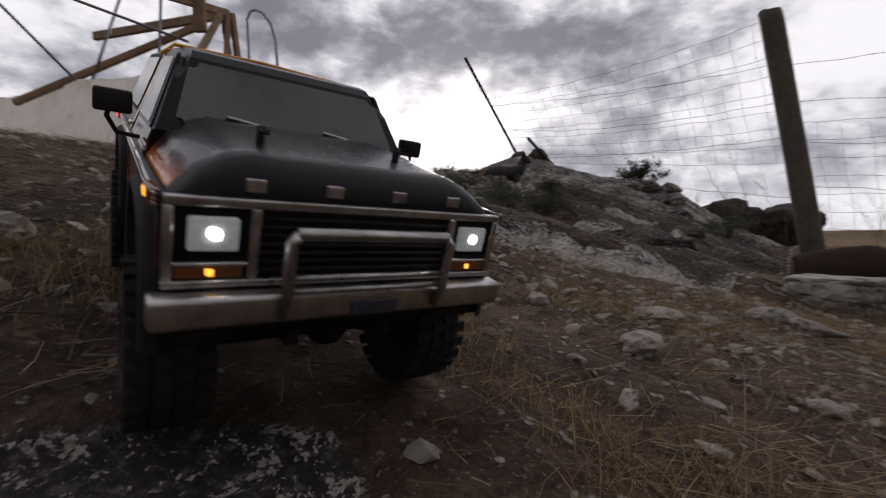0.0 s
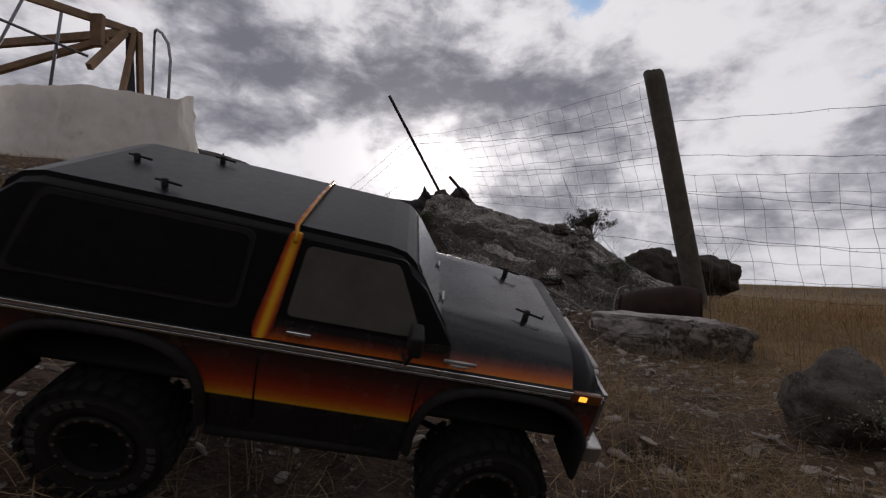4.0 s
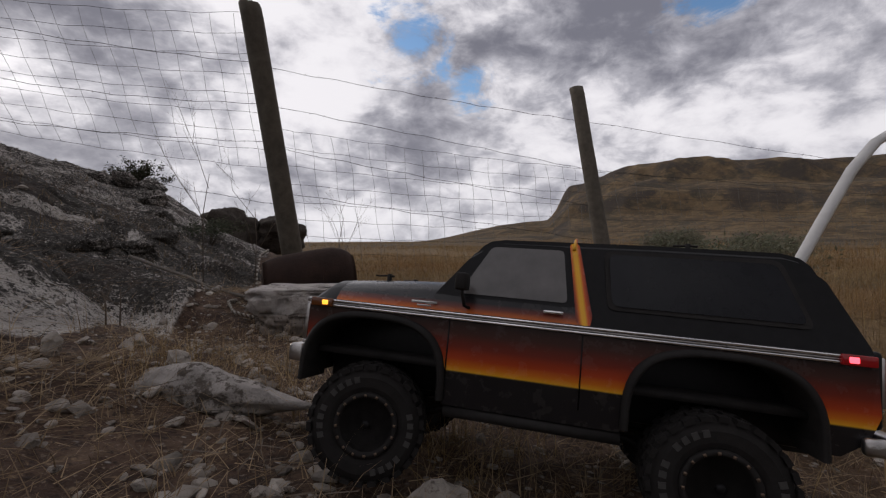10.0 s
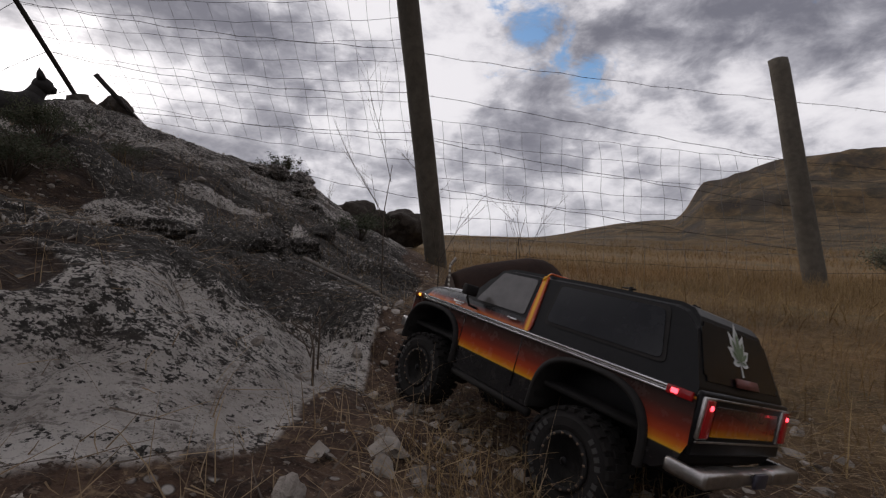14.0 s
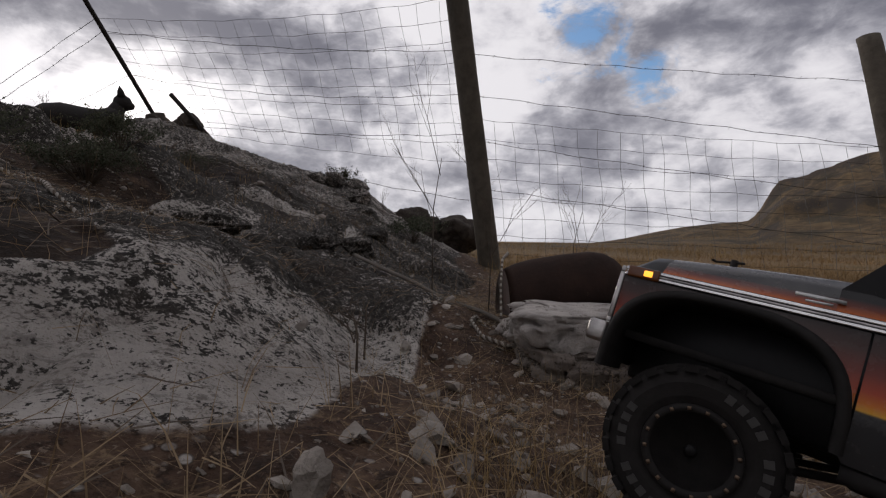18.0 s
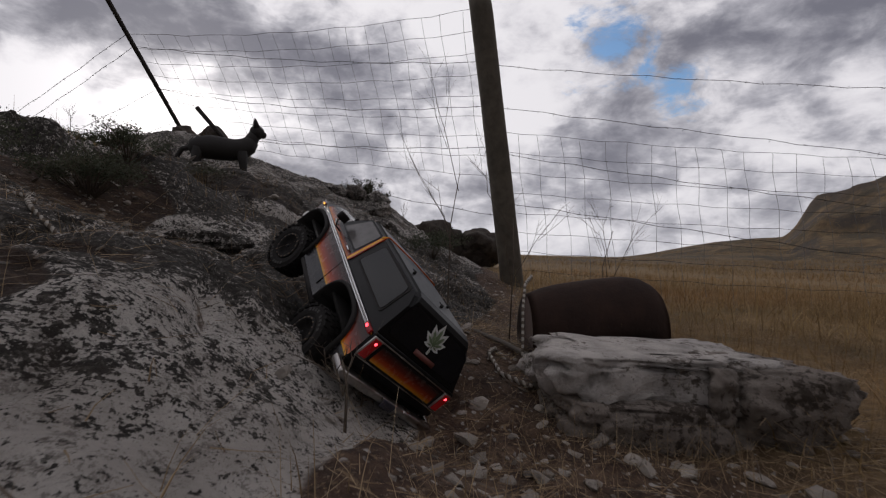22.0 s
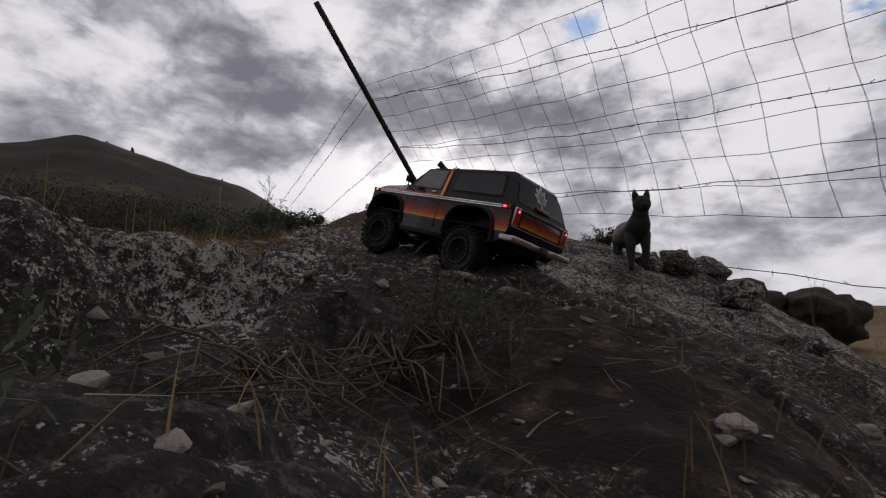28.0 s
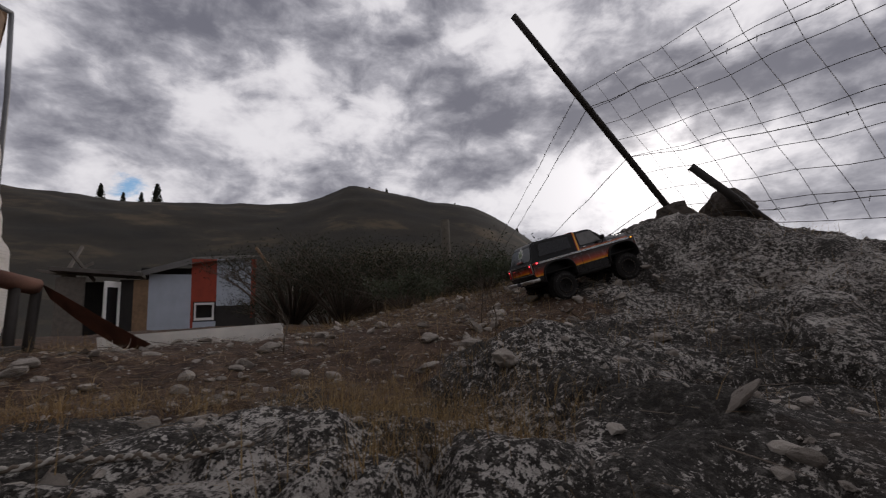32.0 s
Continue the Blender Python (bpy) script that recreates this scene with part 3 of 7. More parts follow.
# ---- the toy truck; x ahead, y to its left, z up from the soles of its tyres ----
def paint_material(name, axis="Z"):
    """Satin black with fading stripes, yellow over orange and red to brown."""
    m = bpy.data.materials.new(name)
    m.use_nodes = True
    T = Tree(m.node_tree)
    b = m.node_tree.nodes["Principled BSDF"]
    pos = T.node("ShaderNodeTexCoord").outputs["Object"]
    sep = T.node("ShaderNodeSeparateXYZ")
    T.link(pos, sep.inputs[0])
    black = (0.012, 0.011, 0.012)
    if axis == "Z":
        f = T.m("DIVIDE", T.m("SUBTRACT", sep.outputs["Z"], 0.08), 0.12)
        stops = [(0.0, black), (0.315, black), (0.325, (0.72, 0.36, 0.02)), (0.36, (0.62, 0.17, 0.012)), (0.42, (0.40, 0.050, 0.012)), (0.51, (0.17, 0.024, 0.013)),
                 (0.62, (0.055, 0.021, 0.016)), (0.735, (0.02, 0.014, 0.013)), (0.745, (0.66, 0.27, 0.02)), (0.785, (0.50, 0.11, 0.012)), (0.83, (0.14, 0.028, 0.015)), (0.87, black)]
    elif axis == "T":
        f = T.m("DIVIDE", T.m("SUBTRACT", sep.outputs["Z"], 0.135), 0.035)
        stops = [(0.0, (0.72, 0.40, 0.02)), (0.14, (0.66, 0.24, 0.012)), (0.32, (0.40, 0.055, 0.012)), (0.58, (0.13, 0.02, 0.012)), (0.85, (0.03, 0.014, 0.012)), (1.0, (0.02, 0.012, 0.012))]
    else:
        f = T.m("DIVIDE", T.m("ADD", T.m("ADD", sep.outputs["X"], 0.0515), T.m("MULTIPLY", T.m("SUBTRACT", sep.outputs["Z"], 0.175), -0.17)), 0.0125)
        stops = [(0.0, (0.20, 0.025, 0.012)), (0.25, (0.55, 0.09, 0.012)), (0.45, (0.80, 0.42, 0.02)), (0.65, (0.80, 0.40, 0.02)), (0.85, (0.55, 0.11, 0.012)), (1.0, (0.20, 0.03, 0.012))]
    col = T.ramp(f, stops)
    dust = T.noise(pos, 55, 5, 0.65)
    T.put(b.inputs["Base Color"], T.mix(T.m("MULTIPLY", T.step(dust, 0.5, 0.75), 0.10), col, (0.20, 0.17, 0.14)))
    T.put(b.inputs["Roughness"], T.m("ADD", 0.15, T.m("MULTIPLY", dust, 0.22)))
    b.inputs["Coat Weight"].default_value = 0.20
    b.inputs["Specular IOR Level"].default_value = 0.3
    return m


M_PAINT, M_GATE, M_BAND = paint_material("striped_paint"), paint_material("gate_paint", "T"), paint_material("band_paint", "X")
M_CAP = material("satin_black", (0.0075, 0.007, 0.0075), 0.36, vary=0.4, grain=120, spec=0.17)
M_RUBBER = material("tyre_rubber", (0.019, 0.017, 0.016), 0.88, spec=0.2, bump_scale=300, bump_depth=0.0006, vary=0.35, grain=90)
M_DUSTY = material("dusty_black_plastic", (0.017, 0.015, 0.014), 0.75, spec=0.25, vary=0.5, grain=110)
M_MARK = material("faded_white_lettering", (0.050, 0.047, 0.044), 0.85, vary=0.4, grain=110)
M_BOLT = material("bronze_bolts", (0.16, 0.11, 0.075), 0.45, 0.7, vary=0.3)
M_CHROME = material("chrome", (0.72, 0.71, 0.70), 0.14, 1.0, vary=0.12, grain=160)
M_WORN = material("worn_chrome", (0.42, 0.40, 0.385), 0.30, 1.0, bump_scale=120, bump_depth=0.0008, vary=0.55, grain=60)
M_GLASS = material("dark_window", (0.008, 0.008, 0.010), 0.16, vary=0.3, grain=80, spec=0.28)
M_SCREEN = material("smoked_windscreen", (0.030, 0.029, 0.030), 0.14, vary=0.3, grain=60, spec=0.6)
# opaque grey that stands for bright sky seen through the door windows
M_HAZE = material("seen_through_grey", (0.10, 0.092, 0.088), 0.22, vary=0.25, grain=40, spec=0.6)
M_RED = material("red_lens", (0.20, 0.008, 0.010), 0.18, vary=0.2, emit=((1.0, 0.02, 0.02), 0.03))
M_REDLAMP = material("red_lamp", (0.9, 0.05, 0.05), 0.3, emit=((1.0, 0.05, 0.07), 4.5))
M_AMBER = material("amber_lens", (0.11, 0.035, 0.012), 0.2, vary=0.2, emit=((1.0, 0.30, 0.02), 0.006))
M_AMBERLAMP = material("amber_lamp", (0.9, 0.4, 0.05), 0.3, emit=((1.0, 0.42, 0.04), 1.6))
M_HEAD = material("head_lamp", (0.30, 0.31, 0.31), 0.12, vary=0.35, grain=260, emit=((0.92, 1.0, 0.96), 0.09))
M_HEADLAMP = material("head_lamp_bulb", (1.0, 1.0, 1.0), 0.3, emit=((0.95, 1.0, 1.0), 14.0))
M_WHITE = material("white_vinyl", (0.62, 0.62, 0.60), 0.5, vary=0.1)
M_GREEN = material("green_vinyl", (0.16, 0.21, 0.12), 0.5, vary=0.2)
M_STICKER = material("maroon_vinyl", (0.16, 0.05, 0.04), 0.5, vary=0.3)
M_SILVER = material("silver_plastic", (0.55, 0.55, 0.54), 0.35, 0.6, vary=0.1)
M_PLATE = material("plate", (0.045, 0.042, 0.06), 0.4, vary=0.4, grain=120)


def flank_y(z):
    """Half width of the cab at a height."""
    return 0.1085 - (z - 0.17) * 0.335


def prism(bm, outline, half):
    """Closes an outline of (x, z) into a body; half gives the half width at z."""
    a = [bm.verts.new((x, half(z), z)) for x, z in outline]
    b = [bm.verts.new((x, -half(z), z)) for x, z in outline]
    n = len(outline)
    bm.faces.new(a)
    bm.faces.new(b[::-1])
    for i in range(n):
        bm.faces.new((a[(i + 1) % n], a[i], b[i], b[(i + 1) % n]))
    bmesh.ops.recalc_face_normals(bm, faces=bm.faces)
    return bm


def side_sheet(outline, side, out, thick):
    """A thin panel on the cab's slanting side."""
    bm = bmesh.new()
    a = [bm.verts.new((x, side * (flank_y(z) + out), z)) for x, z in outline]
    b = [bm.verts.new((x, side * (flank_y(z) + out - thick), z)) for x, z in outline]
    n = len(outline)
    bm.faces.new(a)
    bm.faces.new(b[::-1])
    for i in range(n):
        bm.faces.new((a[i], b[i], b[(i + 1) % n], a[(i + 1) % n]))
    bmesh.ops.recalc_face_normals(bm, faces=bm.faces)
    return bm


def rounded(pts, r, seg=4):
    """Rounds the corners of an outline."""
    out, n = [], len(pts)
    for i in range(n):
        p, a, b = Vector(pts[i]), Vector(pts[i - 1]), Vector(pts[(i + 1) % n])
        p0, p1 = p + (a - p).normalized() * r, p + (b - p).normalized() * r
        for k in range(seg + 1):
            t = k / seg
            q = p0 * (1 - t) ** 2 + p * 2 * t * (1 - t) + p1 * t * t
            out.append((q.x, q.y))
    return out


def slab_between(p, q, half_p, half_q, out, thick, normal):
    """A panel across the truck from the line at p to that at q, both (x, z), moved out along normal."""
    bm = bmesh.new()
    nx, nz = normal
    rows = []
    for o in (out, out - thick):
        rows.append([bm.verts.new((p[0] + nx * o, half_p, p[1] + nz * o)), bm.verts.new((p[0] + nx * o, -half_p, p[1] + nz * o)),
                     bm.verts.new((q[0] + nx * o, -half_q, q[1] + nz * o)), bm.verts.new((q[0] + nx * o, half_q, q[1] + nz * o))])
    a, b = rows
    bm.faces.new(a)
    bm.faces.new(b[::-1])
    for i in range(4):
        bm.faces.new((a[i], b[i], b[(i + 1) % 4], a[(i + 1) % 4]))
    bmesh.ops.recalc_face_normals(bm, faces=bm.faces)
    es = [e for e in bm.edges if abs((e.verts[0].co - e.verts[1].co).length - thick) < 1e-4]
    bmesh.ops.bevel(bm, geom=es, offset=0.006, segments=3, affect="EDGES")
    return bm


def lathe(bm, profile, sides, centre=(0, 0, 0)):
    """Turns a profile of (along y, radius) about the y axis."""
    rings = []
    for y, r in profile:
        rings.append([bm.verts.new((centre[0] + r * math.cos(2 * math.pi * k / sides), centre[1] + y, centre[2] + r * math.sin(2 * math.pi * k / sides))) for k in range(sides)])
    for a, b in zip(rings, rings[1:]):
        for k in range(sides):
            bm.faces.new((a[k], a[(k + 1) % sides], b[(k + 1) % sides], b[k]))
    bm.faces.new(rings[0])
    bm.faces.new(rings[-1][::-1])
    bmesh.ops.recalc_face_normals(bm, faces=bm.faces)
    return bm


TYRE = 0.0575
LUGS = {}


def toy_wheel(parent, x, side):
    """A knobbly tyre on a black beadlock rim; the hub's middle is the wheel's origin."""
    bm = bmesh.new()
    w = 0.023
    prof = [(-w + 0.003, 0.030), (-w, 0.036), (-w - 0.001, 0.045), (-w + 0.003, 0.052), (-w + 0.008, 0.0545), (0, 0.0552), (w - 0.008, 0.0545), (w - 0.003, 0.052), (w + 0.001, 0.045), (w, 0.036), (w - 0.003, 0.030)]
    lathe(bm, prof, 40)
    wheel = part("wheel", bm, M_RUBBER, parent, "knobbly black rubber tyre on a dark rim", smooth=False)
    wheel.location = (x, side * 0.097, TYRE)
    for row, (y0, y1, off) in enumerate(((-0.0235, -0.012, 0.0), (-0.010, 0.0, 0.5), (0.001, 0.011, 0.1), (0.012, 0.0235, 0.6))):
        for k in range(26):
            if row not in LUGS:
                bm = bmesh.new()
                box(bm, -0.0042, 0.0042, y0, y1, 0.052, TYRE - (0.0012 if row in (0, 3) else 0), 0)
                LUGS[row] = bpy.data.meshes.new("tread_lug")
                bm.to_mesh(LUGS[row])
                bm.free()
                LUGS[row].materials.append(M_RUBBER)
            lug = new("tread_lug", LUGS[row])
            lug.parent = wheel
            lug.matrix_basis = Matrix.Rotation(2 * math.pi * (k + off) / 26, 4, "Y")
    s = side
    bm = bmesh.new()
    lathe(bm, [(s * 0.020, 0.031), (s * 0.0235, 0.0305), (s * 0.0235, 0.026), (s * 0.014, 0.024), (s * 0.011, 0.012), (s * 0.017, 0.010), (s * 0.017, 0.006)], 32)
    rim = part("rim", bm, M_DUSTY, wheel, "black dusty beadlock rim")
    bm = bmesh.new()
    for k in range(16):
        a = 2 * math.pi * k / 16
        box(bm, -0.0012, 0.0012, s * 0.0225 - 0.0012, s * 0.0225 + 0.0022, 0.0268, 0.0292, 0, Matrix.Rotation(a, 4, "Y"))
    part("bolt_ring", bm, M_BOLT, wheel)
    bm = bmesh.new()
    for k in range(8):
        a = 2 * math.pi * k / 8
        box(bm, -0.0022, 0.0022, s * 0.010 - 0.002, s * 0.010 + 0.004, 0.012, 0.025, 0, Matrix.Rotation(a, 4, "Y"))
    lathe(bm, [(s * 0.012, 0.0045), (s * 0.021, 0.0045), (s * 0.022, 0.003)], 6)
    part("spoke_ring", bm, M_CAP, wheel)
    # raised letters on the wall of the tyre, too small to read
    if ("mark", s) not in LUGS:
        bm = bmesh.new()
        box(bm, -0.0026, 0.0026, s * 0.0225, s * 0.0243, 0.0405, 0.0462, 0)
        LUGS["mark", s] = bpy.data.meshes.new("tyre_marking")
        bm.to_mesh(LUGS["mark", s])
        bm.free()
        LUGS["mark", s].materials.append(M_MARK)
    for k in (1, 2, 3, 4, 6, 7, 8, 9, 17, 18, 19, 20, 22, 23, 24, 25):
        mark = new("tyre_marking", LUGS["mark", s])
        mark.parent = wheel
        mark.matrix_basis = Matrix.Rotation(2 * math.pi * k / 32, 4, "Y")
    return wheel


def leaf_sheet(scale, grow, x, zc, tilt, mat, parent, name):
    """A serrated seven-fingered leaf, flat on the rear window."""
    bm = bmesh.new()
    for ang, ln in ((0, 1.0), (32, 0.86), (-32, 0.86), (64, 0.70), (-64, 0.70), (100, 0.45), (-100, 0.45)):
        a = radians(ang)
        pts = [(0.0, -0.05)]
        n = 7
        for i in range(1, n):
            t = i / n
            wd = 0.15 * math.sin(math.pi * min(1, t * 1.05)) ** 0.8 * (1.12 if i % 2 else 0.86) * ln + grow
            pts.append((wd, t * ln))
        pts.append((0.0, ln + grow * 1.6))
        pts += [(-px, py) for px, py in pts[-2:0:-1]]
        vs = []
        for px, py in pts:
            u, v = px * math.cos(a) + py * math.sin(a), -px * math.sin(a) + py * math.cos(a)
            vs.append(bm.verts.new((0, u * scale, v * scale)))
        bm.faces.new(vs)
    w = grow + 0.02
    bm.faces.new([bm.verts.new((0, y * scale, z * scale)) for y, z in ((-w, 0), (w, 0), (w * 0.8, -0.42), (-w * 0.8, -0.42))])
    for v in bm.verts:
        v.co = Vector((x, 0, zc)) + Matrix.Rotation(tilt, 3, "Y") @ v.co
    return part(name, bm, mat, parent, smooth=False)


def toy_truck():
    t = thing("toy_truck", pose(0, 0, 0), "black radio-controlled toy off-road truck with yellow, orange and red stripes", "toy truck")
    # tub with wheel arches
    def arch(cx, n=18, grow=0.0, low=0.095):
        """A broad wheel opening with a flat crown."""
        pts = []
        for k in range(n + 1):
            a = math.pi - math.pi * k / n
            c, q = math.cos(a), math.sin(a)
            pts.append((cx + (0.070 + grow) * math.copysign(abs(c) ** 0.72, c), low + (0.158 + grow - low) * abs(q) ** 0.62))
        return pts
    out = [(-0.264, 0.171), (-0.266, 0.128), (-0.258, 0.108), (-0.240, 0.095)] + arch(-0.155) + [(-0.078, 0.086), (0.078, 0.086)] + arch(0.155) + [(0.229, 0.118), (0.230, 0.171)]
    bm = bmesh.new()
    prism(bm, out, lambda z: 0.1095 - 0.05 * max(0, 0.125 - z))
    tub = part("tub", bm, [M_PAINT, M_DUSTY], t, "striped lower body with wheel arches", smooth=False)
    for f in tub.data.polygons:
        f.material_index = int(abs(f.normal.y) < 0.5)
    for x in (0.079, -0.044):
        for s in (1, -1):
            bm = bmesh.new()
            box(bm, x - 0.0006, x + 0.0006, s * 0.1092 - 0.0008, s * 0.1092 + 0.0008, 0.10, 0.172)
            part("door_gap", bm, M_CAP, t)
    # bonnet
    bm = bmesh.new()
    nu, nv = 12, 16
    grid = []
    for i in range(nu + 1):
        x = 0.084 + (0.229 - 0.084) * i / nu
        crown = 0.2035 - 0.011 * (i / nu) ** 1.3 - (0.010 * max(0, (i / nu - 0.9) / 0.1) ** 2)
        half = 0.108 - 0.003 * i / nu
        row = []
        for j in range(nv + 1):
            v = -1 + 2 * j / nv
            edge = abs(v) ** 7
            ridge = 0.0018 * math.exp(-((abs(v) - 0.66) / 0.08) ** 2)
            row.append(bm.verts.new((x, v * half, 0.170 + (crown - 0.170) * (1 - edge) + ridge)))
        grid.append(row)
    for i in range(nu):
        for j in range(nv):
            bm.faces.new((grid[i][j], grid[i + 1][j], grid[i + 1][j + 1], grid[i][j + 1]))
    base = [bm.verts.new((v.co.x, v.co.y, 0.166)) for v in grid[-1]]
    for j in range(nv):
        bm.faces.new((grid[-1][j], base[j], base[j + 1], grid[-1][j + 1]))
    bmesh.ops.recalc_face_normals(bm, faces=bm.faces)
    hood = part("bonnet", bm, M_PAINT, t, "black bonnet with orange edge stripe")
    hood.data.materials.append(M_CAP)
    for f in hood.data.polygons:
        if f.center.x > 0.210:
            f.material_index = 1
    for k, y in enumerate((0.066, 0.022, -0.022, -0.066)):
        bm = bmesh.new()
        box(bm, 0.2282, 0.2296, y - 0.0052, y + 0.0052, 0.1765, 0.1835, 0.0006)
        part("bonnet_badge", bm, M_WORN, hood)
    for y in (0.05, -0.05):
        bm = bmesh.new()
        tube(bm, [(0.168, y, 0.19), (0.168, y, 0.2075)], 0.0028, 10)
        tube(bm, [(0.160, y + 0.007, 0.2045), (0.168, y, 0.2055), (0.182, y - 0.004, 0.2045), (0.184, y + 0.001, 0.2045)], 0.0011, 6)
        part("body_clip", bm, M_DUSTY, hood)
    # cab with black cap
    bm = bmesh.new()
    prism(bm, [(0.098, 0.190), (0.058, 0.244), (0.050, 0.2495), (0.036, 0.252), (-0.10, 0.2555), (-0.212, 0.2565), (-0.226, 0.253), (-0.234, 0.246), (-0.262, 0.180), (-0.263, 0.170), (0.098, 0.170)], flank_y)
    es = [e for e in bm.edges if all(v.co.z > 0.243 for v in e.verts) and abs(e.verts[0].co.y - e.verts[1].co.y) < 0.01]
    bmesh.ops.bevel(bm, geom=es, offset=0.007, segments=3, affect="EDGES")
    cab = part("cab", bm, M_CAP, t, "satin black hard top", smooth=False)
    bm = bmesh.new()
    tube(bm, [(-0.032, 0.088, 0.245), (-0.034, 0.078, 0.2555), (-0.034, 0, 0.2575), (-0.034, -0.078, 0.2555), (-0.032, -0.088, 0.245)], 0.0016, 8)
    part("roof_seam", bm, M_BAND, cab, "thin yellow and orange stripe over the roof")
    for x, y in ((-0.14, 0.055), (-0.14, -0.055), (-0.19, 0.0)):
        bm = bmesh.new()
        tube(bm, [(x, y, 0.250), (x, y, 0.2625)], 0.0026, 8)
        tube(bm, [(x - 0.008, y + 0.003, 0.260), (x, y, 0.2605), (x + 0.013, y - 0.002, 0.260)], 0.0011, 6)
        part("body_clip", bm, M_DUSTY, cab)
    for s in (1, -1):
        part("door_skin", side_sheet([(0.098, 0.168), (0.098, 0.1895), (0.080, 0.1895), (-0.040, 0.1895), (-0.044, 0.168)], s, 0.0014, 0.003), M_PAINT, t, smooth=False)
        frame_ = rounded([(0.084, 0.189), (0.052, 0.246), (-0.026, 0.2475), (-0.036, 0.189)], 0.005)
        part("door_frame", side_sheet(frame_, s, 0.0016, 0.003), M_CAP, t, smooth=False)
        part("door_window", side_sheet(rounded([(0.074, 0.1925), (0.047, 0.2425), (-0.023, 0.2435), (-0.029, 0.1925)], 0.005), s, 0.0024, 0.003), M_HAZE, t, "door window painted grey for the daylight seen through it", smooth=False)
        part("pillar_band", side_sheet(rounded([(-0.0375, 0.1755), (-0.0280, 0.251), (-0.0370, 0.251), (-0.0515, 0.181), (-0.049, 0.1720)], 0.003), s, 0.0022, 0.003), M_BAND, t, "yellow and orange pillar stripe", smooth=False)
        part("window_surround", side_sheet(rounded([(-0.064, 0.190), (-0.060, 0.2465), (-0.208, 0.2485), (-0.226, 0.190)], 0.008), s, 0.0012, 0.003), M_DUSTY, t, smooth=False)
        part("quarter_window", side_sheet(rounded([(-0.068, 0.194), (-0.0645, 0.243), (-0.204, 0.2445), (-0.221, 0.194)], 0.007), s, 0.0022, 0.003), M_GLASS, t, "dark rear side window", smooth=False)
        # chrome belt with two grooves
        belt = None
        for z0, z1, o, mt in ((0.1655, 0.1738, 0.0012, M_CAP), (0.1662, 0.1684, 0.0026, M_CHROME), (0.1690, 0.1703, 0.0022, M_WORN), (0.1709, 0.1732, 0.0026, M_CHROME)):
            bm = bmesh.new()
            y = s * (0.1098 + o)
            box(bm, -0.262, 0.229, min(y, s * 0.108), max(y, s * 0.108), z0, z1, 0.0003)
            belt = part("belt_trim", bm, mt, t if belt is None else belt)
        for x0, x1, mt, lamp in ((-0.262, -0.238, M_RED, M_REDLAMP), (0.203, 0.227, M_AMBER, M_AMBERLAMP)):
            bm = bmesh.new()
            ya, yb = sorted((s * 0.1085, s * 0.1140))
            box(bm, x0, x1, ya, yb, 0.1655, 0.1740, 0.001)
            lens = part("side_marker", bm, mt, t, "small lit side marker lamp")
            bm = bmesh.new()
            ya, yb = sorted((s * 0.1130, s * 0.1147))
            xm = (x0 + x1) / 2 + (0.004 if x0 < 0 else -0.004)
            box(bm, xm - 0.0035, xm + 0.0035, ya, yb, 0.1672, 0.1722, 0.001)
            part("bulb", bm, lamp, lens)
        bm = bmesh.new()
        ya, yb = sorted((s * 0.1075, s * 0.1115))
        box(bm, -0.026, -0.008, ya, yb, 0.1815, 0.1843, 0.0008)
        part("door_handle", bm, M_CHROME, t)
        bm = bmesh.new()
        ya, yb = sorted((s * 0.1075, s * 0.1088))
        box(bm, 0.094, 0.120, ya, yb, 0.1790, 0.1815)
        box(bm, 0.100, 0.114, ya, yb, 0.1762, 0.1778)
        part("fender_badge", bm, M_SILVER, t)
        # mirror on a bent arm
        bm = bmesh.new()
        tube(bm, [(0.062, s * 0.108, 0.179), (0.064, s * 0.122, 0.181), (0.066, s * 0.128, 0.192), (0.066, s * 0.126, 0.199)], 0.0017, 8)
        arm = part("mirror_arm", bm, M_DUSTY, t)
        bm = bmesh.new()
        ya, yb = sorted((s * 0.113, s * 0.136))
        box(bm, 0.062, 0.072, ya, yb, 0.195, 0.211, 0.002)
        part("mirror", bm, M_DUSTY, arm, "square black door mirror")
        # flares, sills
        for cx in (0.155, -0.155):
            bm = bmesh.new()
            rows = []
            for (xi, zi), (xo, zo) in zip(arch(cx, 26, 0.0, 0.090), arch(cx, 26, 0.0065, 0.090)):
                rows.append([bm.verts.new((x, s * y, z)) for x, y, z in ((xi, 0.070, zi), (xi, 0.1150, zi), (xi * 0.6 + xo * 0.4, 0.1168, zi * 0.6 + zo * 0.4), (xo, 0.1135, zo), (xo, 0.1080, zo))])
            for r0, r1 in zip(rows, rows[1:]):
                for j in range(4):
                    bm.faces.new((r0[j], r1[j], r1[j + 1], r0[j + 1]))
            bmesh.ops.recalc_face_normals(bm, faces=bm.faces)
            part("wheel_flare", bm, M_DUSTY, t, "matt black wheel arch flare")
        bm = bmesh.new()
        tube(bm, [(-0.080, s * 0.104, 0.080), (0.078, s * 0.104, 0.080)], 0.0055, 8)
        box(bm, -0.05, -0.04, min(s * 0.05, s * 0.104), max(s * 0.05, s * 0.104), 0.077, 0.083)
        box(bm, 0.04, 0.05, min(s * 0.05, s * 0.104), max(s * 0.05, s * 0.104), 0.077, 0.083)
        part("rock_slider", bm, M_DUSTY, t)
    # glass fore and aft
    n1 = Vector((0.054, 0.040)).normalized()
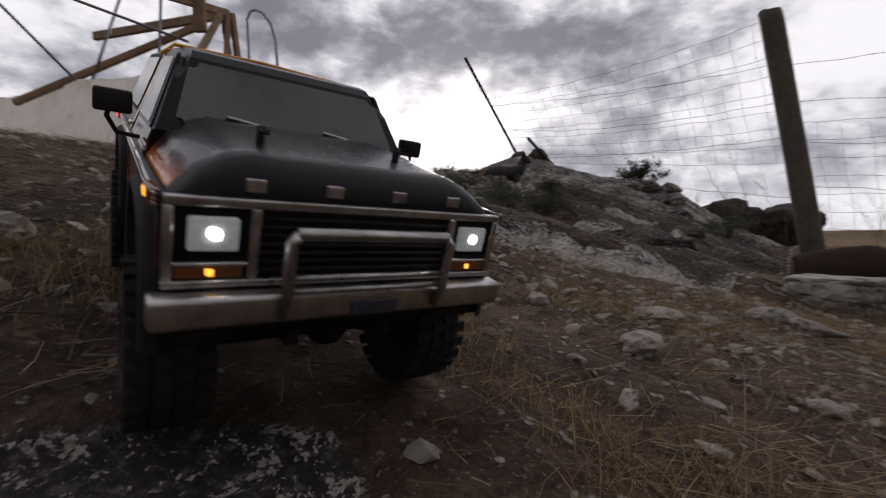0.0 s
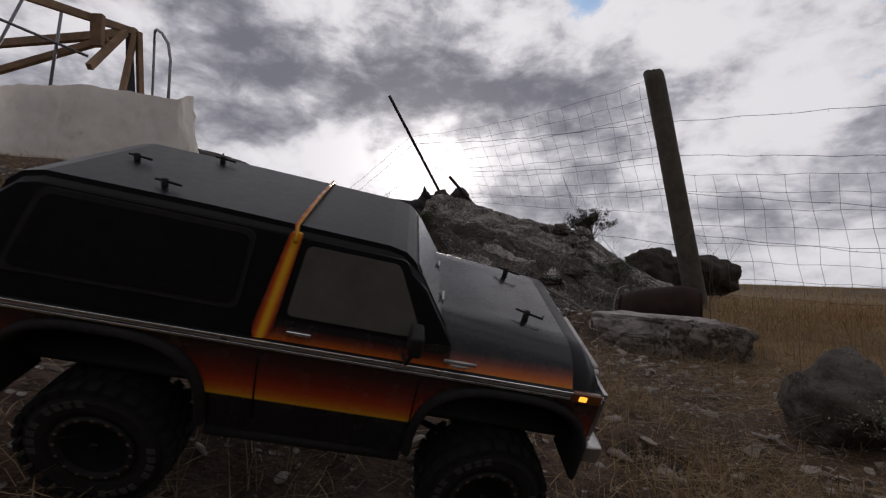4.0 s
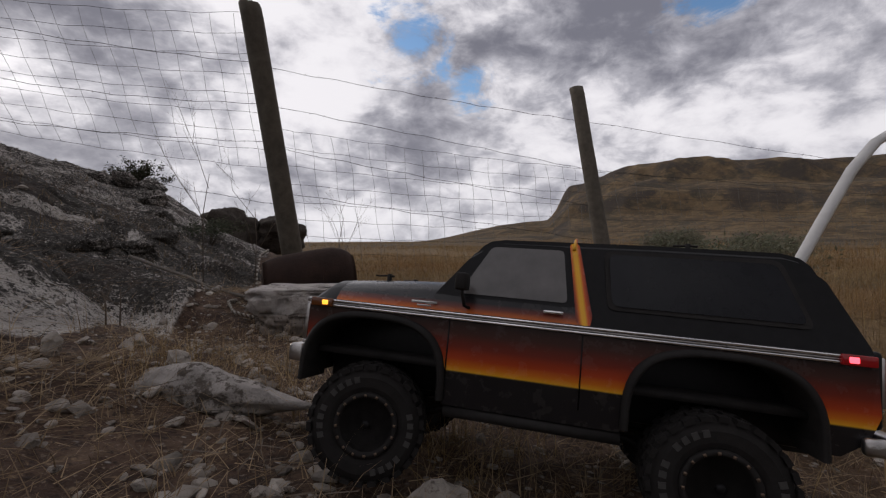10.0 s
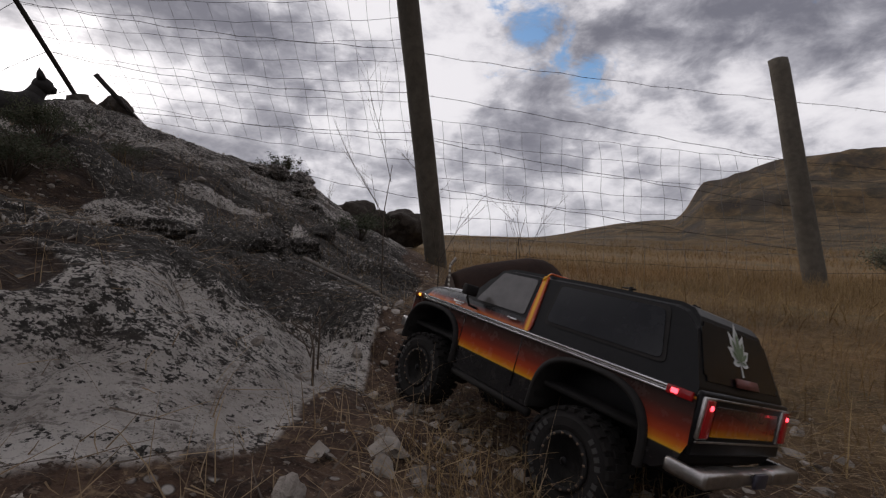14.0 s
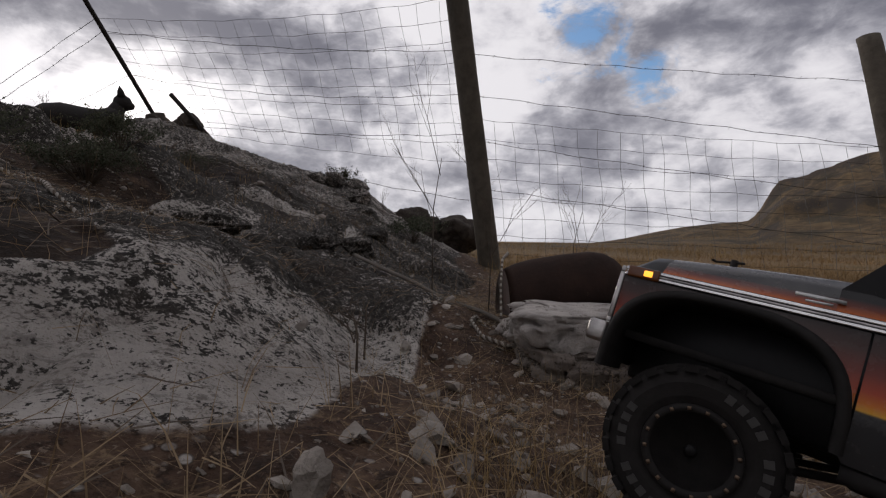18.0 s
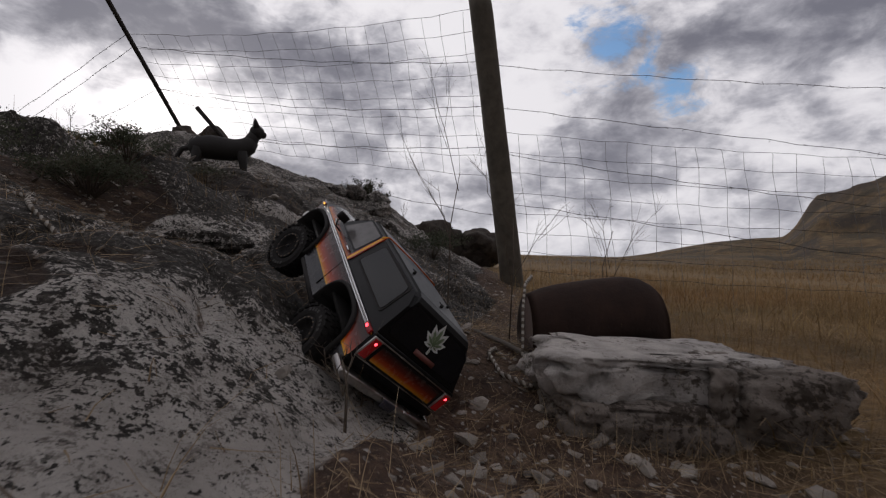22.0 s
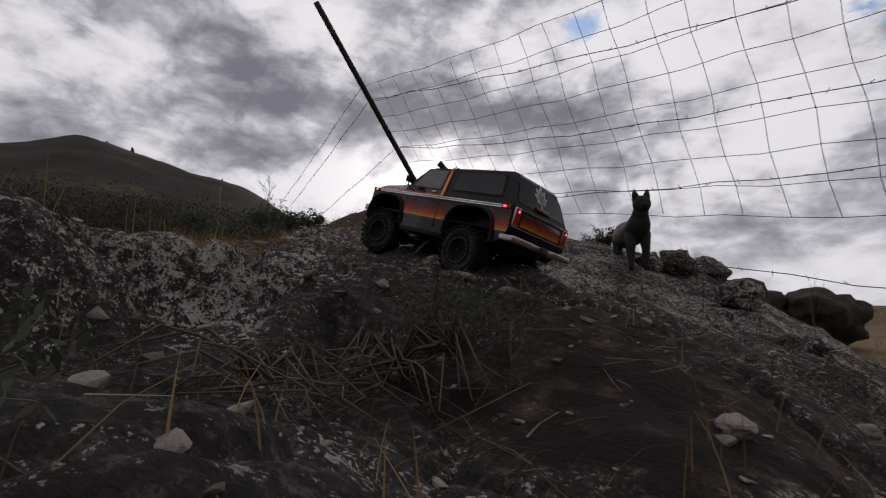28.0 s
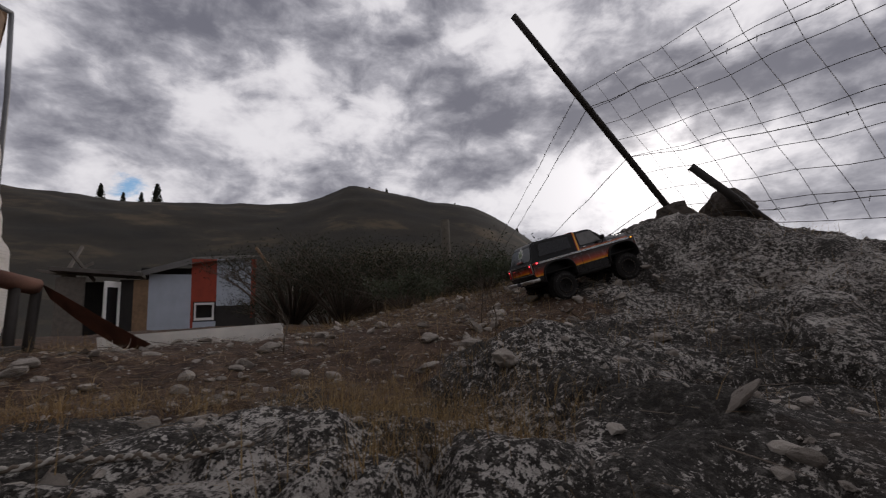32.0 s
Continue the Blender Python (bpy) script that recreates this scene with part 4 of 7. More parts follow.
    ws = part("windscreen", slab_between((0.0945, 0.194), (0.0605, 0.240), 0.090, 0.0775, 0.0016, 0.003, n1), M_SCREEN, t, "dark glossy windscreen", smooth=False)
    for y0, y1 in ((0.062, 0.022), (-0.010, -0.055)):
        bm = bmesh.new()
        tube(bm, [(0.098, y0, 0.1945), (0.0925, (y0 + y1) / 2, 0.203), (0.090, y1, 0.2055)], 0.0012, 6)
        box(bm, 0.095, 0.101, y0 - 0.004, y0 + 0.004, 0.190, 0.197)
        part("wiper", bm, M_SILVER, ws)
    n2 = Vector((-0.066, 0.028)).normalized()
    rw = part("rear_window", slab_between((-0.2595, 0.186), (-0.2365, 0.241), 0.094, 0.079, 0.0012, 0.003, n2), M_GLASS, t, "dark rear window with a leaf sticker", smooth=False)
    tilt = math.atan2(0.028, 0.066)
    leaf_sheet(0.0385, 0.050, -0.2500, 0.2125, tilt, M_WHITE, rw, "sticker_border")
    leaf_sheet(0.0350, -0.035, -0.2507, 0.2128, tilt, M_GREEN, rw, "sticker_leaf")
    bm = bmesh.new()
    box(bm, -0.0025, 0.0, -0.026, 0.026, -0.0045, 0.0045, 0, Matrix.Translation((-0.2602, 0.0, 0.1905)) @ Matrix.Rotation(tilt, 4, "Y"))
    part("sticker_bar", bm, M_STICKER, rw)
    # tailgate
    bm = bmesh.new()
    box(bm, -0.2685, -0.262, -0.108, 0.108, 0.118, 0.178, 0.003)
    gate = part("tailgate", bm, M_CAP, t, "black tailgate with fading orange panel")
    bm = bmesh.new()
    box(bm, -0.2700, -0.268, -0.078, 0.078, 0.1375, 0.1665, 0.0006)
    part("gate_panel", bm, M_GATE, gate)
    for z in (0.1325, 0.1725):
        bm = bmesh.new()
        box(bm, -0.2704, -0.268, -0.105, 0.105, z - 0.0009, z + 0.0009, 0.0003)
        part("gate_trim", bm, M_WORN, gate)
    for s in (1, -1):
        bm = bmesh.new()
        ya, yb = sorted((s * 0.086, s * 0.106))
        box(bm, -0.2712, -0.266, ya, yb, 0.1345, 0.1735, 0.0015)
        fr = part("tail_lamp", bm, M_WORN, t, "red tail lamp in a chrome frame")
        bm = bmesh.new()
        ya, yb = sorted((s * 0.0885, s * 0.1035))
        box(bm, -0.2728, -0.270, ya, yb, 0.1365, 0.1715, 0.001)
        part("lens", bm, M_RED, fr)
        bm = bmesh.new()
        bmesh.ops.create_uvsphere(bm, u_segments=12, v_segments=8, radius=0.0028)
        bmesh.ops.translate(bm, verts=bm.verts, vec=(-0.2720, s * 0.096, 0.1645))
        part("bulb", bm, M_REDLAMP, fr)
    # bumpers
    bm = bmesh.new()
    box(bm, -0.2890, -0.272, -0.113, 0.113, 0.1000, 0.1120, 0.003)
    for s in (1, -1):
        ya, yb = sorted((s * 0.036, s * 0.115))
        box(bm, -0.2900, -0.272, ya, yb, 0.0990, 0.1130, 0.003)
        ya, yb = sorted((s * 0.108, s * 0.116))
        box(bm, -0.2890, -0.252, ya, yb, 0.0992, 0.1128, 0.003)
    rb = part("rear_bumper", bm, M_WORN, t, "scuffed chrome rear bumper")
    bm = bmesh.new()
    box(bm, -0.2925, -0.289, -0.014, 0.014, 0.0985, 0.1125, 0.0006)
    part("number_plate", bm, M_PLATE, rb)
    bm = bmesh.new()
    box(bm, 0.2300, 0.246, -0.114, 0.114, 0.107, 0.1245, 0.003)
    fb = part("front_bumper", bm, M_WORN, t, "chrome front bumper")
    bm = bmesh.new()
    box(bm, 0.2455, 0.2475, -0.010, 0.022, 0.1085, 0.118, 0.0005)
    part("number_plate", bm, M_PLATE, fb)
    # face
    bm = bmesh.new()
    box(bm, 0.224, 0.2315, -0.108, 0.108, 0.1245, 0.172, 0.002)
    face = part("grille_panel", bm, M_CAP, t, "black grille in a chrome surround")
    for y0, y1, z0, z1 in ((-0.108, 0.108, 0.1685, 0.1735), (-0.108, 0.108, 0.1255, 0.1295), (-0.068, -0.063, 0.1295, 0.1685), (0.063, 0.068, 0.1295, 0.1685), (-0.108, -0.1035, 0.1295, 0.1685), (0.1035, 0.108, 0.1295, 0.1685), (-0.1035, -0.068, 0.1375, 0.1395), (0.068, 0.1035, 0.1375, 0.1395)):
        bm = bmesh.new()
        box(bm, 0.2305, 0.2345, y0, y1, z0, z1, 0.0008)
        part("grille_trim", bm, M_WORN, face)
    for k in range(7):
        bm = bmesh.new()
        z = 0.1345 + 0.0048 * k
        box(bm, 0.2310, 0.2330, -0.0625, 0.0625, z - 0.0009, z + 0.0009)
        part("grille_bar", bm, M_DUSTY, face)
    for s in (1, -1):
        bm = bmesh.new()
        ya, yb = sorted((s * 0.0735, s * 0.0975))
        box(bm, 0.2310, 0.2352, ya, yb, 0.1455, 0.1635, 0.0015)
        hl = part("headlamp", bm, M_HEAD, t, "lit square headlamp")
        bm = bmesh.new()
        bmesh.ops.create_uvsphere(bm, u_segments=14, v_segments=8, radius=0.0036)
        bmesh.ops.translate(bm, verts=bm.verts, vec=(0.2345, s * 0.0855, 0.155))
        part("bulb", bm, M_HEADLAMP, hl)
        bm = bmesh.new()
        ya, yb = sorted((s * 0.0705, s * 0.1025))
        box(bm, 0.2310, 0.2335, ya, yb, 0.1305, 0.1370, 0.0008)
        am = part("turn_signal", bm, M_AMBER, t)
        bm = bmesh.new()
        box(bm, 0.2325, 0.2342, s * 0.0865 - 0.002, s * 0.0865 + 0.002, 0.1318, 0.1358, 0.0008)
        part("bulb", bm, M_AMBERLAMP, am)
    bm = bmesh.new()
    for s in (1, -1):
        tube(bm, [(0.246, s * 0.052, 0.112), (0.252, s * 0.052, 0.126), (0.252, s * 0.052, 0.156), (0.2515, s * 0.048, 0.160)], 0.0032, 10)
    tube(bm, [(0.2515, -0.049, 0.1605), (0.2515, 0.049, 0.1605)], 0.0036, 10)
    for z in (0.1285, 0.136):
        tube(bm, [(0.252, -0.050, z), (0.252, 0.050, z)], 0.0020, 8)
    part("brush_guard", bm, M_WORN, t, "tubular metal brush guard")
    # underside
    bm = bmesh.new()
    for s in (1, -1):
        box(bm, -0.25, 0.22, s * 0.034 - 0.004, s * 0.034 + 0.004, 0.078, 0.096)
    box(bm, -0.06, 0.07, -0.034, 0.034, 0.066, 0.092, 0.004)
    box(bm, -0.24, 0.22, -0.098, 0.098, 0.118, 0.124)
    part("chassis", bm, M_DUSTY, t)
    bm = bmesh.new()
    box(bm, -0.245, 0.222, -0.060, 0.060, 0.086, 0.166, 0.004)
    part("inner_wing", bm, M_CAP, t)
    for cx in (0.155, -0.155):
        bm = bmesh.new()
        tube(bm, [(cx, -0.085, TYRE), (cx, 0.085, TYRE)], 0.008, 10)
        bmesh.ops.create_uvsphere(bm, u_segments=12, v_segments=8, radius=0.018, matrix=Matrix.Translation((cx, 0.018, TYRE)))
        for s in (1, -1):
            tube(bm, [(cx - 0.012, s * 0.060, TYRE), (cx - 0.020, s * 0.050, 0.118)], 0.006, 8)
            tube(bm, [(cx * 0.9, s * 0.045, TYRE - 0.004), (cx * 0.3, s * 0.035, 0.078)], 0.0032, 6)
        part("axle", bm, M_DUSTY, t)
    wheels = [toy_wheel(t, x, s) for x in (0.155, -0.155) for s in (1, -1)]
    return t, wheels


TRUCK, WHEELS = toy_truck()


# ---- scattering ----
RNG = np.random.RandomState(7)


def raw_mesh(name, co, tris, mat, kind="", label="", category="", smooth=False, random_attr=None):
    me = bpy.data.meshes.new(name)
    me.vertices.add(len(co))
    me.vertices.foreach_set("co", np.ascontiguousarray(co, dtype=np.float32).ravel())
    me.loops.add(tris.size)
    me.loops.foreach_set("vertex_index", np.ascontiguousarray(tris, dtype=np.int32).ravel())
    me.polygons.add(len(tris))
    n = tris.shape[1]
    me.polygons.foreach_set("loop_start", np.arange(0, tris.size, n, dtype=np.int32))
    me.polygons.foreach_set("loop_total", np.full(len(tris), n, dtype=np.int32))
    me.update(calc_edges=True)
    if smooth:
        me.polygons.foreach_set("use_smooth", np.ones(len(tris), bool))
    me.materials.append(mat)
    ob = new(name, me)
    return tagged(ob, label, category, kind=kind) if kind or label else ob


def blades(base, height, width, lean, heading, seg=3, droop=0.5):
    """Bent tapering blades on the given base points, as one block of vertices and triangles."""
    n = len(base)
    t = np.linspace(0, 1, seg + 1)
    ahead = np.stack([-np.sin(heading), np.cos(heading), 0 * heading], -1)
    side = np.stack([np.cos(heading), np.sin(heading), 0 * heading], -1)
    rows = []
    for k in t:
        a = lean * (k**1.0) + droop * lean * k * k
        p = base + ahead * (height * a)[:, None] + np.array([0, 0, 1.0]) * (height * k * (1 - 0.35 * np.clip(a, 0, 2) * k))[:, None]
        w = (width * (1 - 0.85 * k))[:, None] * 0.5
        rows += [p - side * w, p + side * w]
    co = np.stack(rows, 1).reshape(-1, 3)
    f = []
    m = 2 * (seg + 1)
    for k in range(seg):
        f += [(2 * k, 2 * k + 1, 2 * k + 3, 2 * k + 2)]
    tris = (np.array(f)[None] + (np.arange(n) * m)[:, None, None]).reshape(-1, 4)
    return co, tris


def straw_material(name, dark, mid, light, gloss=0.7):
    m = bpy.data.materials.new(name)
    m.use_nodes = True
    T = Tree(m.node_tree)
    b = m.node_tree.nodes["Principled BSDF"]
    geo = T.node("ShaderNodeNewGeometry")
    r = geo.outputs["Random Per Island"]
    col = T.ramp(r, [(0.0, dark), (0.5, mid), (1.0, light)])
    n = T.noise(geo.outputs["Position"], 0.8, 6, 0.68)
    col = T.mix(T.m("MULTIPLY", T.step(n, 0.4, 0.65), 0.5), col, dark)
    warm = T.step(T.noise(geo.outputs["Position"], 0.45, 5, 0.65), 0.48, 0.64)
    col = T.mix(T.m("MULTIPLY", warm, 0.55), col, T.mix(1.0, col, (1.10, 0.82, 0.60), "MULTIPLY"))
    T.put(b.inputs["Base Color"], col)
    b.inputs["Roughness"].default_value = gloss
    b.inputs["Specular IOR Level"].default_value = 0.3
    tl = T.node("ShaderNodeBsdfTranslucent")
    T.put(tl.inputs["Color"], col)
    mx = T.node("ShaderNodeMixShader")
    mx.inputs[0].default_value = 0.35
    T.link(b.outputs[0], mx.inputs[1])
    T.link(tl.outputs[0], mx.inputs[2])
    T.link(mx.outputs[0], m.node_tree.nodes["Material Output"].inputs["Surface"])
    return m


M_STRAW = straw_material("straw", (0.12, 0.080, 0.046), (0.29, 0.20, 0.115), (0.48, 0.36, 0.22))
M_FIELD = straw_material("dry_field_grass", (0.14, 0.086, 0.037), (0.30, 0.196, 0.086), (0.44, 0.315, 0.155))
M_SAGE = straw_material("grey_green_leaves", (0.030, 0.036, 0.020), (0.070, 0.080, 0.048), (0.13, 0.14, 0.095))
M_WEED = straw_material("green_leaves", (0.10, 0.105, 0.065), (0.17, 0.18, 0.12), (0.28, 0.285, 0.21))
M_SCRUB = straw_material("dark_scrub_leaves", (0.014, 0.018, 0.009), (0.028, 0.032, 0.016), (0.055, 0.056, 0.030))
M_TWIG = material("dead_twig", (0.10, 0.075, 0.055), 0.85, vary=0.4, grain=60)
M_BLOOM = material("pale_seed_heads", (0.42, 0.38, 0.30), 0.8, vary=0.3, grain=90)


def stone_material(name, pale, dark, cover):
    m = bpy.data.materials.new(name)
    m.use_nodes = True
    T = Tree(m.node_tree)
    b = m.node_tree.nodes["Principled BSDF"]
    pos = T.node("ShaderNodeNewGeometry").outputs["Position"]
    rnd = T.node("ShaderNodeObjectInfo").outputs["Random"]
    p2 = T.v("ADD", pos, T.v("SCALE", (7.0, 3.0, 5.0), rnd))
    base = T.ramp(T.noise(p2, 17, 6, 0.62), [(0.28, tuple(c * 0.55 for c in pale)), (0.55, pale), (0.8, tuple(min(0.8, c * 1.18) for c in pale))])
    lich = T.m("ADD", T.m("MULTIPLY", T.noise(p2, 9, 5, 0.6), 0.45), T.m("MULTIPLY", T.noise(p2, 70, 6, 0.7), 0.55))
    col = T.mix(T.step(lich, cover, cover + 0.07), base, dark)
    isl = T.node("ShaderNodeNewGeometry").outputs["Random Per Island"]
    col = T.mix(1.0, col, T.ramp(isl, [(0.0, (0.45, 0.42, 0.40)), (0.5, (0.85, 0.82, 0.80)), (1.0, (1.15, 1.12, 1.10))]), "MULTIPLY")
    T.put(b.inputs["Base Color"], col)
    b.inputs["Roughness"].default_value = 0.92
    b.inputs["Specular IOR Level"].default_value = 0.25
    bp = T.node("ShaderNodeBump")
    bp.inputs["Strength"].default_value, bp.inputs["Distance"].default_value = 1.0, 0.009
    T.put(bp.inputs["Height"], T.noise(p2, 60, 7, 0.7))
    T.link(bp.outputs[0], b.inputs["Normal"])
    return m


M_STONE = stone_material("pale_stone", (0.40, 0.365, 0.325), (0.12, 0.10, 0.085), 0.56)
M_SLAB = stone_material("white_lichened_stone", (0.60, 0.57, 0.54), (0.16, 0.14, 0.12), 0.53)
M_FACE = stone_material("weathered_rock_face", (0.30, 0.265, 0.235), (0.085, 0.070, 0.058), 0.50)
M_BOULDER = stone_material("grey_boulder", (0.20, 0.18, 0.16), (0.095, 0.082, 0.070), 0.50)
M_CRAG = stone_material("dark_crag", (0.10, 0.085, 0.072), (0.045, 0.038, 0.032), 0.50)


def stone_mesh(bm, size, seed, cuts=3, rough=0.22, flat=1.0):
    """An angular weathered stone, its foot at z = 0."""
    rs = np.random.RandomState(seed)
    r = bmesh.ops.create_icosphere(bm, subdivisions=cuts, radius=1.0)
    vs = r["verts"]
    planes = [(Vector(rs.normal(size=3)).normalized(), 0.62 + 0.3 * rs.rand()) for _ in range(9)]
    off = Vector(rs.rand(3) * 50)
    for v in vs:
        p = v.co.normalized()
        d = 1.0
        for nrm, h in planes:
            c = p.dot(nrm)
            if c > 1e-3:
                d = min(d, h / c)
        d *= 1 + rough * noise.fractal(p * 1.8 + off, 1.0, 2.1, 4) + 0.35 * rough * noise.noise(p * 6 + off)
        v.co = Vector((p.x * d * size[0], p.y * d * size[1], p.z * d * size[2]))
    low = min(v.co.z for v in vs)
    for v in vs:
        v.co.z -= low * flat
    return bm


def stone(name, x, y, z, size, seed, mat, label, turn=0.0, cuts=3, rough=0.22, category="stone", group=""):
    bm = bmesh.new()
    stone_mesh(bm, size, seed, cuts, rough)
    ob = part(name, bm, mat, None, smooth=cuts > 3)
    ob.matrix_basis = pose(x, y, z, 0, 0, turn)
    return tagged(ob, label, category, group)


# ---- fence ----
M_BARB = material("barbed_wire", (0.055, 0.045, 0.038), 0.7, 0.4, vary=0.4)


def fence_post(p0, p1, r, label):
    t = thing("fence_post", Matrix.Translation(p0), label, "fence post", "posts of the wire fence")
    bm = bmesh.new()
    d = Vector(p1) - Vector(p0)
    n, sides = 22, 22
    rings = []
    for i in range(-1, n + 1):
        c = d * (i / n)
        rr = r * (1.05 - 0.10 * i / n)
        ring = []
        for k in range(sides):
            a = 2 * math.pi * k / sides
            q = Vector((math.cos(a), math.sin(a), 0))
            groove = 0.05 * noise.fractal(Vector((q.x * 3, q.y * 3, i * 0.12)) + Vector(p0), 1.0, 2.0, 3)
            crack = -0.16 * math.exp(-((a - 3.9 - 0.05 * math.sin(i * 0.7)) / 0.10) ** 2)
            top = -0.018 * (1 + noise.noise(q * 2 + Vector(p0))) if i == n else 0
            ring.append(bm.verts.new(c + q * rr * (1 + groove + crack) + Vector((0, 0, top))))
        rings.append(ring)
    for a, b in zip(rings, rings[1:]):
        for k in range(sides):
            bm.faces.new((a[k], a[(k + 1) % sides], b[(k + 1) % sides], b[k]))
    bm.faces.new(rings[-1])
    part("post", bm, M_POST, t, smooth=True)
    return t


P1, P1T = Vector((3.40, 4.10, -0.36)), Vector((2.87, 3.98, 1.93))
P2, P2T = Vector((5.36, 1.72, -0.40)), Vector((5.66, 2.12, 1.67))
PB, PT = Vector((1.16, 6.52, 0.92)), Vector((0.27, 5.90, 2.31))      # leaning iron pole on the crest
P3, P3T = Vector((10.3, -2.9, -0.2)), Vector((10.3, -2.9, 1.1))
fence_post(P1, P1T, 0.093, "weathered grey round wooden fence post leaning to one side")
fence_post(P2, P2T, 0.078, "weathered grey round wooden fence post standing in dry grass")


def sag(a, b, k, drop, side=Vector((0, 0, 0))):
    return a.lerp(b, k) - Vector((0, 0, 4 * drop * k * (1 - k))) + side * (4 * k * (1 - k))


def barbed_strand(name, a, b, drop, parent, barbs=True, r=0.0021):
    n = 16
    bm = bmesh.new()
    pts = [sag(a, b, k / n, drop) + Vector((0, 0, 0.008 * math.sin(k * 2.3 + a.z * 9))) for k in range(n + 1)]
    tube(bm, pts, r, 5, False)
    if barbs:
        m = int((b - a).length / 0.12)
        for i in range(1, m):
            p = sag(a, b, i / m, drop)
            q = Vector((RNG.normal(), RNG.normal(), RNG.normal())).normalized() * 0.013
            tube(bm, [p - q, p + q], r * 0.75, 3, False)
    return part(name, bm, M_BARB, parent)


def wire_fence(a0, a1, b0, b1, mesh_lo, mesh_hi, strands, cols, sagging, group):
    """Woven wire between the line a0-a1 and the line b0-b1, with barbed strands; heights as shares of the posts."""
    t = thing("wire_fence", Matrix.Identity(4), "rusty woven wire mesh fence with barbed strands", "fence", group)
    rows = 8
    for j in range(rows + 1):
        f = mesh_lo + (mesh_hi - mesh_lo) * j / rows
        barbed_strand("line_wire", a0.lerp(a1, f[0]), b0.lerp(b1, f[1]), sagging * (0.5 + 0.5 * j / rows), t, False, 0.0016)
    for i in range(1, cols):
        bm = bmesh.new()
        k = i / cols
        jog = 0.012 * math.sin(i * 2.7)
        pts = []
        for j in range(rows + 1):
            f = mesh_lo + (mesh_hi - mesh_lo) * j / rows
            p = sag(a0.lerp(a1, f[0]), b0.lerp(b1, f[1]), k, sagging * (0.5 + 0.5 * j / rows))
            pts.append(p + (b0 - a0).normalized() * (jog + 0.010 * math.sin(j * 1.7 + i)))
        tube(bm, pts, 0.0014, 4, False)
        part("stay", bm, M_WIRE, t)
    for fa, fb, drop in strands:
        barbed_strand("barbed_strand", a0.lerp(a1, fa), b0.lerp(b1, fb), drop, t)
    return t


wire_fence(PB, PT, P1, P1T, np.array([0.10, 0.42]), np.array([0.66, 0.97]), [(0.60, 0.80, 0.06), (0.38, 0.66, 0.10), (0.12, 0.52, 0.05), (0.02, 0.28, 0.04)], 20, 0.09, "fence spans")
wire_fence(P1, P1T, P2, P2T, np.array([0.02, 0.02]), np.array([0.575, 0.535]), [(0.79, 0.80, 0.02), (0.655, 0.53, 0.0), (0.50, 0.34, 0.02), (0.33, 0.16, 0.0)], 19, 0.03, "fence spans")
wire_fence(P2, P2T, P3, P3T, np.array([0.02, 0.02]), np.array([0.52, 0.6]), [(0.80, 0.62, 0.02), (0.53, 0.4, 0.0)], 26, 0.04, "fence spans")
# wires that run down from the pole to the far side
PF = Vector((-1.6, 10.2, 0.15))
far_wires = thing("stay_wire", Matrix.Identity(4), "thin barbed wires running down from the pole", "wire")
for f, zz in ((0.66, 1.0), (0.60, 0.8), (0.38, 0.55), (0.2, 0.3)):
    barbed_strand("wire_strand", PB.lerp(PT, f), PF + Vector((0, 0, zz)), 0.05, far_wires)

# leaning pole with a cairn of stones and a short bar
pole = thing("iron_pole", Matrix.Identity(4), "dark iron pole leaning on the rock crest", "pole")
bm = bmesh.new()
tube(bm, [PB.lerp(PT, k / 8) for k in range(9)], 0.020, 10)
part("shaft", bm, M_IRON, pole)
for k in (0.05, 0.12):
    bm = bmesh.new()
    q = PB.lerp(PT, k)
    tube(bm, [q + Vector((-0.05, 0, 0.0)), q + Vector((0.05, 0.01, 0.02))], 0.012, 6)
    part("pole_tie", bm, M_IRON, pole)
cz = ground_z(1.14, 6.5)
stone("pole_stone", 1.05, 6.42, cz - 0.05, (0.12, 0.12, 0.12), 91, M_CRAG, "dark stone wedged at the foot of the pole", 20)
bm = bmesh.new()
stone_mesh(bm, (0.17, 0.15, 0.16), 92, 3, 0.25)
ob = tagged(part("crest_stone", bm, M_CRAG, None, smooth=False), "dark angular boulder on the skyline", "stone")
ob.matrix_basis = pose(1.30, 6.42, ground_z(1.30, 6.42) - 0.03, 0, 0, 30)
bm = bmesh.new()
tube(bm, [(1.14, 6.24, 1.33), (1.52, 6.28, ground_z(1.52, 6.28) - 0.02)], 0.022, 8)
tagged(part("iron_bar", bm, M_IRON, None), "short dark iron bar leaning on a boulder", "bar")

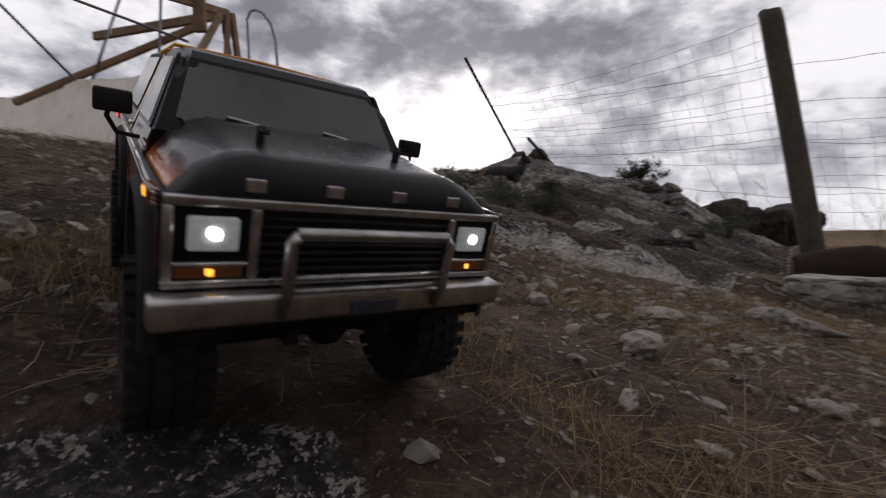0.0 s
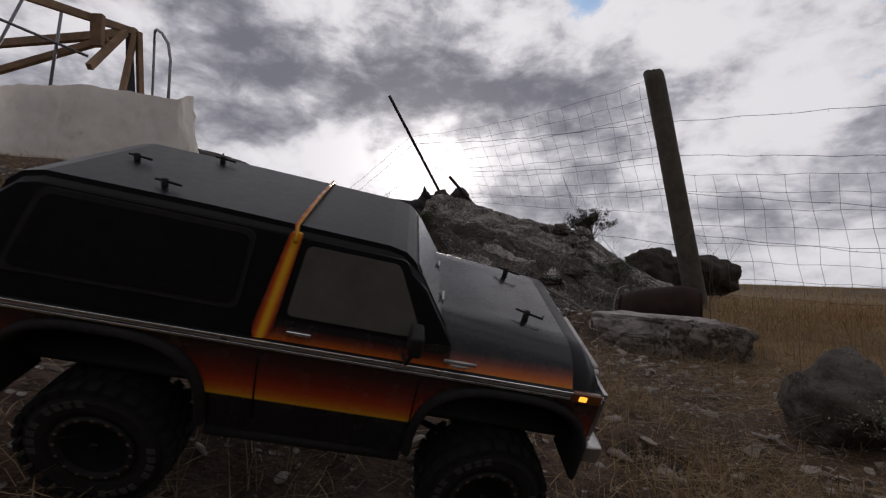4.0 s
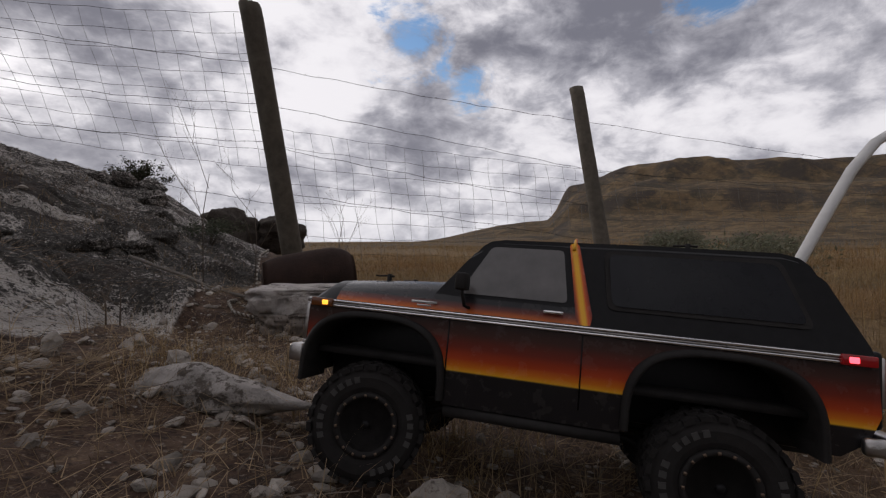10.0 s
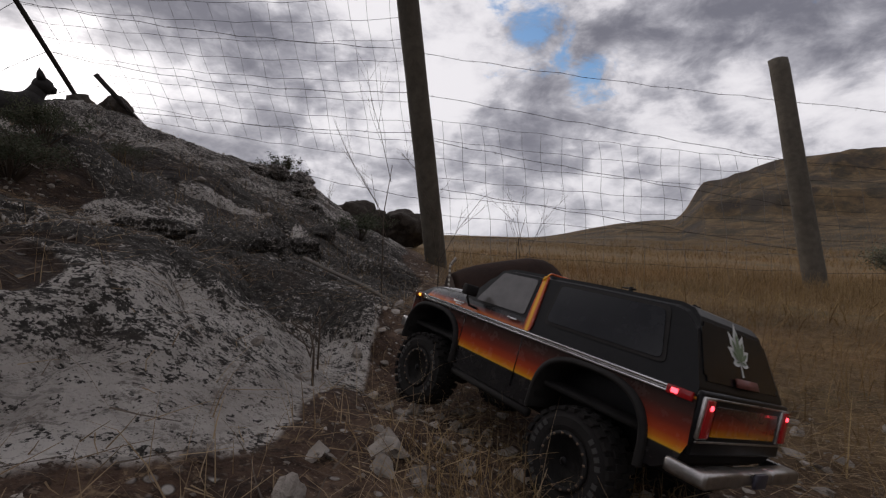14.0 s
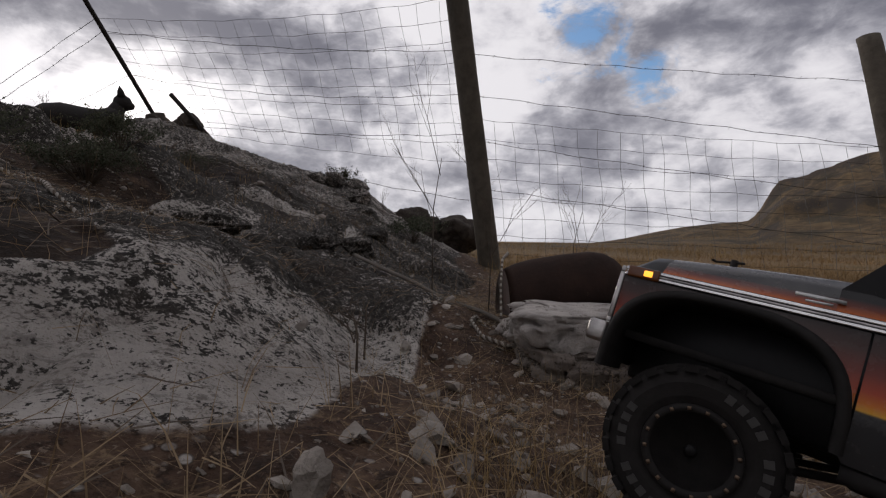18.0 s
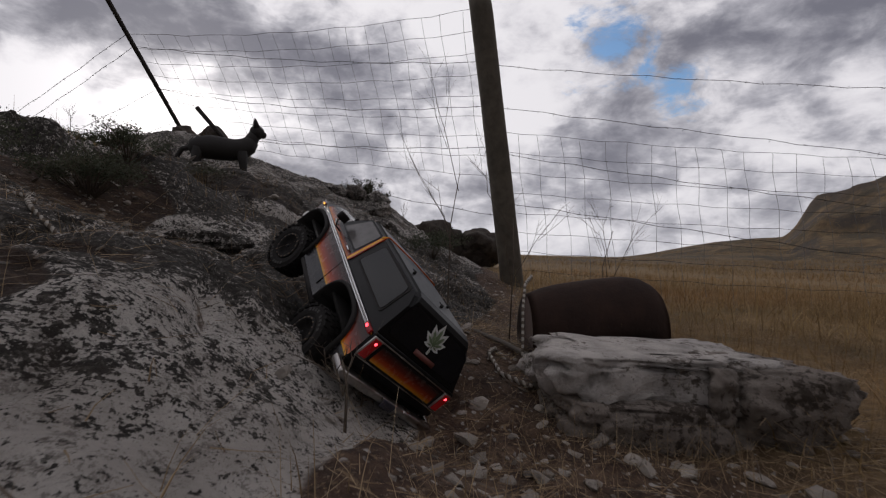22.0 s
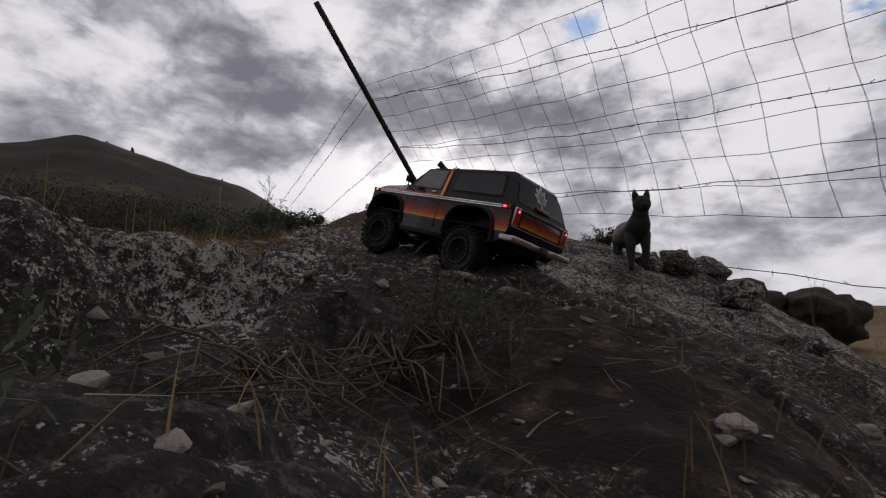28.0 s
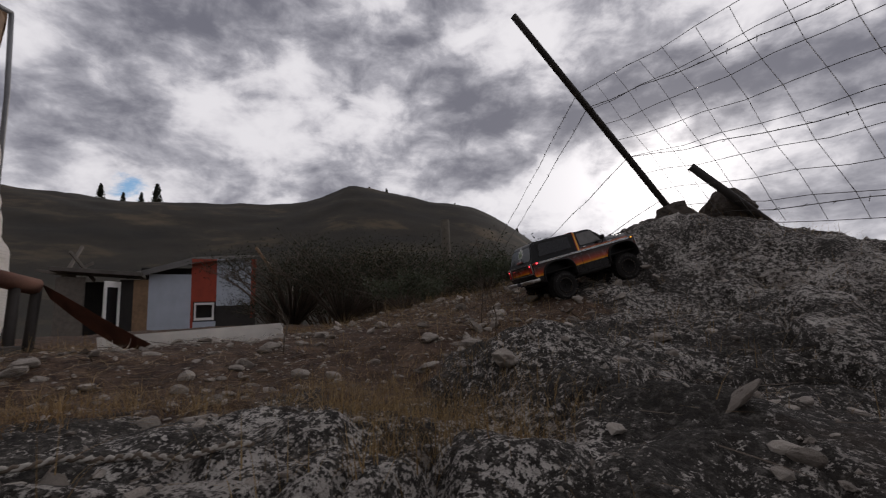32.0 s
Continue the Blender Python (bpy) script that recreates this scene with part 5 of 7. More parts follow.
# ---- rocks ----
def block_mesh(bm, centre, half, seed, rough, square=0.45, tilt=0.0):
    """A quarried-looking block: flat faces, worn corners, broken relief."""
    rs = np.random.RandomState(seed)
    off = Vector(rs.rand(3) * 40)
    vs = bmesh.ops.create_icosphere(bm, subdivisions=5, radius=1.0)["verts"]
    for v in vs:
        p = v.co.normalized()
        q = Vector([math.copysign(abs(c) ** square, c) for c in p])
        q = q / max(1e-6, max(abs(c) for c in q)) * (0.55 + 0.45 * max(abs(c) for c in q))
        w = Vector((q.x * half[0], q.y * half[1], q.z * half[2]))
        n1 = noise.fractal(w * 9 + off, 0.9, 2.1, 4)
        crack = math.exp(-(noise.noise(w * 11 + off * 2) / 0.05) ** 2)
        k = 1 + rough * n1 + 0.30 * rough * noise.fractal(w * 45 + off, 0.8, 2.2, 4) - 0.12 * crack
        v.co = Vector((centre[0] + q.x * half[0] * k, centre[1] + q.y * half[1] * k, centre[2] + q.z * half[2] * (1 + 0.5 * (k - 1)) + tilt * q.x * half[0]))
    return bm


slab = thing("rock_slab", pose(1.69, 1.75, -0.405, 0, 0, -28), "flat-topped pale rock slab broken by a dark fissure", "rock")
bm = bmesh.new()
block_mesh(bm, (-0.03, 0.0, 0.145), (0.225, 0.130, 0.050), 5, 0.20, 0.50, -0.03)
part("upper_slab", bm, M_SLAB, slab, "pale flat upper layer of the rock")
bm = bmesh.new()
block_mesh(bm, (-0.095, -0.020, 0.052), (0.150, 0.130, 0.070), 8, 0.18, 0.45, -0.05)
part("lower_block", bm, M_FACE, slab)
bm = bmesh.new()
block_mesh(bm, (0.150, -0.012, 0.080), (0.150, 0.140, 0.098), 11, 0.34, 0.62, -0.10)
part("rough_end", bm, M_FACE, slab, "rough crumbling end of the rock")
stone("grey_boulder", 1.46, 0.76, -0.395, (0.098, 0.092, 0.108), 12, M_BOULDER, "rounded dark grey boulder in dry grass", 15, 5, 0.13, "boulder")
stone("outcrop", 6.35, 10.1, -0.35, (0.75, 0.6, 0.50), 52, M_CRAG, "dark rock outcrop beyond the fence", 0, 4, 0.25, "rock")
stone("outcrop", 7.55, 9.9, -0.35, (0.95, 0.6, 0.45), 53, M_CRAG, "dark rock outcrop beyond the fence", 25, 4, 0.25, "rock")
stone("edge_stone", 0.945, 1.225, ground_z(0.945, 1.225) - 0.025, (0.19, 0.052, 0.036), 61, M_SLAB, "long pale rock bedded in the dirt", -70, 4, 0.22)
stone("foot_stone", 0.835, 1.41, ground_z(0.835, 1.41) - 0.004, (0.014, 0.012, 0.017), 63, M_STONE, "small upright pale stone", 0)
stone("flat_stone", 0.44, 0.88, ground_z(0.44, 0.88) - 0.01, (0.06, 0.035, 0.022), 64, M_STONE, "flat pale stone in the dirt", -30)
stone("crest_chunk", -0.68, 3.74, ground_z(-0.68, 3.74) - 0.01, (0.09, 0.06, 0.055), 66, M_STONE, "pale angular rock at the edge of the shelf", -30)


# rusty digging bucket with a row of teeth
M_RUST = material("rusted_iron", (0.055, 0.029, 0.021), 0.85, 0.2, bump_scale=70, bump_depth=0.002, vary=0.55, grain=14)


def rusty_bucket(m):
    t = thing("digger_bucket", m, "rusty brown iron digger bucket with a toothed edge", "bucket")
    n, w = 18, 0.175
    prof = []
    for k in range(n + 1):
        a = radians(200 - 205 * k / n)
        prof.append((0.135 * math.cos(a) + 0.03, 0.125 + 0.125 * math.sin(a)))
    bm = bmesh.new()
    rows = []
    for y in (-w, -w * 0.9, -w * 0.75, -w * 0.5, 0, w * 0.5, w * 0.75, w * 0.9, w):
        bulge = 1.0 - (0.16 if y > 0 else 0.08) * abs(y / w) ** 4
        lean = 0.95 + 0.10 * y / w
        rows.append([bm.verts.new((x * bulge, y, z * bulge * lean)) for x, z in prof])
    for a, b in zip(rows, rows[1:]):
        for k in range(n):
            bm.faces.new((a[k], a[k + 1], b[k + 1], b[k]))
    bmesh.ops.solidify(bm, geom=bm.faces[:], thickness=0.009)
    part("shell", bm, M_RUST, t)
    for s in (-1, 1):
        bm = bmesh.new()
        k = 0.84 * 1.05 if s > 0 else 0.92 * 0.85
        vs = [bm.verts.new((x * (0.84 if s > 0 else 0.92), s * w, z * k)) for x, z in prof]
        bm.faces.new(vs)
        bmesh.ops.solidify(bm, geom=bm.faces[:], thickness=0.010)
        part("side_plate", bm, M_RUST, t)
    bm = bmesh.new()
    box(bm, 0.13, 0.16, -w, w, 0.03, 0.055, 0.004)
    part("rim_bar", bm, M_RUST, t)
    for k in range(9):
        bm = bmesh.new()
        y = -w * 0.85 + w * 1.7 * k / 8
        box(bm, -0.012, 0.014, -0.009, 0.009, -0.014, 0.010, 0.002, Matrix.Translation((0.158, y, 0.030)))
        part("tooth", bm, M_RUST, t)
    return t


rusty_bucket(pose(1.85, 2.07, -0.368, 0, 0, -123) @ Matrix.Diagonal((1.0, 1.0, 1.14, 1.0)))


# ---- tarpaulin shelter, junk and shed on the shelf ----
def tarp_material():
    """Thin woven sheet that lets daylight through."""
    m = bpy.data.materials.new("woven_white_tarpaulin")
    m.use_nodes = True
    T = Tree(m.node_tree)
    b = m.node_tree.nodes["Principled BSDF"]
    pos = T.node("ShaderNodeTexCoord").outputs["Object"]
    grime = T.m("ADD", T.m("MULTIPLY", T.noise(pos, 2.3, 6, 0.65), 0.55), T.m("MULTIPLY", T.noise(pos, 13, 6, 0.7), 0.45))
    col = T.ramp(grime, [(0.30, (0.50, 0.44, 0.37)), (0.44, (0.76, 0.71, 0.65)), (0.62, (0.84, 0.81, 0.77))])
    sep = T.node("ShaderNodeSeparateXYZ")
    T.link(pos, sep.inputs[0])
    weave = T.m("MULTIPLY", T.m("SINE", T.m("MULTIPLY", T.m("ADD", sep.outputs["X"], sep.outputs["Y"]), 520)), T.m("SINE", T.m("MULTIPLY", sep.outputs["Z"], 520)))
    col = T.mix(T.m("MULTIPLY", T.step(weave, 0.2, 0.8), 0.22), col, (0.33, 0.30, 0.27))
    T.put(b.inputs["Base Color"], col)
    b.inputs["Roughness"].default_value = 0.75
    tl = T.node("ShaderNodeBsdfTranslucent")
    T.put(tl.inputs["Color"], col)
    mx = T.node("ShaderNodeMixShader")
    mx.inputs[0].default_value = 0.42
    T.link(b.outputs[0], mx.inputs[1])
    T.link(tl.outputs[0], mx.inputs[2])
    T.link(mx.outputs[0], m.node_tree.nodes["Material Output"].inputs["Surface"])
    bp = T.node("ShaderNodeBump")
    bp.inputs["Strength"].default_value, bp.inputs["Distance"].default_value = 0.7, 0.02
    T.put(bp.inputs["Height"], T.noise(pos, 11, 5, 0.6, 0.8))
    T.link(bp.outputs[0], b.inputs["Normal"])
    return m


M_TARP = tarp_material()
M_TIMBER = material("raw_timber", (0.24, 0.15, 0.085), 0.8, bump_scale=30, vary=0.4, grain=12)
M_GREYWOOD = material("grey_timber", (0.15, 0.13, 0.11), 0.85, bump_scale=30, vary=0.4, grain=12)
M_PIPE = material("grey_pipe", (0.20, 0.20, 0.205), 0.45, 0.5, vary=0.25)
M_DARKWALL = material("near_black_wall", (0.022, 0.019, 0.017), 0.85, vary=0.5, grain=6)
M_BLUEWALL = material("pale_blue_sheeting", (0.42, 0.46, 0.52), 0.7, vary=0.14, grain=3)
M_REDWALL = material("faded_red_boards", (0.33, 0.050, 0.025), 0.75, vary=0.25, grain=5)
M_WHITEPAINT = material("white_paint", (0.76, 0.74, 0.71), 0.6, vary=0.15, grain=12)
M_ROOF = material("old_roofing", (0.10, 0.088, 0.078), 0.85, vary=0.4, grain=5)


def cloth_wall(name, foot, zlo, zhi, parent, cols=60, rows=26, label=""):
    """A hanging sheet along a line of (x, y), with folds and a slack hem."""
    pts = [Vector((x, y, 0)) for x, y in foot]
    lens = [0]
    for a, b in zip(pts, pts[1:]):
        lens.append(lens[-1] + (b - a).length)
    bm = bmesh.new()
    grid = []
    for i in range(cols + 1):
        s = lens[-1] * i / cols
        k = max(j for j in range(len(lens) - 1) if lens[j] <= s + 1e-9)
        f = (s - lens[k]) / (lens[k + 1] - lens[k])
        p = pts[k].lerp(pts[k + 1], f)
        d = (pts[k + 1] - pts[k]).normalized()
        nrm = Vector((-d.y, d.x, 0))
        col = []
        top, low = zhi(s), zlo(p.x, p.y)
        for j in range(rows + 1):
            h = j / rows
            z = low + (top - low) * h
            fold = 0.10 * noise.noise(Vector((s * 2.2, 0.3 * z, 1.0))) + 0.055 * noise.noise(Vector((s * 6 + 0.8 * z, z * 1.2, 5)))
            belly = 0.16 * math.sin(math.pi * (1 - h)) * (1 - h) + 0.05 * noise.noise(Vector((s * 1.1, z * 1.6, 9)))
            crease = 0.020 * noise.noise(Vector((s * 15 - 6 * z, z * 9 + 4 * s, 3)))
            fold += 0.075 * (0.4 - abs(noise.noise(Vector((s * 2.6 + 0.5 * z, z * 0.5, 11))))) * (0.4 + 0.6 * (1 - h)) + 0.03 * (0.3 - abs(noise.noise(Vector((s * 7 - 2.0 * z, z * 2.2, 14)))))
            sway = 0.02 * noise.noise(Vector((s * 4, 7, 2)))
            col.append(bm.verts.new((p.x + nrm.x * (fold + belly + crease), p.y + nrm.y * (fold + belly + crease), z + sway * h)))
        grid.append(col)
    for a, b in zip(grid, grid[1:]):
        for j in range(rows):
            bm.faces.new((a[j], b[j], b[j + 1], a[j + 1]))
    return part(name, bm, M_TARP, parent, label)


def beam(parent, a, b, w, h, mat, name="beam"):
    a, b = Vector(a), Vector(b)
    d = b - a
    bm = bmesh.new()
    m = Matrix.Translation(a) @ d.to_track_quat("X", "Z").to_matrix().to_4x4()
    box(bm, 0, d.length, -w / 2, w / 2, -h / 2, h / 2, 0.004, m)
    return part(name, bm, mat, parent, smooth=False)


def shelter():
    t = thing("tarpaulin_shelter", Matrix.Identity(4), "shelter of bare roof timbers hung with a dirty white tarpaulin", "shelter")
    line = [(-2.6, 4.62), (-1.44, 4.22), (-1.38, 4.0), (-1.30, 3.66), (-1.9, 3.62), (-2.6, 3.75), (-3.4, 4.1), (-4.9, 4.9), (-6.0, 5.6)]
    cloth_wall("tarpaulin", line, lambda x, y: ground_z(x, y) - 0.06, lambda s: float(np.interp(s, [0, 1.23, 1.46, 1.81, 2.4, 3.1, 4.0, 5.7], [1.5, 1.5, 1.44, 1.27, 1.32, 1.36, 1.43, 1.55])), t, 190, 44, "dirty white woven tarpaulin sheet")
    # rolled hem on the ground
    bm = bmesh.new()
    hem = []
    for k in range(30):
        f = k / 29
        x, y = -1.20 + 0.10 * math.sin(3.1 * f) - 0.55 * f * f, 4.12 - 0.66 * f
        hem.append((x, y, ground_z(x, y) + 0.04 + 0.015 * math.sin(k * 1.3)))
    tube(bm, hem, [0.060 + 0.022 * math.sin(k * 0.9) + 0.012 * math.sin(k * 2.3) for k in range(30)], 14)
    part("rolled_hem", bm, M_TARP, t)
    c = Vector((-2.15, 4.48, 2.22))
    beam(t, c, (-2.42, 3.30, 1.90), 0.045, 0.065, M_TIMBER)
    beam(t, (-2.15, 4.33, 2.14), (-2.12, 3.86, 1.58), 0.045, 0.055, M_TIMBER, "brace")
    beam(t, (-2.20, 4.03, 2.13), (-2.19, 4.03, 1.84), 0.05, 0.10, M_TIMBER, "hanger")
    beam(t, c, (-3.9, 5.0, 2.25), 0.05, 0.085, M_TIMBER)
    beam(t, (-2.10, 4.45, 2.20), (-1.98, 4.36, 1.45), 0.045, 0.06, M_TIMBER, "corner_stud")
    beam(t, (-2.12, 4.42, 2.16), (-2.06, 4.20, 1.48), 0.045, 0.055, M_TIMBER, "brace")
    bm = bmesh.new()
    vs = [bm.verts.new(p) for p in ((-2.16, 4.46, 2.18), (-2.18, 4.38, 2.16), (-2.06, 4.26, 1.50), (-2.03, 4.36, 1.50))]
    bm.faces.new(vs)
    bmesh.ops.solidify(bm, geom=bm.faces[:], thickness=0.012)
    part("gusset_panel", bm, material("grey_board", (0.07, 0.075, 0.085), 0.7, vary=0.2), t, smooth=False)
    # frame of poles and pipes behind the sheet
    beam(t, (-4.208, 4.35, 1.33), (-2.30, 4.33, 2.06), 0.05, 0.06, M_TIMBER, "rafter")
    for p, q in (((-4.1, 3.75, 2.35), (-3.438, 4.30, 1.40)), ((-3.9, 3.95, 2.35), (-2.444, 4.294, 1.865)), ((-3.1, 4.34, 2.40), (-3.44, 4.30, 1.40)), ((-2.687, 4.267, 2.30), (-2.721, 4.245, 1.45))):
        bm = bmesh.new()
        tube(bm, [p, q], 0.013, 8)
        part("frame_pipe", bm, M_PIPE, t)
    bm = bmesh.new()
    tube(bm, [(-1.95, 4.45, 2.15), (-1.80, 4.19, 2.10), (-1.66, 3.97, 2.00), (-1.57, 3.89, 1.93), (-1.48, 3.83, 1.81), (-1.42, 3.77, 1.64), (-1.39, 3.72, 1.42), (-1.38, 3.70, 1.1)], 0.012, 8)
    part("hoop_pipe", bm, M_PIPE, t, "bent grey pipe hoop")
    bm = bmesh.new()
    tube(bm, [(-1.95, 4.45, 2.15), (-1.94, 4.46, 1.7), (-1.92, 4.44, 0.6)], 0.012, 8)
    part("corner_pipe", bm, M_PIPE, t)
    return t


shelter()


M_SCRAP = material("brown_rust", (0.15, 0.066, 0.042), 0.85, 0.1, bump_scale=70, bump_depth=0.002, vary=0.5, grain=14)


def scrap_frame():
    """A rusty implement: a round bar on legs, a box foot and a long curved blade."""
    g = lambda x, y: ground_z(x, y)
    t = thing("rusty_implement", Matrix.Identity(4), "rusty iron farm implement with a curved blade and box foot", "implement")
    a, b = Vector((-1.105, 4.123, 0.755)), Vector((-1.138, 4.30, 0.715))
    bm = bmesh.new()
    tube(bm, [a, b], 0.030, 14)
    part("roller_bar", bm, M_SCRAP, t)
    for p, q in ((a, (-1.065, 4.088, g(-1.065, 4.088) - 0.02)), (a.lerp(b, 0.62), (-1.042, 4.191, g(-1.042, 4.191) - 0.02)), (b, (-1.095, 4.264, g(-1.095, 4.264) - 0.02))):
        bm = bmesh.new()
        tube(bm, [p, q], 0.018, 6)
        part("leg", bm, M_IRON, t)
    bm = bmesh.new()
    box(bm, -0.05, 0.05, -0.065, 0.065, 0, 0.095, 0.006, pose(-1.0, 4.13, g(-1.0, 4.13) - 0.015, 0, 0, 30))
    part("box_foot", bm, M_IRON, t)
    bm = bmesh.new()
    rows = []
    for k in range(15):
        f = k / 14
        c = Vector((-1.122, 4.321, 0.70)).lerp(Vector((-0.88, 4.76, g(-0.88, 4.76) - 0.01)), f) + Vector((0, 0, -0.04 * math.sin(math.pi * f)))
        w = 0.02 + 0.06 * math.sin(math.pi * min(1, f * 1.05 + 0.08))
        tw = Vector((0.25, -0.55, 0.8 - 0.3 * f)).normalized()
        rows.append([bm.verts.new(c - tw * w), bm.verts.new(c + tw * w)])
    for r0, r1 in zip(rows, rows[1:]):
        bm.faces.new((r0[0], r1[0], r1[1], r0[1]))
    bmesh.ops.solidify(bm, geom=bm.faces[:], thickness=0.008)
    part("curved_blade", bm, M_SCRAP, t, "long curved rusty blade")
    bm = bmesh.new()
    tube(bm, [(-1.02, 4.24, g(-1.02, 4.24) + 0.03), (-0.95, 4.45, g(-0.95, 4.45) + 0.03), (-0.86, 4.66, g(-0.86, 4.66) + 0.012)], 0.008, 6)
    part("rod", bm, M_IRON, t)
    return t


scrap_frame()
bm = bmesh.new()
box(bm, 0, 0.34, -0.035, 0.035, -0.03, 0.03, 0.006, pose(-0.93, 4.03, ground_z(-0.93, 4.03) + 0.035, 0, 3, -54))
tagged(part("rusty_beam", bm, M_RUST, None, smooth=False), "rusty iron beam lying on the ground", "beam")

# white gutter lying on the shelf
bm = bmesh.new()
prof = [(-0.07, 0.055), (-0.075, 0.0), (-0.04, -0.012), (0.045, -0.012), (0.06, 0.02), (0.075, 0.06)]
rows = []
ga, gb = Vector((-1.26, 4.60, ground_z(-1.26, 4.60) + 0.035)), Vector((-0.72, 5.08, ground_z(-0.72, 5.08) + 0.06))
gd = (gb - ga).normalized()
gs = Vector((gd.y, -gd.x, 0)).normalized()
for k in range(5):
    c = ga.lerp(gb, k / 4)
    rows.append([bm.verts.new(c + gs * u + Vector((0, 0, v))) for u, v in prof])
for r0, r1 in zip(rows, rows[1:]):
    for j in range(len(prof) - 1):
        bm.faces.new((r0[j], r1[j], r1[j + 1], r0[j + 1]))
bmesh.ops.solidify(bm, geom=bm.faces[:], thickness=0.004)
tagged(part("gutter", bm, M_WHITEPAINT, None, smooth=False), "length of white metal gutter lying on the ground", "gutter")


def shed():
    t = thing("shed", pose(-12.6, 11.93, ground_z(-12.6, 11.93) - 0.05, 0, 0, 54) @ Matrix.Diagonal((1.0, 1.0, 1.36, 1.0)), "shabby shed with pale blue and red walls and open door", "shed")
    # x runs along the front, y away from the way up
    def wall(x0, x1, z0, z1, mat, y=0.0, name="wall"):
        bm = bmesh.new()
        box(bm, x0, x1, y, y + 0.08, z0, z1, 0.004)
        return part(name, bm, mat, t, smooth=False)
    wall(-0.05, 1.05, 0, 1.62, M_BLUEWALL)
    wall(1.05, 1.75, 1.0, 1.98, M_REDWALL)
    wall(1.05, 1.12, 0, 1.0, M_REDWALL)
    wall(1.75, 2.75, 0.9, 1.98, M_BLUEWALL)
    wall(2.75, 2.9, 0.6, 2.0, M_REDWALL)
    wall(1.12, 1.75, 0, 0.55, M_BLUEWALL)
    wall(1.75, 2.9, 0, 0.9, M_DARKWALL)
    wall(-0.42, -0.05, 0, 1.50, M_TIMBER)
    # near-black wall set back behind the open window frame
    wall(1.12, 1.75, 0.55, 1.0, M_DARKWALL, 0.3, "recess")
    bm = bmesh.new()
    box(bm, 1.15, 1.70, 0.02, 0.05, 0.58, 0.64)
    box(bm, 1.15, 1.70, 0.02, 0.05, 0.93, 0.98)
    box(bm, 1.15, 1.20, 0.02, 0.05, 0.6, 0.95)
    box(bm, 1.64, 1.70, 0.02, 0.05, 0.6, 0.95)
    part("window_frame", bm, M_WHITEPAINT, t, smooth=False)
    bm = bmesh.new()
    vs = [bm.verts.new(p) for p in ((-0.6, -0.25, 1.48), (1.1, -0.25, 1.86), (3.0, -0.25, 2.05), (3.0, 2.2, 2.3), (1.1, 2.2, 2.2), (-0.6, 2.2, 1.8))]
    bm.faces.new((vs[0], vs[1], vs[4], vs[5]))
    bm.faces.new((vs[1], vs[2], vs[3], vs[4]))
    bmesh.ops.solidify(bm, geom=bm.faces[:], thickness=0.07)
    part("roof", bm, M_ROOF, t, "sagging grey roof", smooth=False)
    wall(-0.42, 2.9, 0, 1.9, M_DARKWALL, 2.1, "back_wall")
    beam(t, (2.85, -0.3, 2.25), (3.55, -0.6, 1.45), 0.08, 0.08, M_TIMBER, "leaning_plank")
    # lean-to with a near-black wall behind its doorway
    wall(-2.2, -1.55, 0, 1.55, M_GREYWOOD)
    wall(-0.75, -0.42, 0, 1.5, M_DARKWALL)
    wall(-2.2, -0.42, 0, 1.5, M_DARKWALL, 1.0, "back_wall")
    bm = bmesh.new()
    box(bm, -2.4, -0.3, -0.3, 1.2, 1.55, 1.63, 0.004, pose(0, 0, 0, 0, 3, 0))
    part("lean_to_roof", bm, M_ROOF, t, smooth=False)
    door = new("door")
    door.parent = t
    door.matrix_basis = pose(-0.75, -0.02, 0.05, 0, 0, -120)
    bm = bmesh.new()
    for x0, x1, z0, z1 in ((0, 0.09, 0, 1.4), (0.51, 0.6, 0, 1.4), (0.09, 0.51, 0, 0.12), (0.09, 0.51, 1.28, 1.4)):
        box(bm, x0, x1, 0, 0.04, z0, z1, 0.003)
    part("door_leaf_frame", bm, M_WHITEPAINT, door, smooth=False)
    bm = bmesh.new()
    box(bm, 0.09, 0.51, 0.015, 0.022, 0.12, 1.28)
    part("door_pane", bm, M_GLASS, door, smooth=False)
    for k, (x, y, z, a) in enumerate(((-2.3, 0.5, 1.66, 8), (-1.9, 0.7, 1.72, -25), (-1.7, 0.4, 1.80, 40), (-2.0, 0.9, 1.95, -50))):
        bm = bmesh.new()
        box(bm, -0.45, 0.45, -0.04, 0.04, -0.03, 0.03, 0.003, pose(x, y, z, 0, a, 20 * k))
        part("loose_timber", bm, M_GREYWOOD, t, smooth=False)
    return t


shed()
bm = bmesh.new()
tube(bm, [(-1.95, 9.8, -0.4), (-1.98, 9.8, 1.0), (-2.0, 9.82, 1.95)], [0.075, 0.072, 0.068], 10)
tagged(part("wooden_post", bm, M_POST, None), "old grey wooden post standing among bushes", "post")

# bent white plastic pipe with cords
pvc = thing("white_pipe", pose(-0.07, 0.10, -0.07) @ Matrix.Diagonal((1.0, 1.0, 0.86, 1.0)), "bent white plastic pipe leaning in the grass with cords tied on", "pipe")
bm = bmesh.new()
tube(bm, [(2.16, 0.53, -0.50), (2.32, 0.39, -0.22), (2.48, 0.27, 0.06), (2.60, 0.18, 0.26), (2.68, 0.11, 0.37), (2.78, 0.04, 0.43), (2.90, -0.05, 0.44)], 0.017, 12)
part("pipe", bm, material("white_plastic", (0.55, 0.54, 0.52), 0.45, vary=0.12, grain=20), pvc)
bm = bmesh.new()
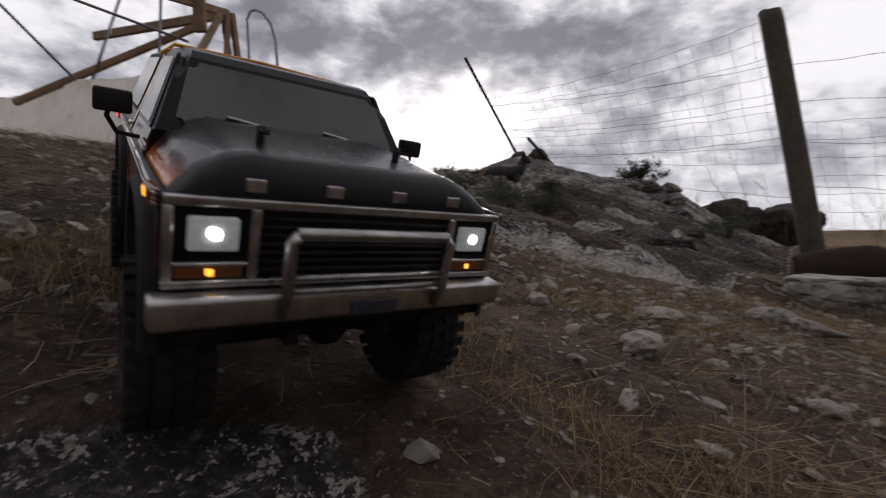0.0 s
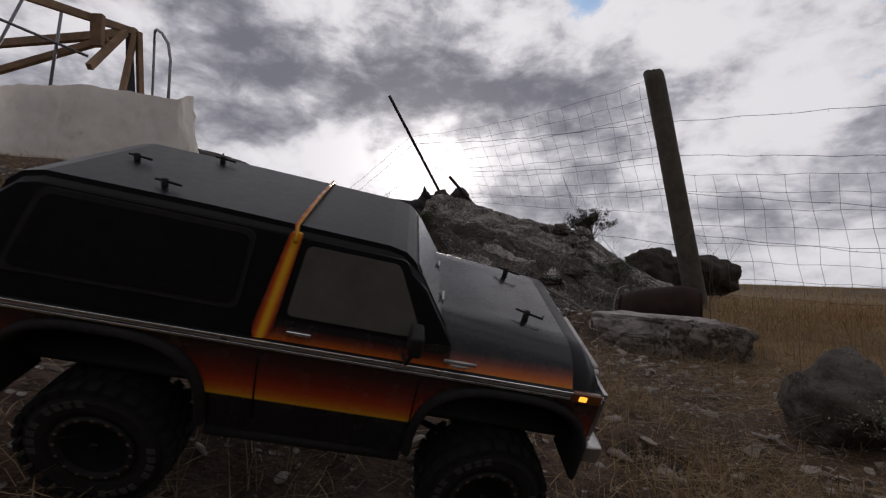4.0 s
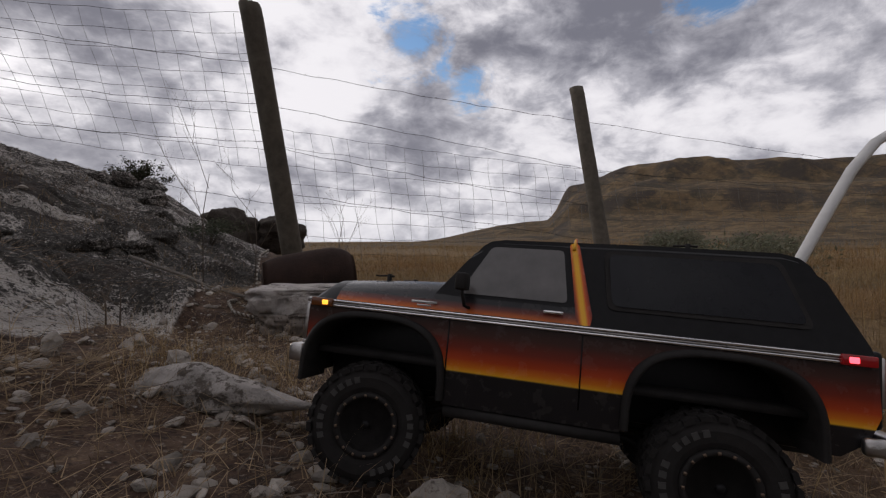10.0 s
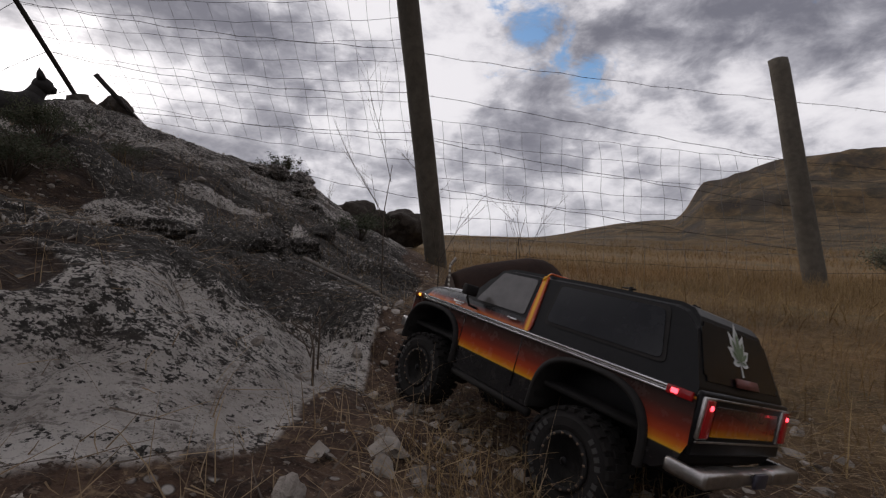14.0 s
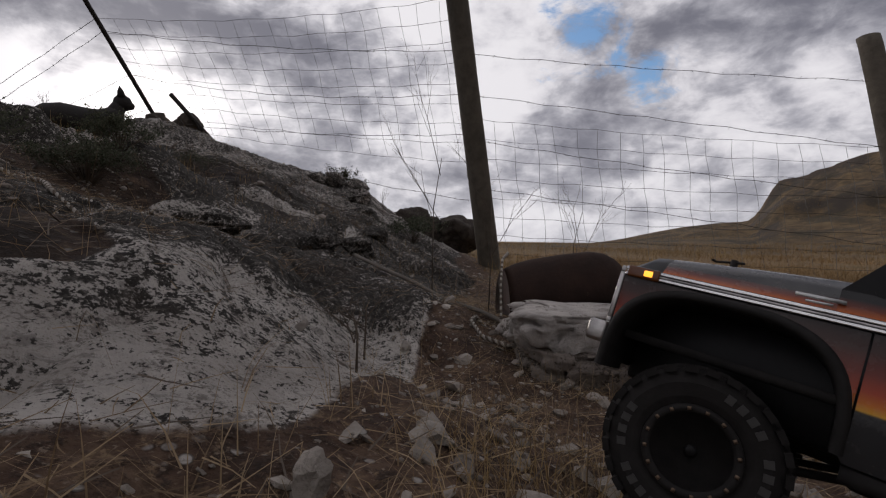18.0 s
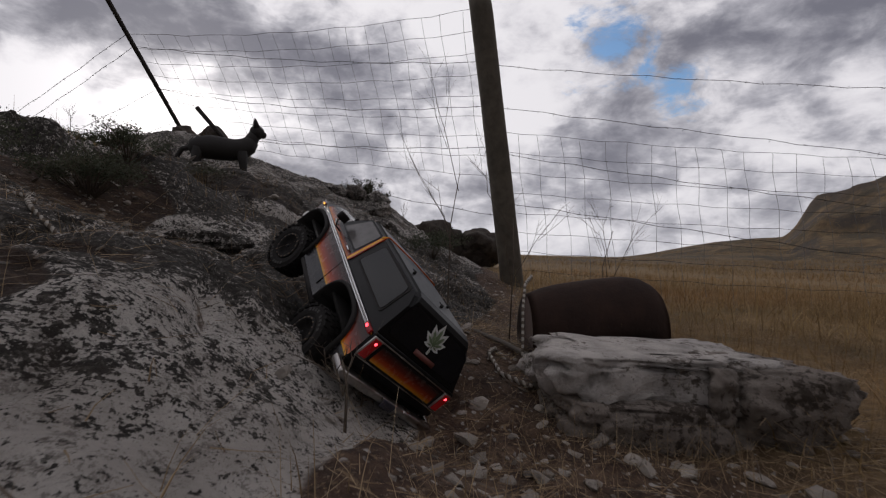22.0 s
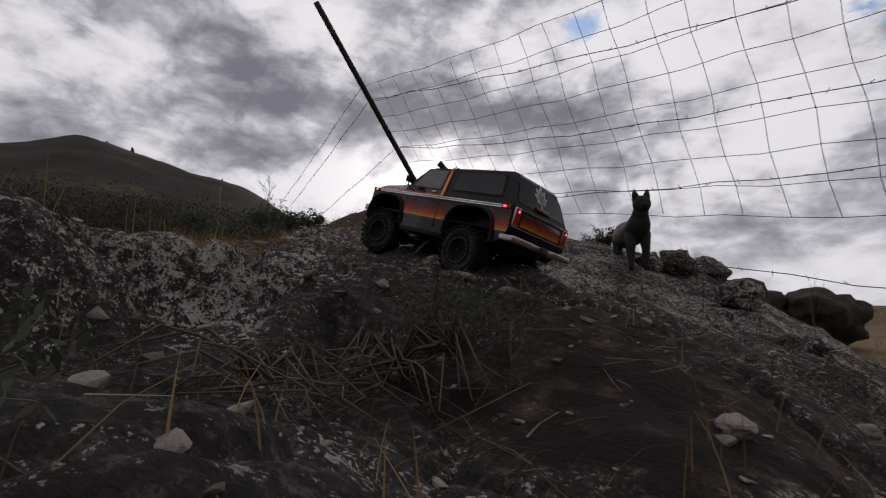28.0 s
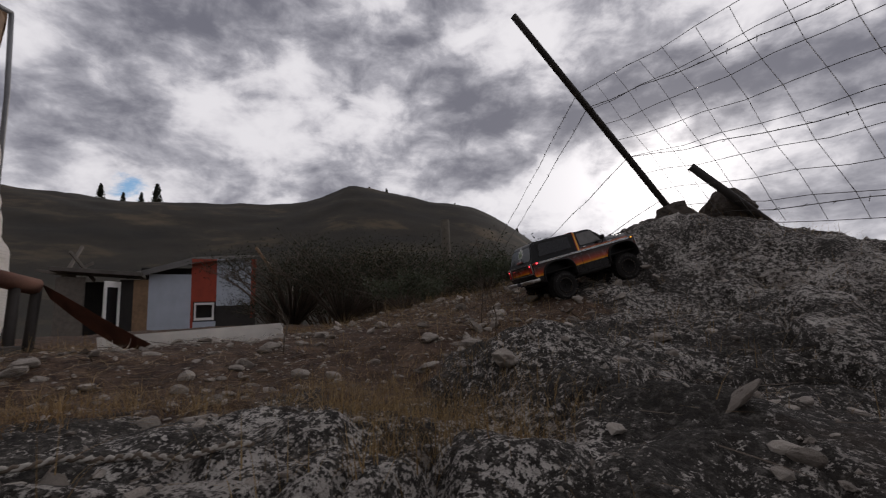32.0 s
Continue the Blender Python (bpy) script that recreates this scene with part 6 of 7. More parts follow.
for k in range(3):
    x, y = 2.82 + 0.03 * k, -0.02 - 0.02 * k
    tube(bm, [(x, y, 0.45), (x + 0.01, y, 0.2), (x - 0.01 + 0.02 * k, y + 0.01, -0.1 - 0.08 * k), (x, y + 0.01, -0.30)], 0.006, 6)
tube(bm, [(2.86, -0.02, 0.43), (2.83, 0.0, 0.47), (2.80, 0.04, 0.44)], 0.014, 6)
part("cord", bm, M_GREYWOOD, pvc)
bm = bmesh.new()
tube(bm, [(2.86, -0.03, 0.44), (4.0, -1.2, 0.46)], 0.006, 6)
part("tie_wire", bm, M_BARB, pvc)


# ---- cat ----
M_FUR = material("dark_fur", (0.018, 0.015, 0.013), 0.8, bump_scale=160, bump_depth=0.003, vary=0.5, grain=70)


def cat_thing():
    t = thing("cat", pose(0, 0, 0), "dark short-haired cat with upright ears and a hanging tail", "cat")
    bm = bmesh.new()
    pts = [(-0.185, 0, 0.185), (-0.165, 0, 0.195), (-0.13, 0, 0.208), (-0.07, 0, 0.218), (0.0, 0, 0.214), (0.06, 0, 0.214), (0.11, 0, 0.225), (0.145, 0, 0.25), (0.17, 0, 0.285)]
    tube(bm, pts, [0.022, 0.052, 0.068, 0.075, 0.073, 0.070, 0.066, 0.058, 0.042], 16)
    body = part("body", bm, M_FUR, t)
    bm = bmesh.new()
    bmesh.ops.create_uvsphere(bm, u_segments=14, v_segments=10, radius=0.046, matrix=Matrix.Translation((0.195, 0, 0.340)))
    bmesh.ops.create_uvsphere(bm, u_segments=10, v_segments=8, radius=0.022, matrix=Matrix.Translation((0.231, 0, 0.328)))
    tube(bm, [(0.145, 0, 0.25), (0.185, 0, 0.33)], [0.046, 0.036], 12)
    head = part("head", bm, M_FUR, t)
    for s in (1, -1):
        bm = bmesh.new()
        tube(bm, [(0.190, s * 0.024, 0.365), (0.184, s * 0.031, 0.398), (0.180, s * 0.034, 0.425)], [0.022, 0.015, 0.001], 8)
        part("ear", bm, M_FUR, head)
        for x, lean in ((0.11, 0.012), (-0.13, -0.02)):
            bm = bmesh.new()
            tube(bm, [(x, s * 0.035, 0.20), (x + lean, s * 0.038, 0.11), (x + lean * 0.5, s * 0.038, 0.03), (x + lean * 0.5 + 0.012, s * 0.038, 0.006)], [0.036, 0.022, 0.015, 0.016], 8)
            part("leg", bm, M_FUR, t)
    bm = bmesh.new()
    tube(bm, [(-0.17, 0, 0.205), (-0.22, 0, 0.19), (-0.255, 0.01, 0.13), (-0.275, 0.015, 0.06), (-0.30, 0.02, 0.03)], [0.018, 0.015, 0.013, 0.012, 0.006], 8)
    part("tail", bm, M_FUR, t)
    return t


CAT = cat_thing()


def cat_row(t, x, y, heading, pitch=0.0, sink=0.030):
    return (t, pose(x, y, ground_z(x, y) - sink, 0, -pitch, heading))


CAT_ROWS = [cat_row(0.0, 0.56, 4.26, 0.0, 0, 0.05), cat_row(20.3, 0.56, 4.26, 0.0, 0, 0.05), cat_row(21.0, 0.74, 4.25, -4.0), cat_row(21.5, 0.97, 4.28, -8.0), cat_row(22.0, 1.17, 4.34, -10.0), cat_row(22.5, 1.47, 4.42, -4.0), cat_row(23.0, 1.66, 4.50, 15.0, 0, 0.0), cat_row(24.0, 1.92, 4.60, 5.0, 0, 0.0), cat_row(24.7, 1.96, 4.68, 0.0, 0, 0.0), cat_row(26.0, 2.15, 5.35, 240.0 - 180.0), cat_row(26.3, 2.20, 5.42, 0.0), cat_row(26.5, 2.22, 5.45, -60.0), cat_row(28.0, 2.18, 5.42, -100.0), cat_row(29.0, 2.00, 5.42, -130.0), cat_row(32.0, 2.00, 5.42, -130.0)]


# ---- stones, straw and plants ----
def spread(n, x0, x1, y0, y1, keep):
    x, y = RNG.uniform(x0, x1, n), RNG.uniform(y0, y1, n)
    k = RNG.rand(n) < keep(x, y)
    return x[k], y[k]


def pebble_field(name, n, x0, x1, y0, y1, keep, lo, hi, mat, label, seed, cuts=1):
    """Many small angular stones as one mesh."""
    rs = np.random.RandomState(seed)
    x, y = spread(n, x0, x1, y0, y1, keep)
    m = len(x)
    bm = bmesh.new()
    bmesh.ops.create_icosphere(bm, subdivisions=cuts, radius=1.0)
    v = np.array([p.co[:] for p in bm.verts])
    f = np.array([[q.index for q in p.verts] for p in bm.faces])
    bm.free()
    size = lo * (hi / lo) ** (rs.rand(m) ** 2.2)
    jit = 1 + (0.36 if cuts == 1 else 0.07) * rs.normal(size=(m, len(v), 1)).clip(-1.3, 1.5)
    if cuts > 1:
        # broken faces
        for _ in range(7):
            nrm = rs.normal(size=(m, 1, 3))
            nrm /= np.linalg.norm(nrm, axis=2, keepdims=True)
            c = (v[None] * nrm).sum(2, keepdims=True)
            jit = np.where(c > 0.3, np.minimum(jit, (0.58 + 0.3 * rs.rand(m, 1, 1)) / np.maximum(c, 0.3)), jit)
    sc = np.stack([1 + 0.5 * rs.rand(m), 0.7 + 0.4 * rs.rand(m), 0.35 + 0.45 * rs.rand(m)], -1)
    p = v[None] * jit * sc[:, None]
    a = rs.rand(m) * 6.28
    c, s = np.cos(a)[:, None], np.sin(a)[:, None]
    tl = rs.normal(size=(m, 1)) * 0.35
    px, py, pz = p[..., 0] * c - p[..., 1] * s, p[..., 0] * s + p[..., 1] * c, p[..., 2]
    pz = pz + px * tl
    co = np.stack([x[:, None] + px * size[:, None], y[:, None] + py * size[:, None], land(x, y)[:, None] + (pz + 0.12) * size[:, None]], -1).reshape(-1, 3)
    tris = (f[None] + (np.arange(m) * len(v))[:, None, None]).reshape(-1, 3)
    ob = raw_mesh(name, co, tris, mat, "stuff", label, "stones")
    ob.data.polygons.foreach_set("use_smooth", np.zeros(len(ob.data.polygons), bool))
    return ob


pebble_field("gravel", 26000, -1.6, 2.2, -0.9, 3.2, lambda x, y: (1 - 0.85 * rock_mask(x, y)) * (1 - 0.7 * humus(x, y)) * (0.25 + 0.75 * ss(0.42, 0.62, 0.5 + fbm(x, y, 1.4, 81))) * ss(1.9, 1.0, x - 0.2 * y) * 0.7, 0.0022, 0.015, M_STONE, "pale limestone gravel in brown dirt", 5)
pebble_field("rubble", 2300, -1.8, 1.6, -0.9, 3.4, lambda x, y: (1 - 0.8 * rock_mask(x, y)) * ss(0.40, 0.65, 0.5 + fbm(x, y, 1.1, 83)) * ss(1.5, 0.8, x - 0.25 * y), 0.007, 0.023, M_STONE, "loose pale limestone lumps", 6, 2)
pebble_field("shelf_rubble", 9000, -2.6, 3.2, 3.0, 7.6, lambda x, y: (0.35 + 0.4 * ss(0.45, 0.6, 0.5 + fbm(x, y, 1.2, 87))) * (1 - 0.6 * humus(x, y)) * ss(0.9, 0.2, 0.8 * (x - 2.6) - 0.6 * (y - 3.6)), 0.003, 0.013, M_STONE, "stone chips over the rock shelf", 7)
pebble_field("path_rubble", 520, 0.25, 1.05, 0.75, 1.55, lambda x, y: (1 - 0.8 * rock_mask(x, y)) * ss(0.35, 0.6, 0.5 + fbm(x, y, 2.0, 85)), 0.005, 0.017, M_STONE, "loose pale limestone lumps beside the path", 8, 2)
pebble_field("shelf_stones", 2600, -1.3, 1.3, 3.7, 5.8, lambda x, y: (1 - 0.7 * rock_mask(x, y)) * (0.2 + 0.8 * ss(0.45, 0.62, 0.5 + fbm(x, y, 1.7, 89))), 0.006, 0.030, M_STONE, "loose grey stones on the rock shelf", 9, 2)

# single stones that stand out
k = 0
for gx, gy, sx, sy, sz in ((0.3, 0.62, 0.04, 0.03, 0.02), (0.18, 0.8, 0.03, 0.022, 0.016), (0.52, 0.55, 0.026, 0.02, 0.014), (0.6, 0.95, 0.022, 0.018, 0.014), (0.66, 1.22, 0.02, 0.016, 0.013), (0.74, 1.36, 0.026, 0.018, 0.012),
                           (0.98, 1.35, 0.028, 0.022, 0.018), (0.94, 0.8, 0.03, 0.024, 0.018), (1.02, 0.62, 0.024, 0.02, 0.014), (0.1, 1.15, 0.028, 0.02, 0.014), (-0.15, 1.4, 0.035, 0.025, 0.02), (-0.4, 1.2, 0.03, 0.022, 0.015),
                           (-0.35, 2, 0.045, 0.035, 0.03), (-0.8, 2.3, 0.06, 0.04, 0.035), (-0.5, 2.7, 0.05, 0.035, 0.025), (-0.2, 2.9, 0.055, 0.03, 0.025), (-1, 1.7, 0.045, 0.035, 0.025), (0.05, 1.9, 0.035, 0.025, 0.018), (0.18, 2.45, 0.04, 0.03, 0.018),
                           (0.22, 3.1, 0.05, 0.035, 0.02),
                           (1.3, 3.45, 0.025, 0.018, 0.013), (1.35, 3.72, 0.014, 0.011, 0.008), (1.55, 3.3, 0.03, 0.025, 0.015), (1.7, 3.7, 0.025, 0.02, 0.015), (0.1, 4.3, 0.025, 0.015, 0.013), (-0.2, 4.5, 0.03, 0.018, 0.015),
                           (0.25, 4.7, 0.04, 0.03, 0.02), (0.6, 4.35, 0.045, 0.03, 0.02), (0.9, 4.8, 0.03, 0.02, 0.015), (-0.05, 4.9, 0.025, 0.02, 0.015), (-0.3, 0.15, 0.025, 0.02, 0.015), (-0.55, 0.5, 0.035, 0.025, 0.025), (0.05, -0.35, 0.03, 0.02, 0.015)):
    k += 1
    stone("loose_stone", gx, gy, ground_z(gx, gy) - 0.25 * sz, (sx, sy, sz), 200 + k, M_STONE, "loose pale limestone rock lying in the dirt", 37 * k, 3, 0.2, "stone", "loose stones on the slope")

# broken rock ledges of the mound
k = 0
for gx, gy, sx, sy, sz, tn in ((0.93, 2.42, 0.12, 0.06, 0.03, 35), (1.08, 2.55, 0.11, 0.06, 0.035, 50), (1.35, 2.75, 0.14, 0.07, 0.05, 55), (1.62, 3.05, 0.15, 0.08, 0.05, 55),
                               (1.9, 3.45, 0.16, 0.09, 0.06, 55), (2.2, 4.0, 0.18, 0.10, 0.07, 55), (2.45, 4.7, 0.20, 0.12, 0.08, 60), (2.7, 5.3, 0.2, 0.13, 0.09, 60), (2.6, 5.7, 0.15, 0.12, 0.10, 20), (2.95, 5.9, 0.2, 0.12, 0.11, 40), (2.35, 5.6, 0.12, 0.1, 0.07, 10)):
    k += 1
    ob = stone("ledge_rock", gx, gy, ground_z(gx, gy) - 0.75 * sz, (sx, sy, sz), 300 + k, M_GROUND, "broken ledge of lichened bedrock", tn, 4, 0.28, "rock", "ledges of the mound")
    at = ob.data.attributes.new("rock", "FLOAT", "POINT")
    at.data.foreach_set("value", np.ones(len(ob.data.vertices)))

# straw litter lying on the soil
def litter(name, n, x0, x1, y0, y1, keep, ln, wd, lift, mat, label):
    x, y = spread(n, x0, x1, y0, y1, keep)
    base = np.stack([x, y, land(x, y) + 0.001 + lift * RNG.rand(len(x)) ** 2], -1)
    a = RNG.uniform(0, 6.28, len(x))
    L = ln * (0.35 + 0.9 * RNG.rand(len(x)))
    tilt = RNG.normal(0.12, 0.16, len(x))
    rows = []
    d = np.stack([np.cos(a), np.sin(a), tilt], -1)
    sd = np.stack([-np.sin(a), np.cos(a), 0 * a], -1)
    bow = RNG.normal(0, 0.12, len(x))
    for k in (0.0, 0.5, 1.0):
        p = base + d * (L * k)[:, None] + sd * (bow * L * k * k)[:, None]
        p[:, 2] = np.maximum(p[:, 2], land(p[:, 0], p[:, 1]) + 0.0015)
        w = wd * (1 - 0.6 * k)
        rows += [p - sd * w - np.array([0, 0, w * 0.5]), p + sd * w + np.array([0, 0, w * 0.5])]
    co = np.stack(rows, 1).reshape(-1, 3)
    f = np.array([(0, 1, 3, 2), (2, 3, 5, 4)])
    tris = (f[None] + (np.arange(len(x)) * 6)[:, None, None]).reshape(-1, 4)
    return raw_mesh(name, co, tris, mat, "stuff", label, "straw")


soil = lambda x, y: 1 - 0.9 * rock_mask(x, y)
litter("straw_litter", 230000, -1.6, 3.4, -0.8, 3.4, lambda x, y: soil(x, y) * (1 - 0.85 * humus(x, y)) * (1 - 0.75 * ss(2.3, 2.8, y)) * (0.22 + 0.78 * ss(0.40, 0.60, 0.5 + fbm(x, y, 1.6, 91, 4))) * (0.35 + 0.65 * ss(0.2, 1.0, x - 0.2 * y + 0.5)), 0.048, 0.00055, 0.010, M_STRAW, "dry straw strewn over brown soil")
litter("shelf_straw", 40000, -2.4, 2.6, 3.2, 7.0, lambda x, y: (0.10 + 0.9 * ss(0.45, 0.62, 0.5 + fbm(x, y, 1.5, 95, 4))) * (1 - 0.85 * rock_mask(x, y)) * (1 - 0.8 * ss(4.0, 3.5, y)), 0.05, 0.0006, 0.012, M_STRAW, "dry straw over the rock shelf")

litter("fallen_twigs", 7000, -1.3, 2.2, -0.5, 3.2, lambda x, y: soil(x, y) * (0.2 + 0.8 * ss(0.42, 0.6, 0.5 + fbm(x, y, 1.9, 97, 4))), 0.07, 0.0009, 0.014, M_TWIG, "thin dead twigs strewn over the dirt")
litter("shelf_twigs", 3000, -1.4, 1.6, 3.5, 6.0, soil, 0.08, 0.0011, 0.016, M_TWIG, "thin dead twigs strewn over the rock shelf")


def grass(name, n, x0, x1, y0, y1, keep, h, w, mat, label, lean=0.35, seg=3, hv=0.5):
    x, y = spread(n, x0, x1, y0, y1, keep)
    base = np.stack([x, y, land(x, y) - 0.004], -1)
    m = len(x)
    co, q = blades(base, h * (1 - hv + 2 * hv * RNG.rand(m)), w * (0.6 + 0.8 * RNG.rand(m)), np.abs(RNG.normal(0, lean, m)), RNG.uniform(0, 6.28, m), seg)
    return raw_mesh(name, co, q, mat, "stuff", label, "grass")


clump = lambda x, y, s, seed: ss(0.44, 0.62, 0.5 + fbm(x, y, s, seed, 4))
open_side = lambda x, y: ss(-0.05, -0.55, climb(x, y))
grass("dry_grass", 330000, 1.2, 9.0, -4.0, 7.0, lambda x, y: open_side(x, y) * ss(1.15, 1.9, x - 0.15 * y) * (0.35 + 0.65 * clump(x, y, 0.9, 101)) * ss(9, 3.5, np.hypot(x, y)), 0.10, 0.0019, M_FIELD, "tall dry golden grass of the field", 0.95, 3, 0.75)
grass("meadow", 330000, 3, 34, -22, 30, lambda x, y: open_side(x, y) * (0.12 + 0.88 * clump(x, y, 0.30, 103)) * ss(34, 8, np.hypot(x, y)), 0.115, 0.0058, M_FIELD, "wide meadow of dry golden grass", 1.0, 3, 0.7)
grass("meadow_far", 80000, 12, 70, -45, 60, lambda x, y: ss(-0.05, -0.55, climb(x, y)) * (0.1 + 0.9 * clump(x, y, 0.12, 109)), 0.20, 0.014, M_FIELD, "far meadow of dry golden grass", 0.5, 1, 0.7)
grass("path_grass", 42000, -1.2, 1.9, -0.6, 2.6, lambda x, y: soil(x, y) * clump(x, y, 2.1, 105) * (0.12 + 0.88 * ss(0.3, 1.1, x - 0.15 * y + 0.2)) * 0.55, 0.055, 0.0012, M_STRAW, "short dry grass tufts beside the path", 0.8)
grass("shelf_grass", 22000, -2.5, 2.4, 2.7, 7.5, lambda x, y: clump(x, y, 1.9, 107) * (1 - 0.6 * rock_mask(x, y)), 0.06, 0.0014, M_FIELD, "dry yellow grass tufts on the rock shelf", 0.7)


def ledge_top(x, y):
    e, u, m = ledge(x, y)
    return m * ss(0.03, 0.10, e) * ss(0.75, 0.30, e) * clump(x, y, 2.6, 111)


grass("slope_tufts", 30000, -0.7, 1.2, 0.12, 1.5, lambda x, y: soil(x, y) * ss(0.56, 0.66, 0.5 + fbm(x, y, 4.2, 113, 4)) * (np.hypot(x - 0.68, y - 0.6) > 0.24) * (np.hypot(x - 0.74, y - 1.13) > 0.22), 0.045, 0.0010, M_FIELD, "small yellow-green grass tufts in the dirt", 0.8, 3, 0.7)
grass("ledge_grass", 60000, -0.6, 1.1, 2.9, 4.6, ledge_top, 0.040, 0.0011, M_FIELD, "short golden grass tufts along the ledge", 0.7, 3, 0.7)
grass("bent_stalks", 1500, -0.9, 2.2, 0.25, 2.3, lambda x, y: soil(x, y) * (0.15 + 0.85 * ss(0.0, 1.2, x)) * (np.hypot(x - 0.68, y - 0.6) > 0.28) * (np.hypot(x - 0.74, y - 1.13) > 0.25), 0.12, 0.0008, M_STRAW, "single long dry grass stalks", 0.9, 4, 0.6)


def leafy_bush(name, x, y, h, r, n_stem, n_leaf, leaf, mat, label, seed, z=None, blooms=0, category="bush"):
    """Branching stems with many small leaves in clumps."""
    rs = np.random.RandomState(seed)
    t = thing(name, pose(x, y, ground_z(x, y) if z is None else z), label, category)
    bm = bmesh.new()
    tips = []
    for i in range(n_stem):
        a, out = rs.rand() * 6.28, r * (0.25 + 0.75 * rs.rand())
        top = Vector((math.cos(a) * out, math.sin(a) * out, h * (0.55 + 0.45 * rs.rand()) * (1 - 0.35 * (out / r) ** 2)))
        mid = top * 0.5 + Vector((rs.normal() * 0.08 * r, rs.normal() * 0.08 * r, 0.12 * h))
        tube(bm, [(0, 0, -0.02), mid, top], [0.012 * h + 0.001, 0.007 * h, 0.002 * h], 5)
        for k in range(4):
            f = 0.45 + 0.55 * rs.rand()
            p = mid.lerp(top, (f - 0.45) / 0.55)
            q = p + Vector((rs.normal(), rs.normal(), 0.6 + 0.5 * rs.rand())) * 0.16 * r
            tube(bm, [p, q], [0.004 * h, 0.0012 * h], 4)
            tips += [p, q]
        tips.append(top)
    part("stem_tangle", bm, M_TWIG, t)
    tips = np.array([p[:] for p in tips])
    c = tips[rs.randint(len(tips), size=n_leaf)] + rs.normal(size=(n_leaf, 3)) * 0.07 * r * np.array([1, 1, 0.8])
    ax = rs.normal(size=(n_leaf, 3))
    ax /= np.linalg.norm(ax, axis=1, keepdims=True)
    sd = np.cross(ax, rs.normal(size=(n_leaf, 3)))
    sd /= np.linalg.norm(sd, axis=1, keepdims=True)
    L = leaf * (0.6 + 0.8 * rs.rand(n_leaf, 1))
    co = np.stack([c - ax * L, c + sd * L * 0.33, c + ax * L, c - sd * L * 0.33], 1).reshape(-1, 3)
    co[:, 2] = np.maximum(co[:, 2], 0.0)
    q = np.arange(n_leaf * 4).reshape(-1, 4)
    lv = raw_mesh("leaves", co, q, mat)
    lv.parent = t
    if blooms:
        b = tips[rs.randint(len(tips), size=blooms)] + rs.normal(size=(blooms, 3)) * 0.05 * r + np.array([0, 0, 0.02 * h])
        o = np.array([[1, 0, 0], [0, 1, 0], [-1, 0, 0], [0, -1, 0], [0, 0, 1], [0, 0, -1]]) * leaf * 0.55
        f = np.array([(0, 1, 4), (1, 2, 4), (2, 3, 4), (3, 0, 4), (1, 0, 5), (2, 1, 5), (3, 2, 5), (0, 3, 5)])
        co = (b[:, None] + o[None]).reshape(-1, 3)
        bl = raw_mesh("seed_heads", co, (f[None] + (np.arange(blooms) * 6)[:, None, None]).reshape(-1, 3), M_BLOOM)
        bl.parent = t
    return t


leafy_bush("flowering_weed", 1.47, 0.60, 0.13, 0.12, 60, 5200, 0.0038, M_WEED, "low grey-green weed with pale seed heads", 1, blooms=150)
leafy_bush("flowering_weed", 1.58, 0.50, 0.11, 0.10, 44, 3400, 0.0038, M_WEED, "low grey-green weed with pale seed heads", 2, blooms=80)
leafy_bush("field_weed", 5.9, 1.15, 0.42, 0.40, 90, 5200, 0.012, M_WEED, "tall grey-green weed in the dry field", 71)
leafy_bush("field_weed", 6.6, 0.35, 0.36, 0.50, 90, 5200, 0.012, M_WEED, "tall grey-green weed in the dry field", 72)
leafy_bush("field_weed", 4.2, 0.55, 0.28, 0.45, 46, 2600, 0.014, M_WEED, "low grey-green weed in the dry field", 73)
leafy_bush("sagebrush", 0.35, 2.68, 0.12, 0.20, 40, 5200, 0.005, M_SAGE, "grey-green sagebrush on the rock slope", 3)
leafy_bush("sagebrush", 0.10, 2.92, 0.11, 0.18, 34, 3600, 0.005, M_SAGE, "grey-green sagebrush on the rock slope", 4)
leafy_bush("sagebrush", 0.74, 3.08, 0.12, 0.13, 34, 4200, 0.0045, M_SAGE, "grey-green sagebrush beside the way up", 5)
leafy_bush("sagebrush", 2.55, 4.05, 0.20, 0.28, 22, 2200, 0.009, M_SAGE, "grey-green sagebrush at the foot of the mound", 6)
leafy_bush("sagebrush", 0.66, 2.86, 0.13, 0.15, 44, 5200, 0.0045, M_SAGE, "grey-green sagebrush beside the way up", 15)
leafy_bush("sagebrush", 1.02, 3.62, 0.11, 0.12, 44, 1000, 0.0045, M_SAGE, "half-dead sagebrush with bare twigs", 8)
leafy_bush("skyline_bush", 12.26, 28.5, 2.6, 1.5, 34, 3200, 0.075, M_SCRUB, "round dark bush beyond the fence", 10, 2.3)
for i, (x, y, h, r) in enumerate(((-1.4, 7.6, 0.8, 0.9), (-2.6, 8.0, 1.1, 1.1), (-3.6, 8.2, 1.2, 1.2), (-3.0, 9.4, 1.7, 1.3), (-4.5, 8.9, 1.0, 0.9), (-0.6, 8.6, 1.0, 1.0), (-1.7, 9.2, 1.3, 1.1), (-4.4, 10.2, 1.9, 1.4))):
    leafy_bush("scrub_bush", x, y, h, r, 60, 11000, 0.013, M_SCRUB, "dark scrubby bush with bare twigs", 30 + i)
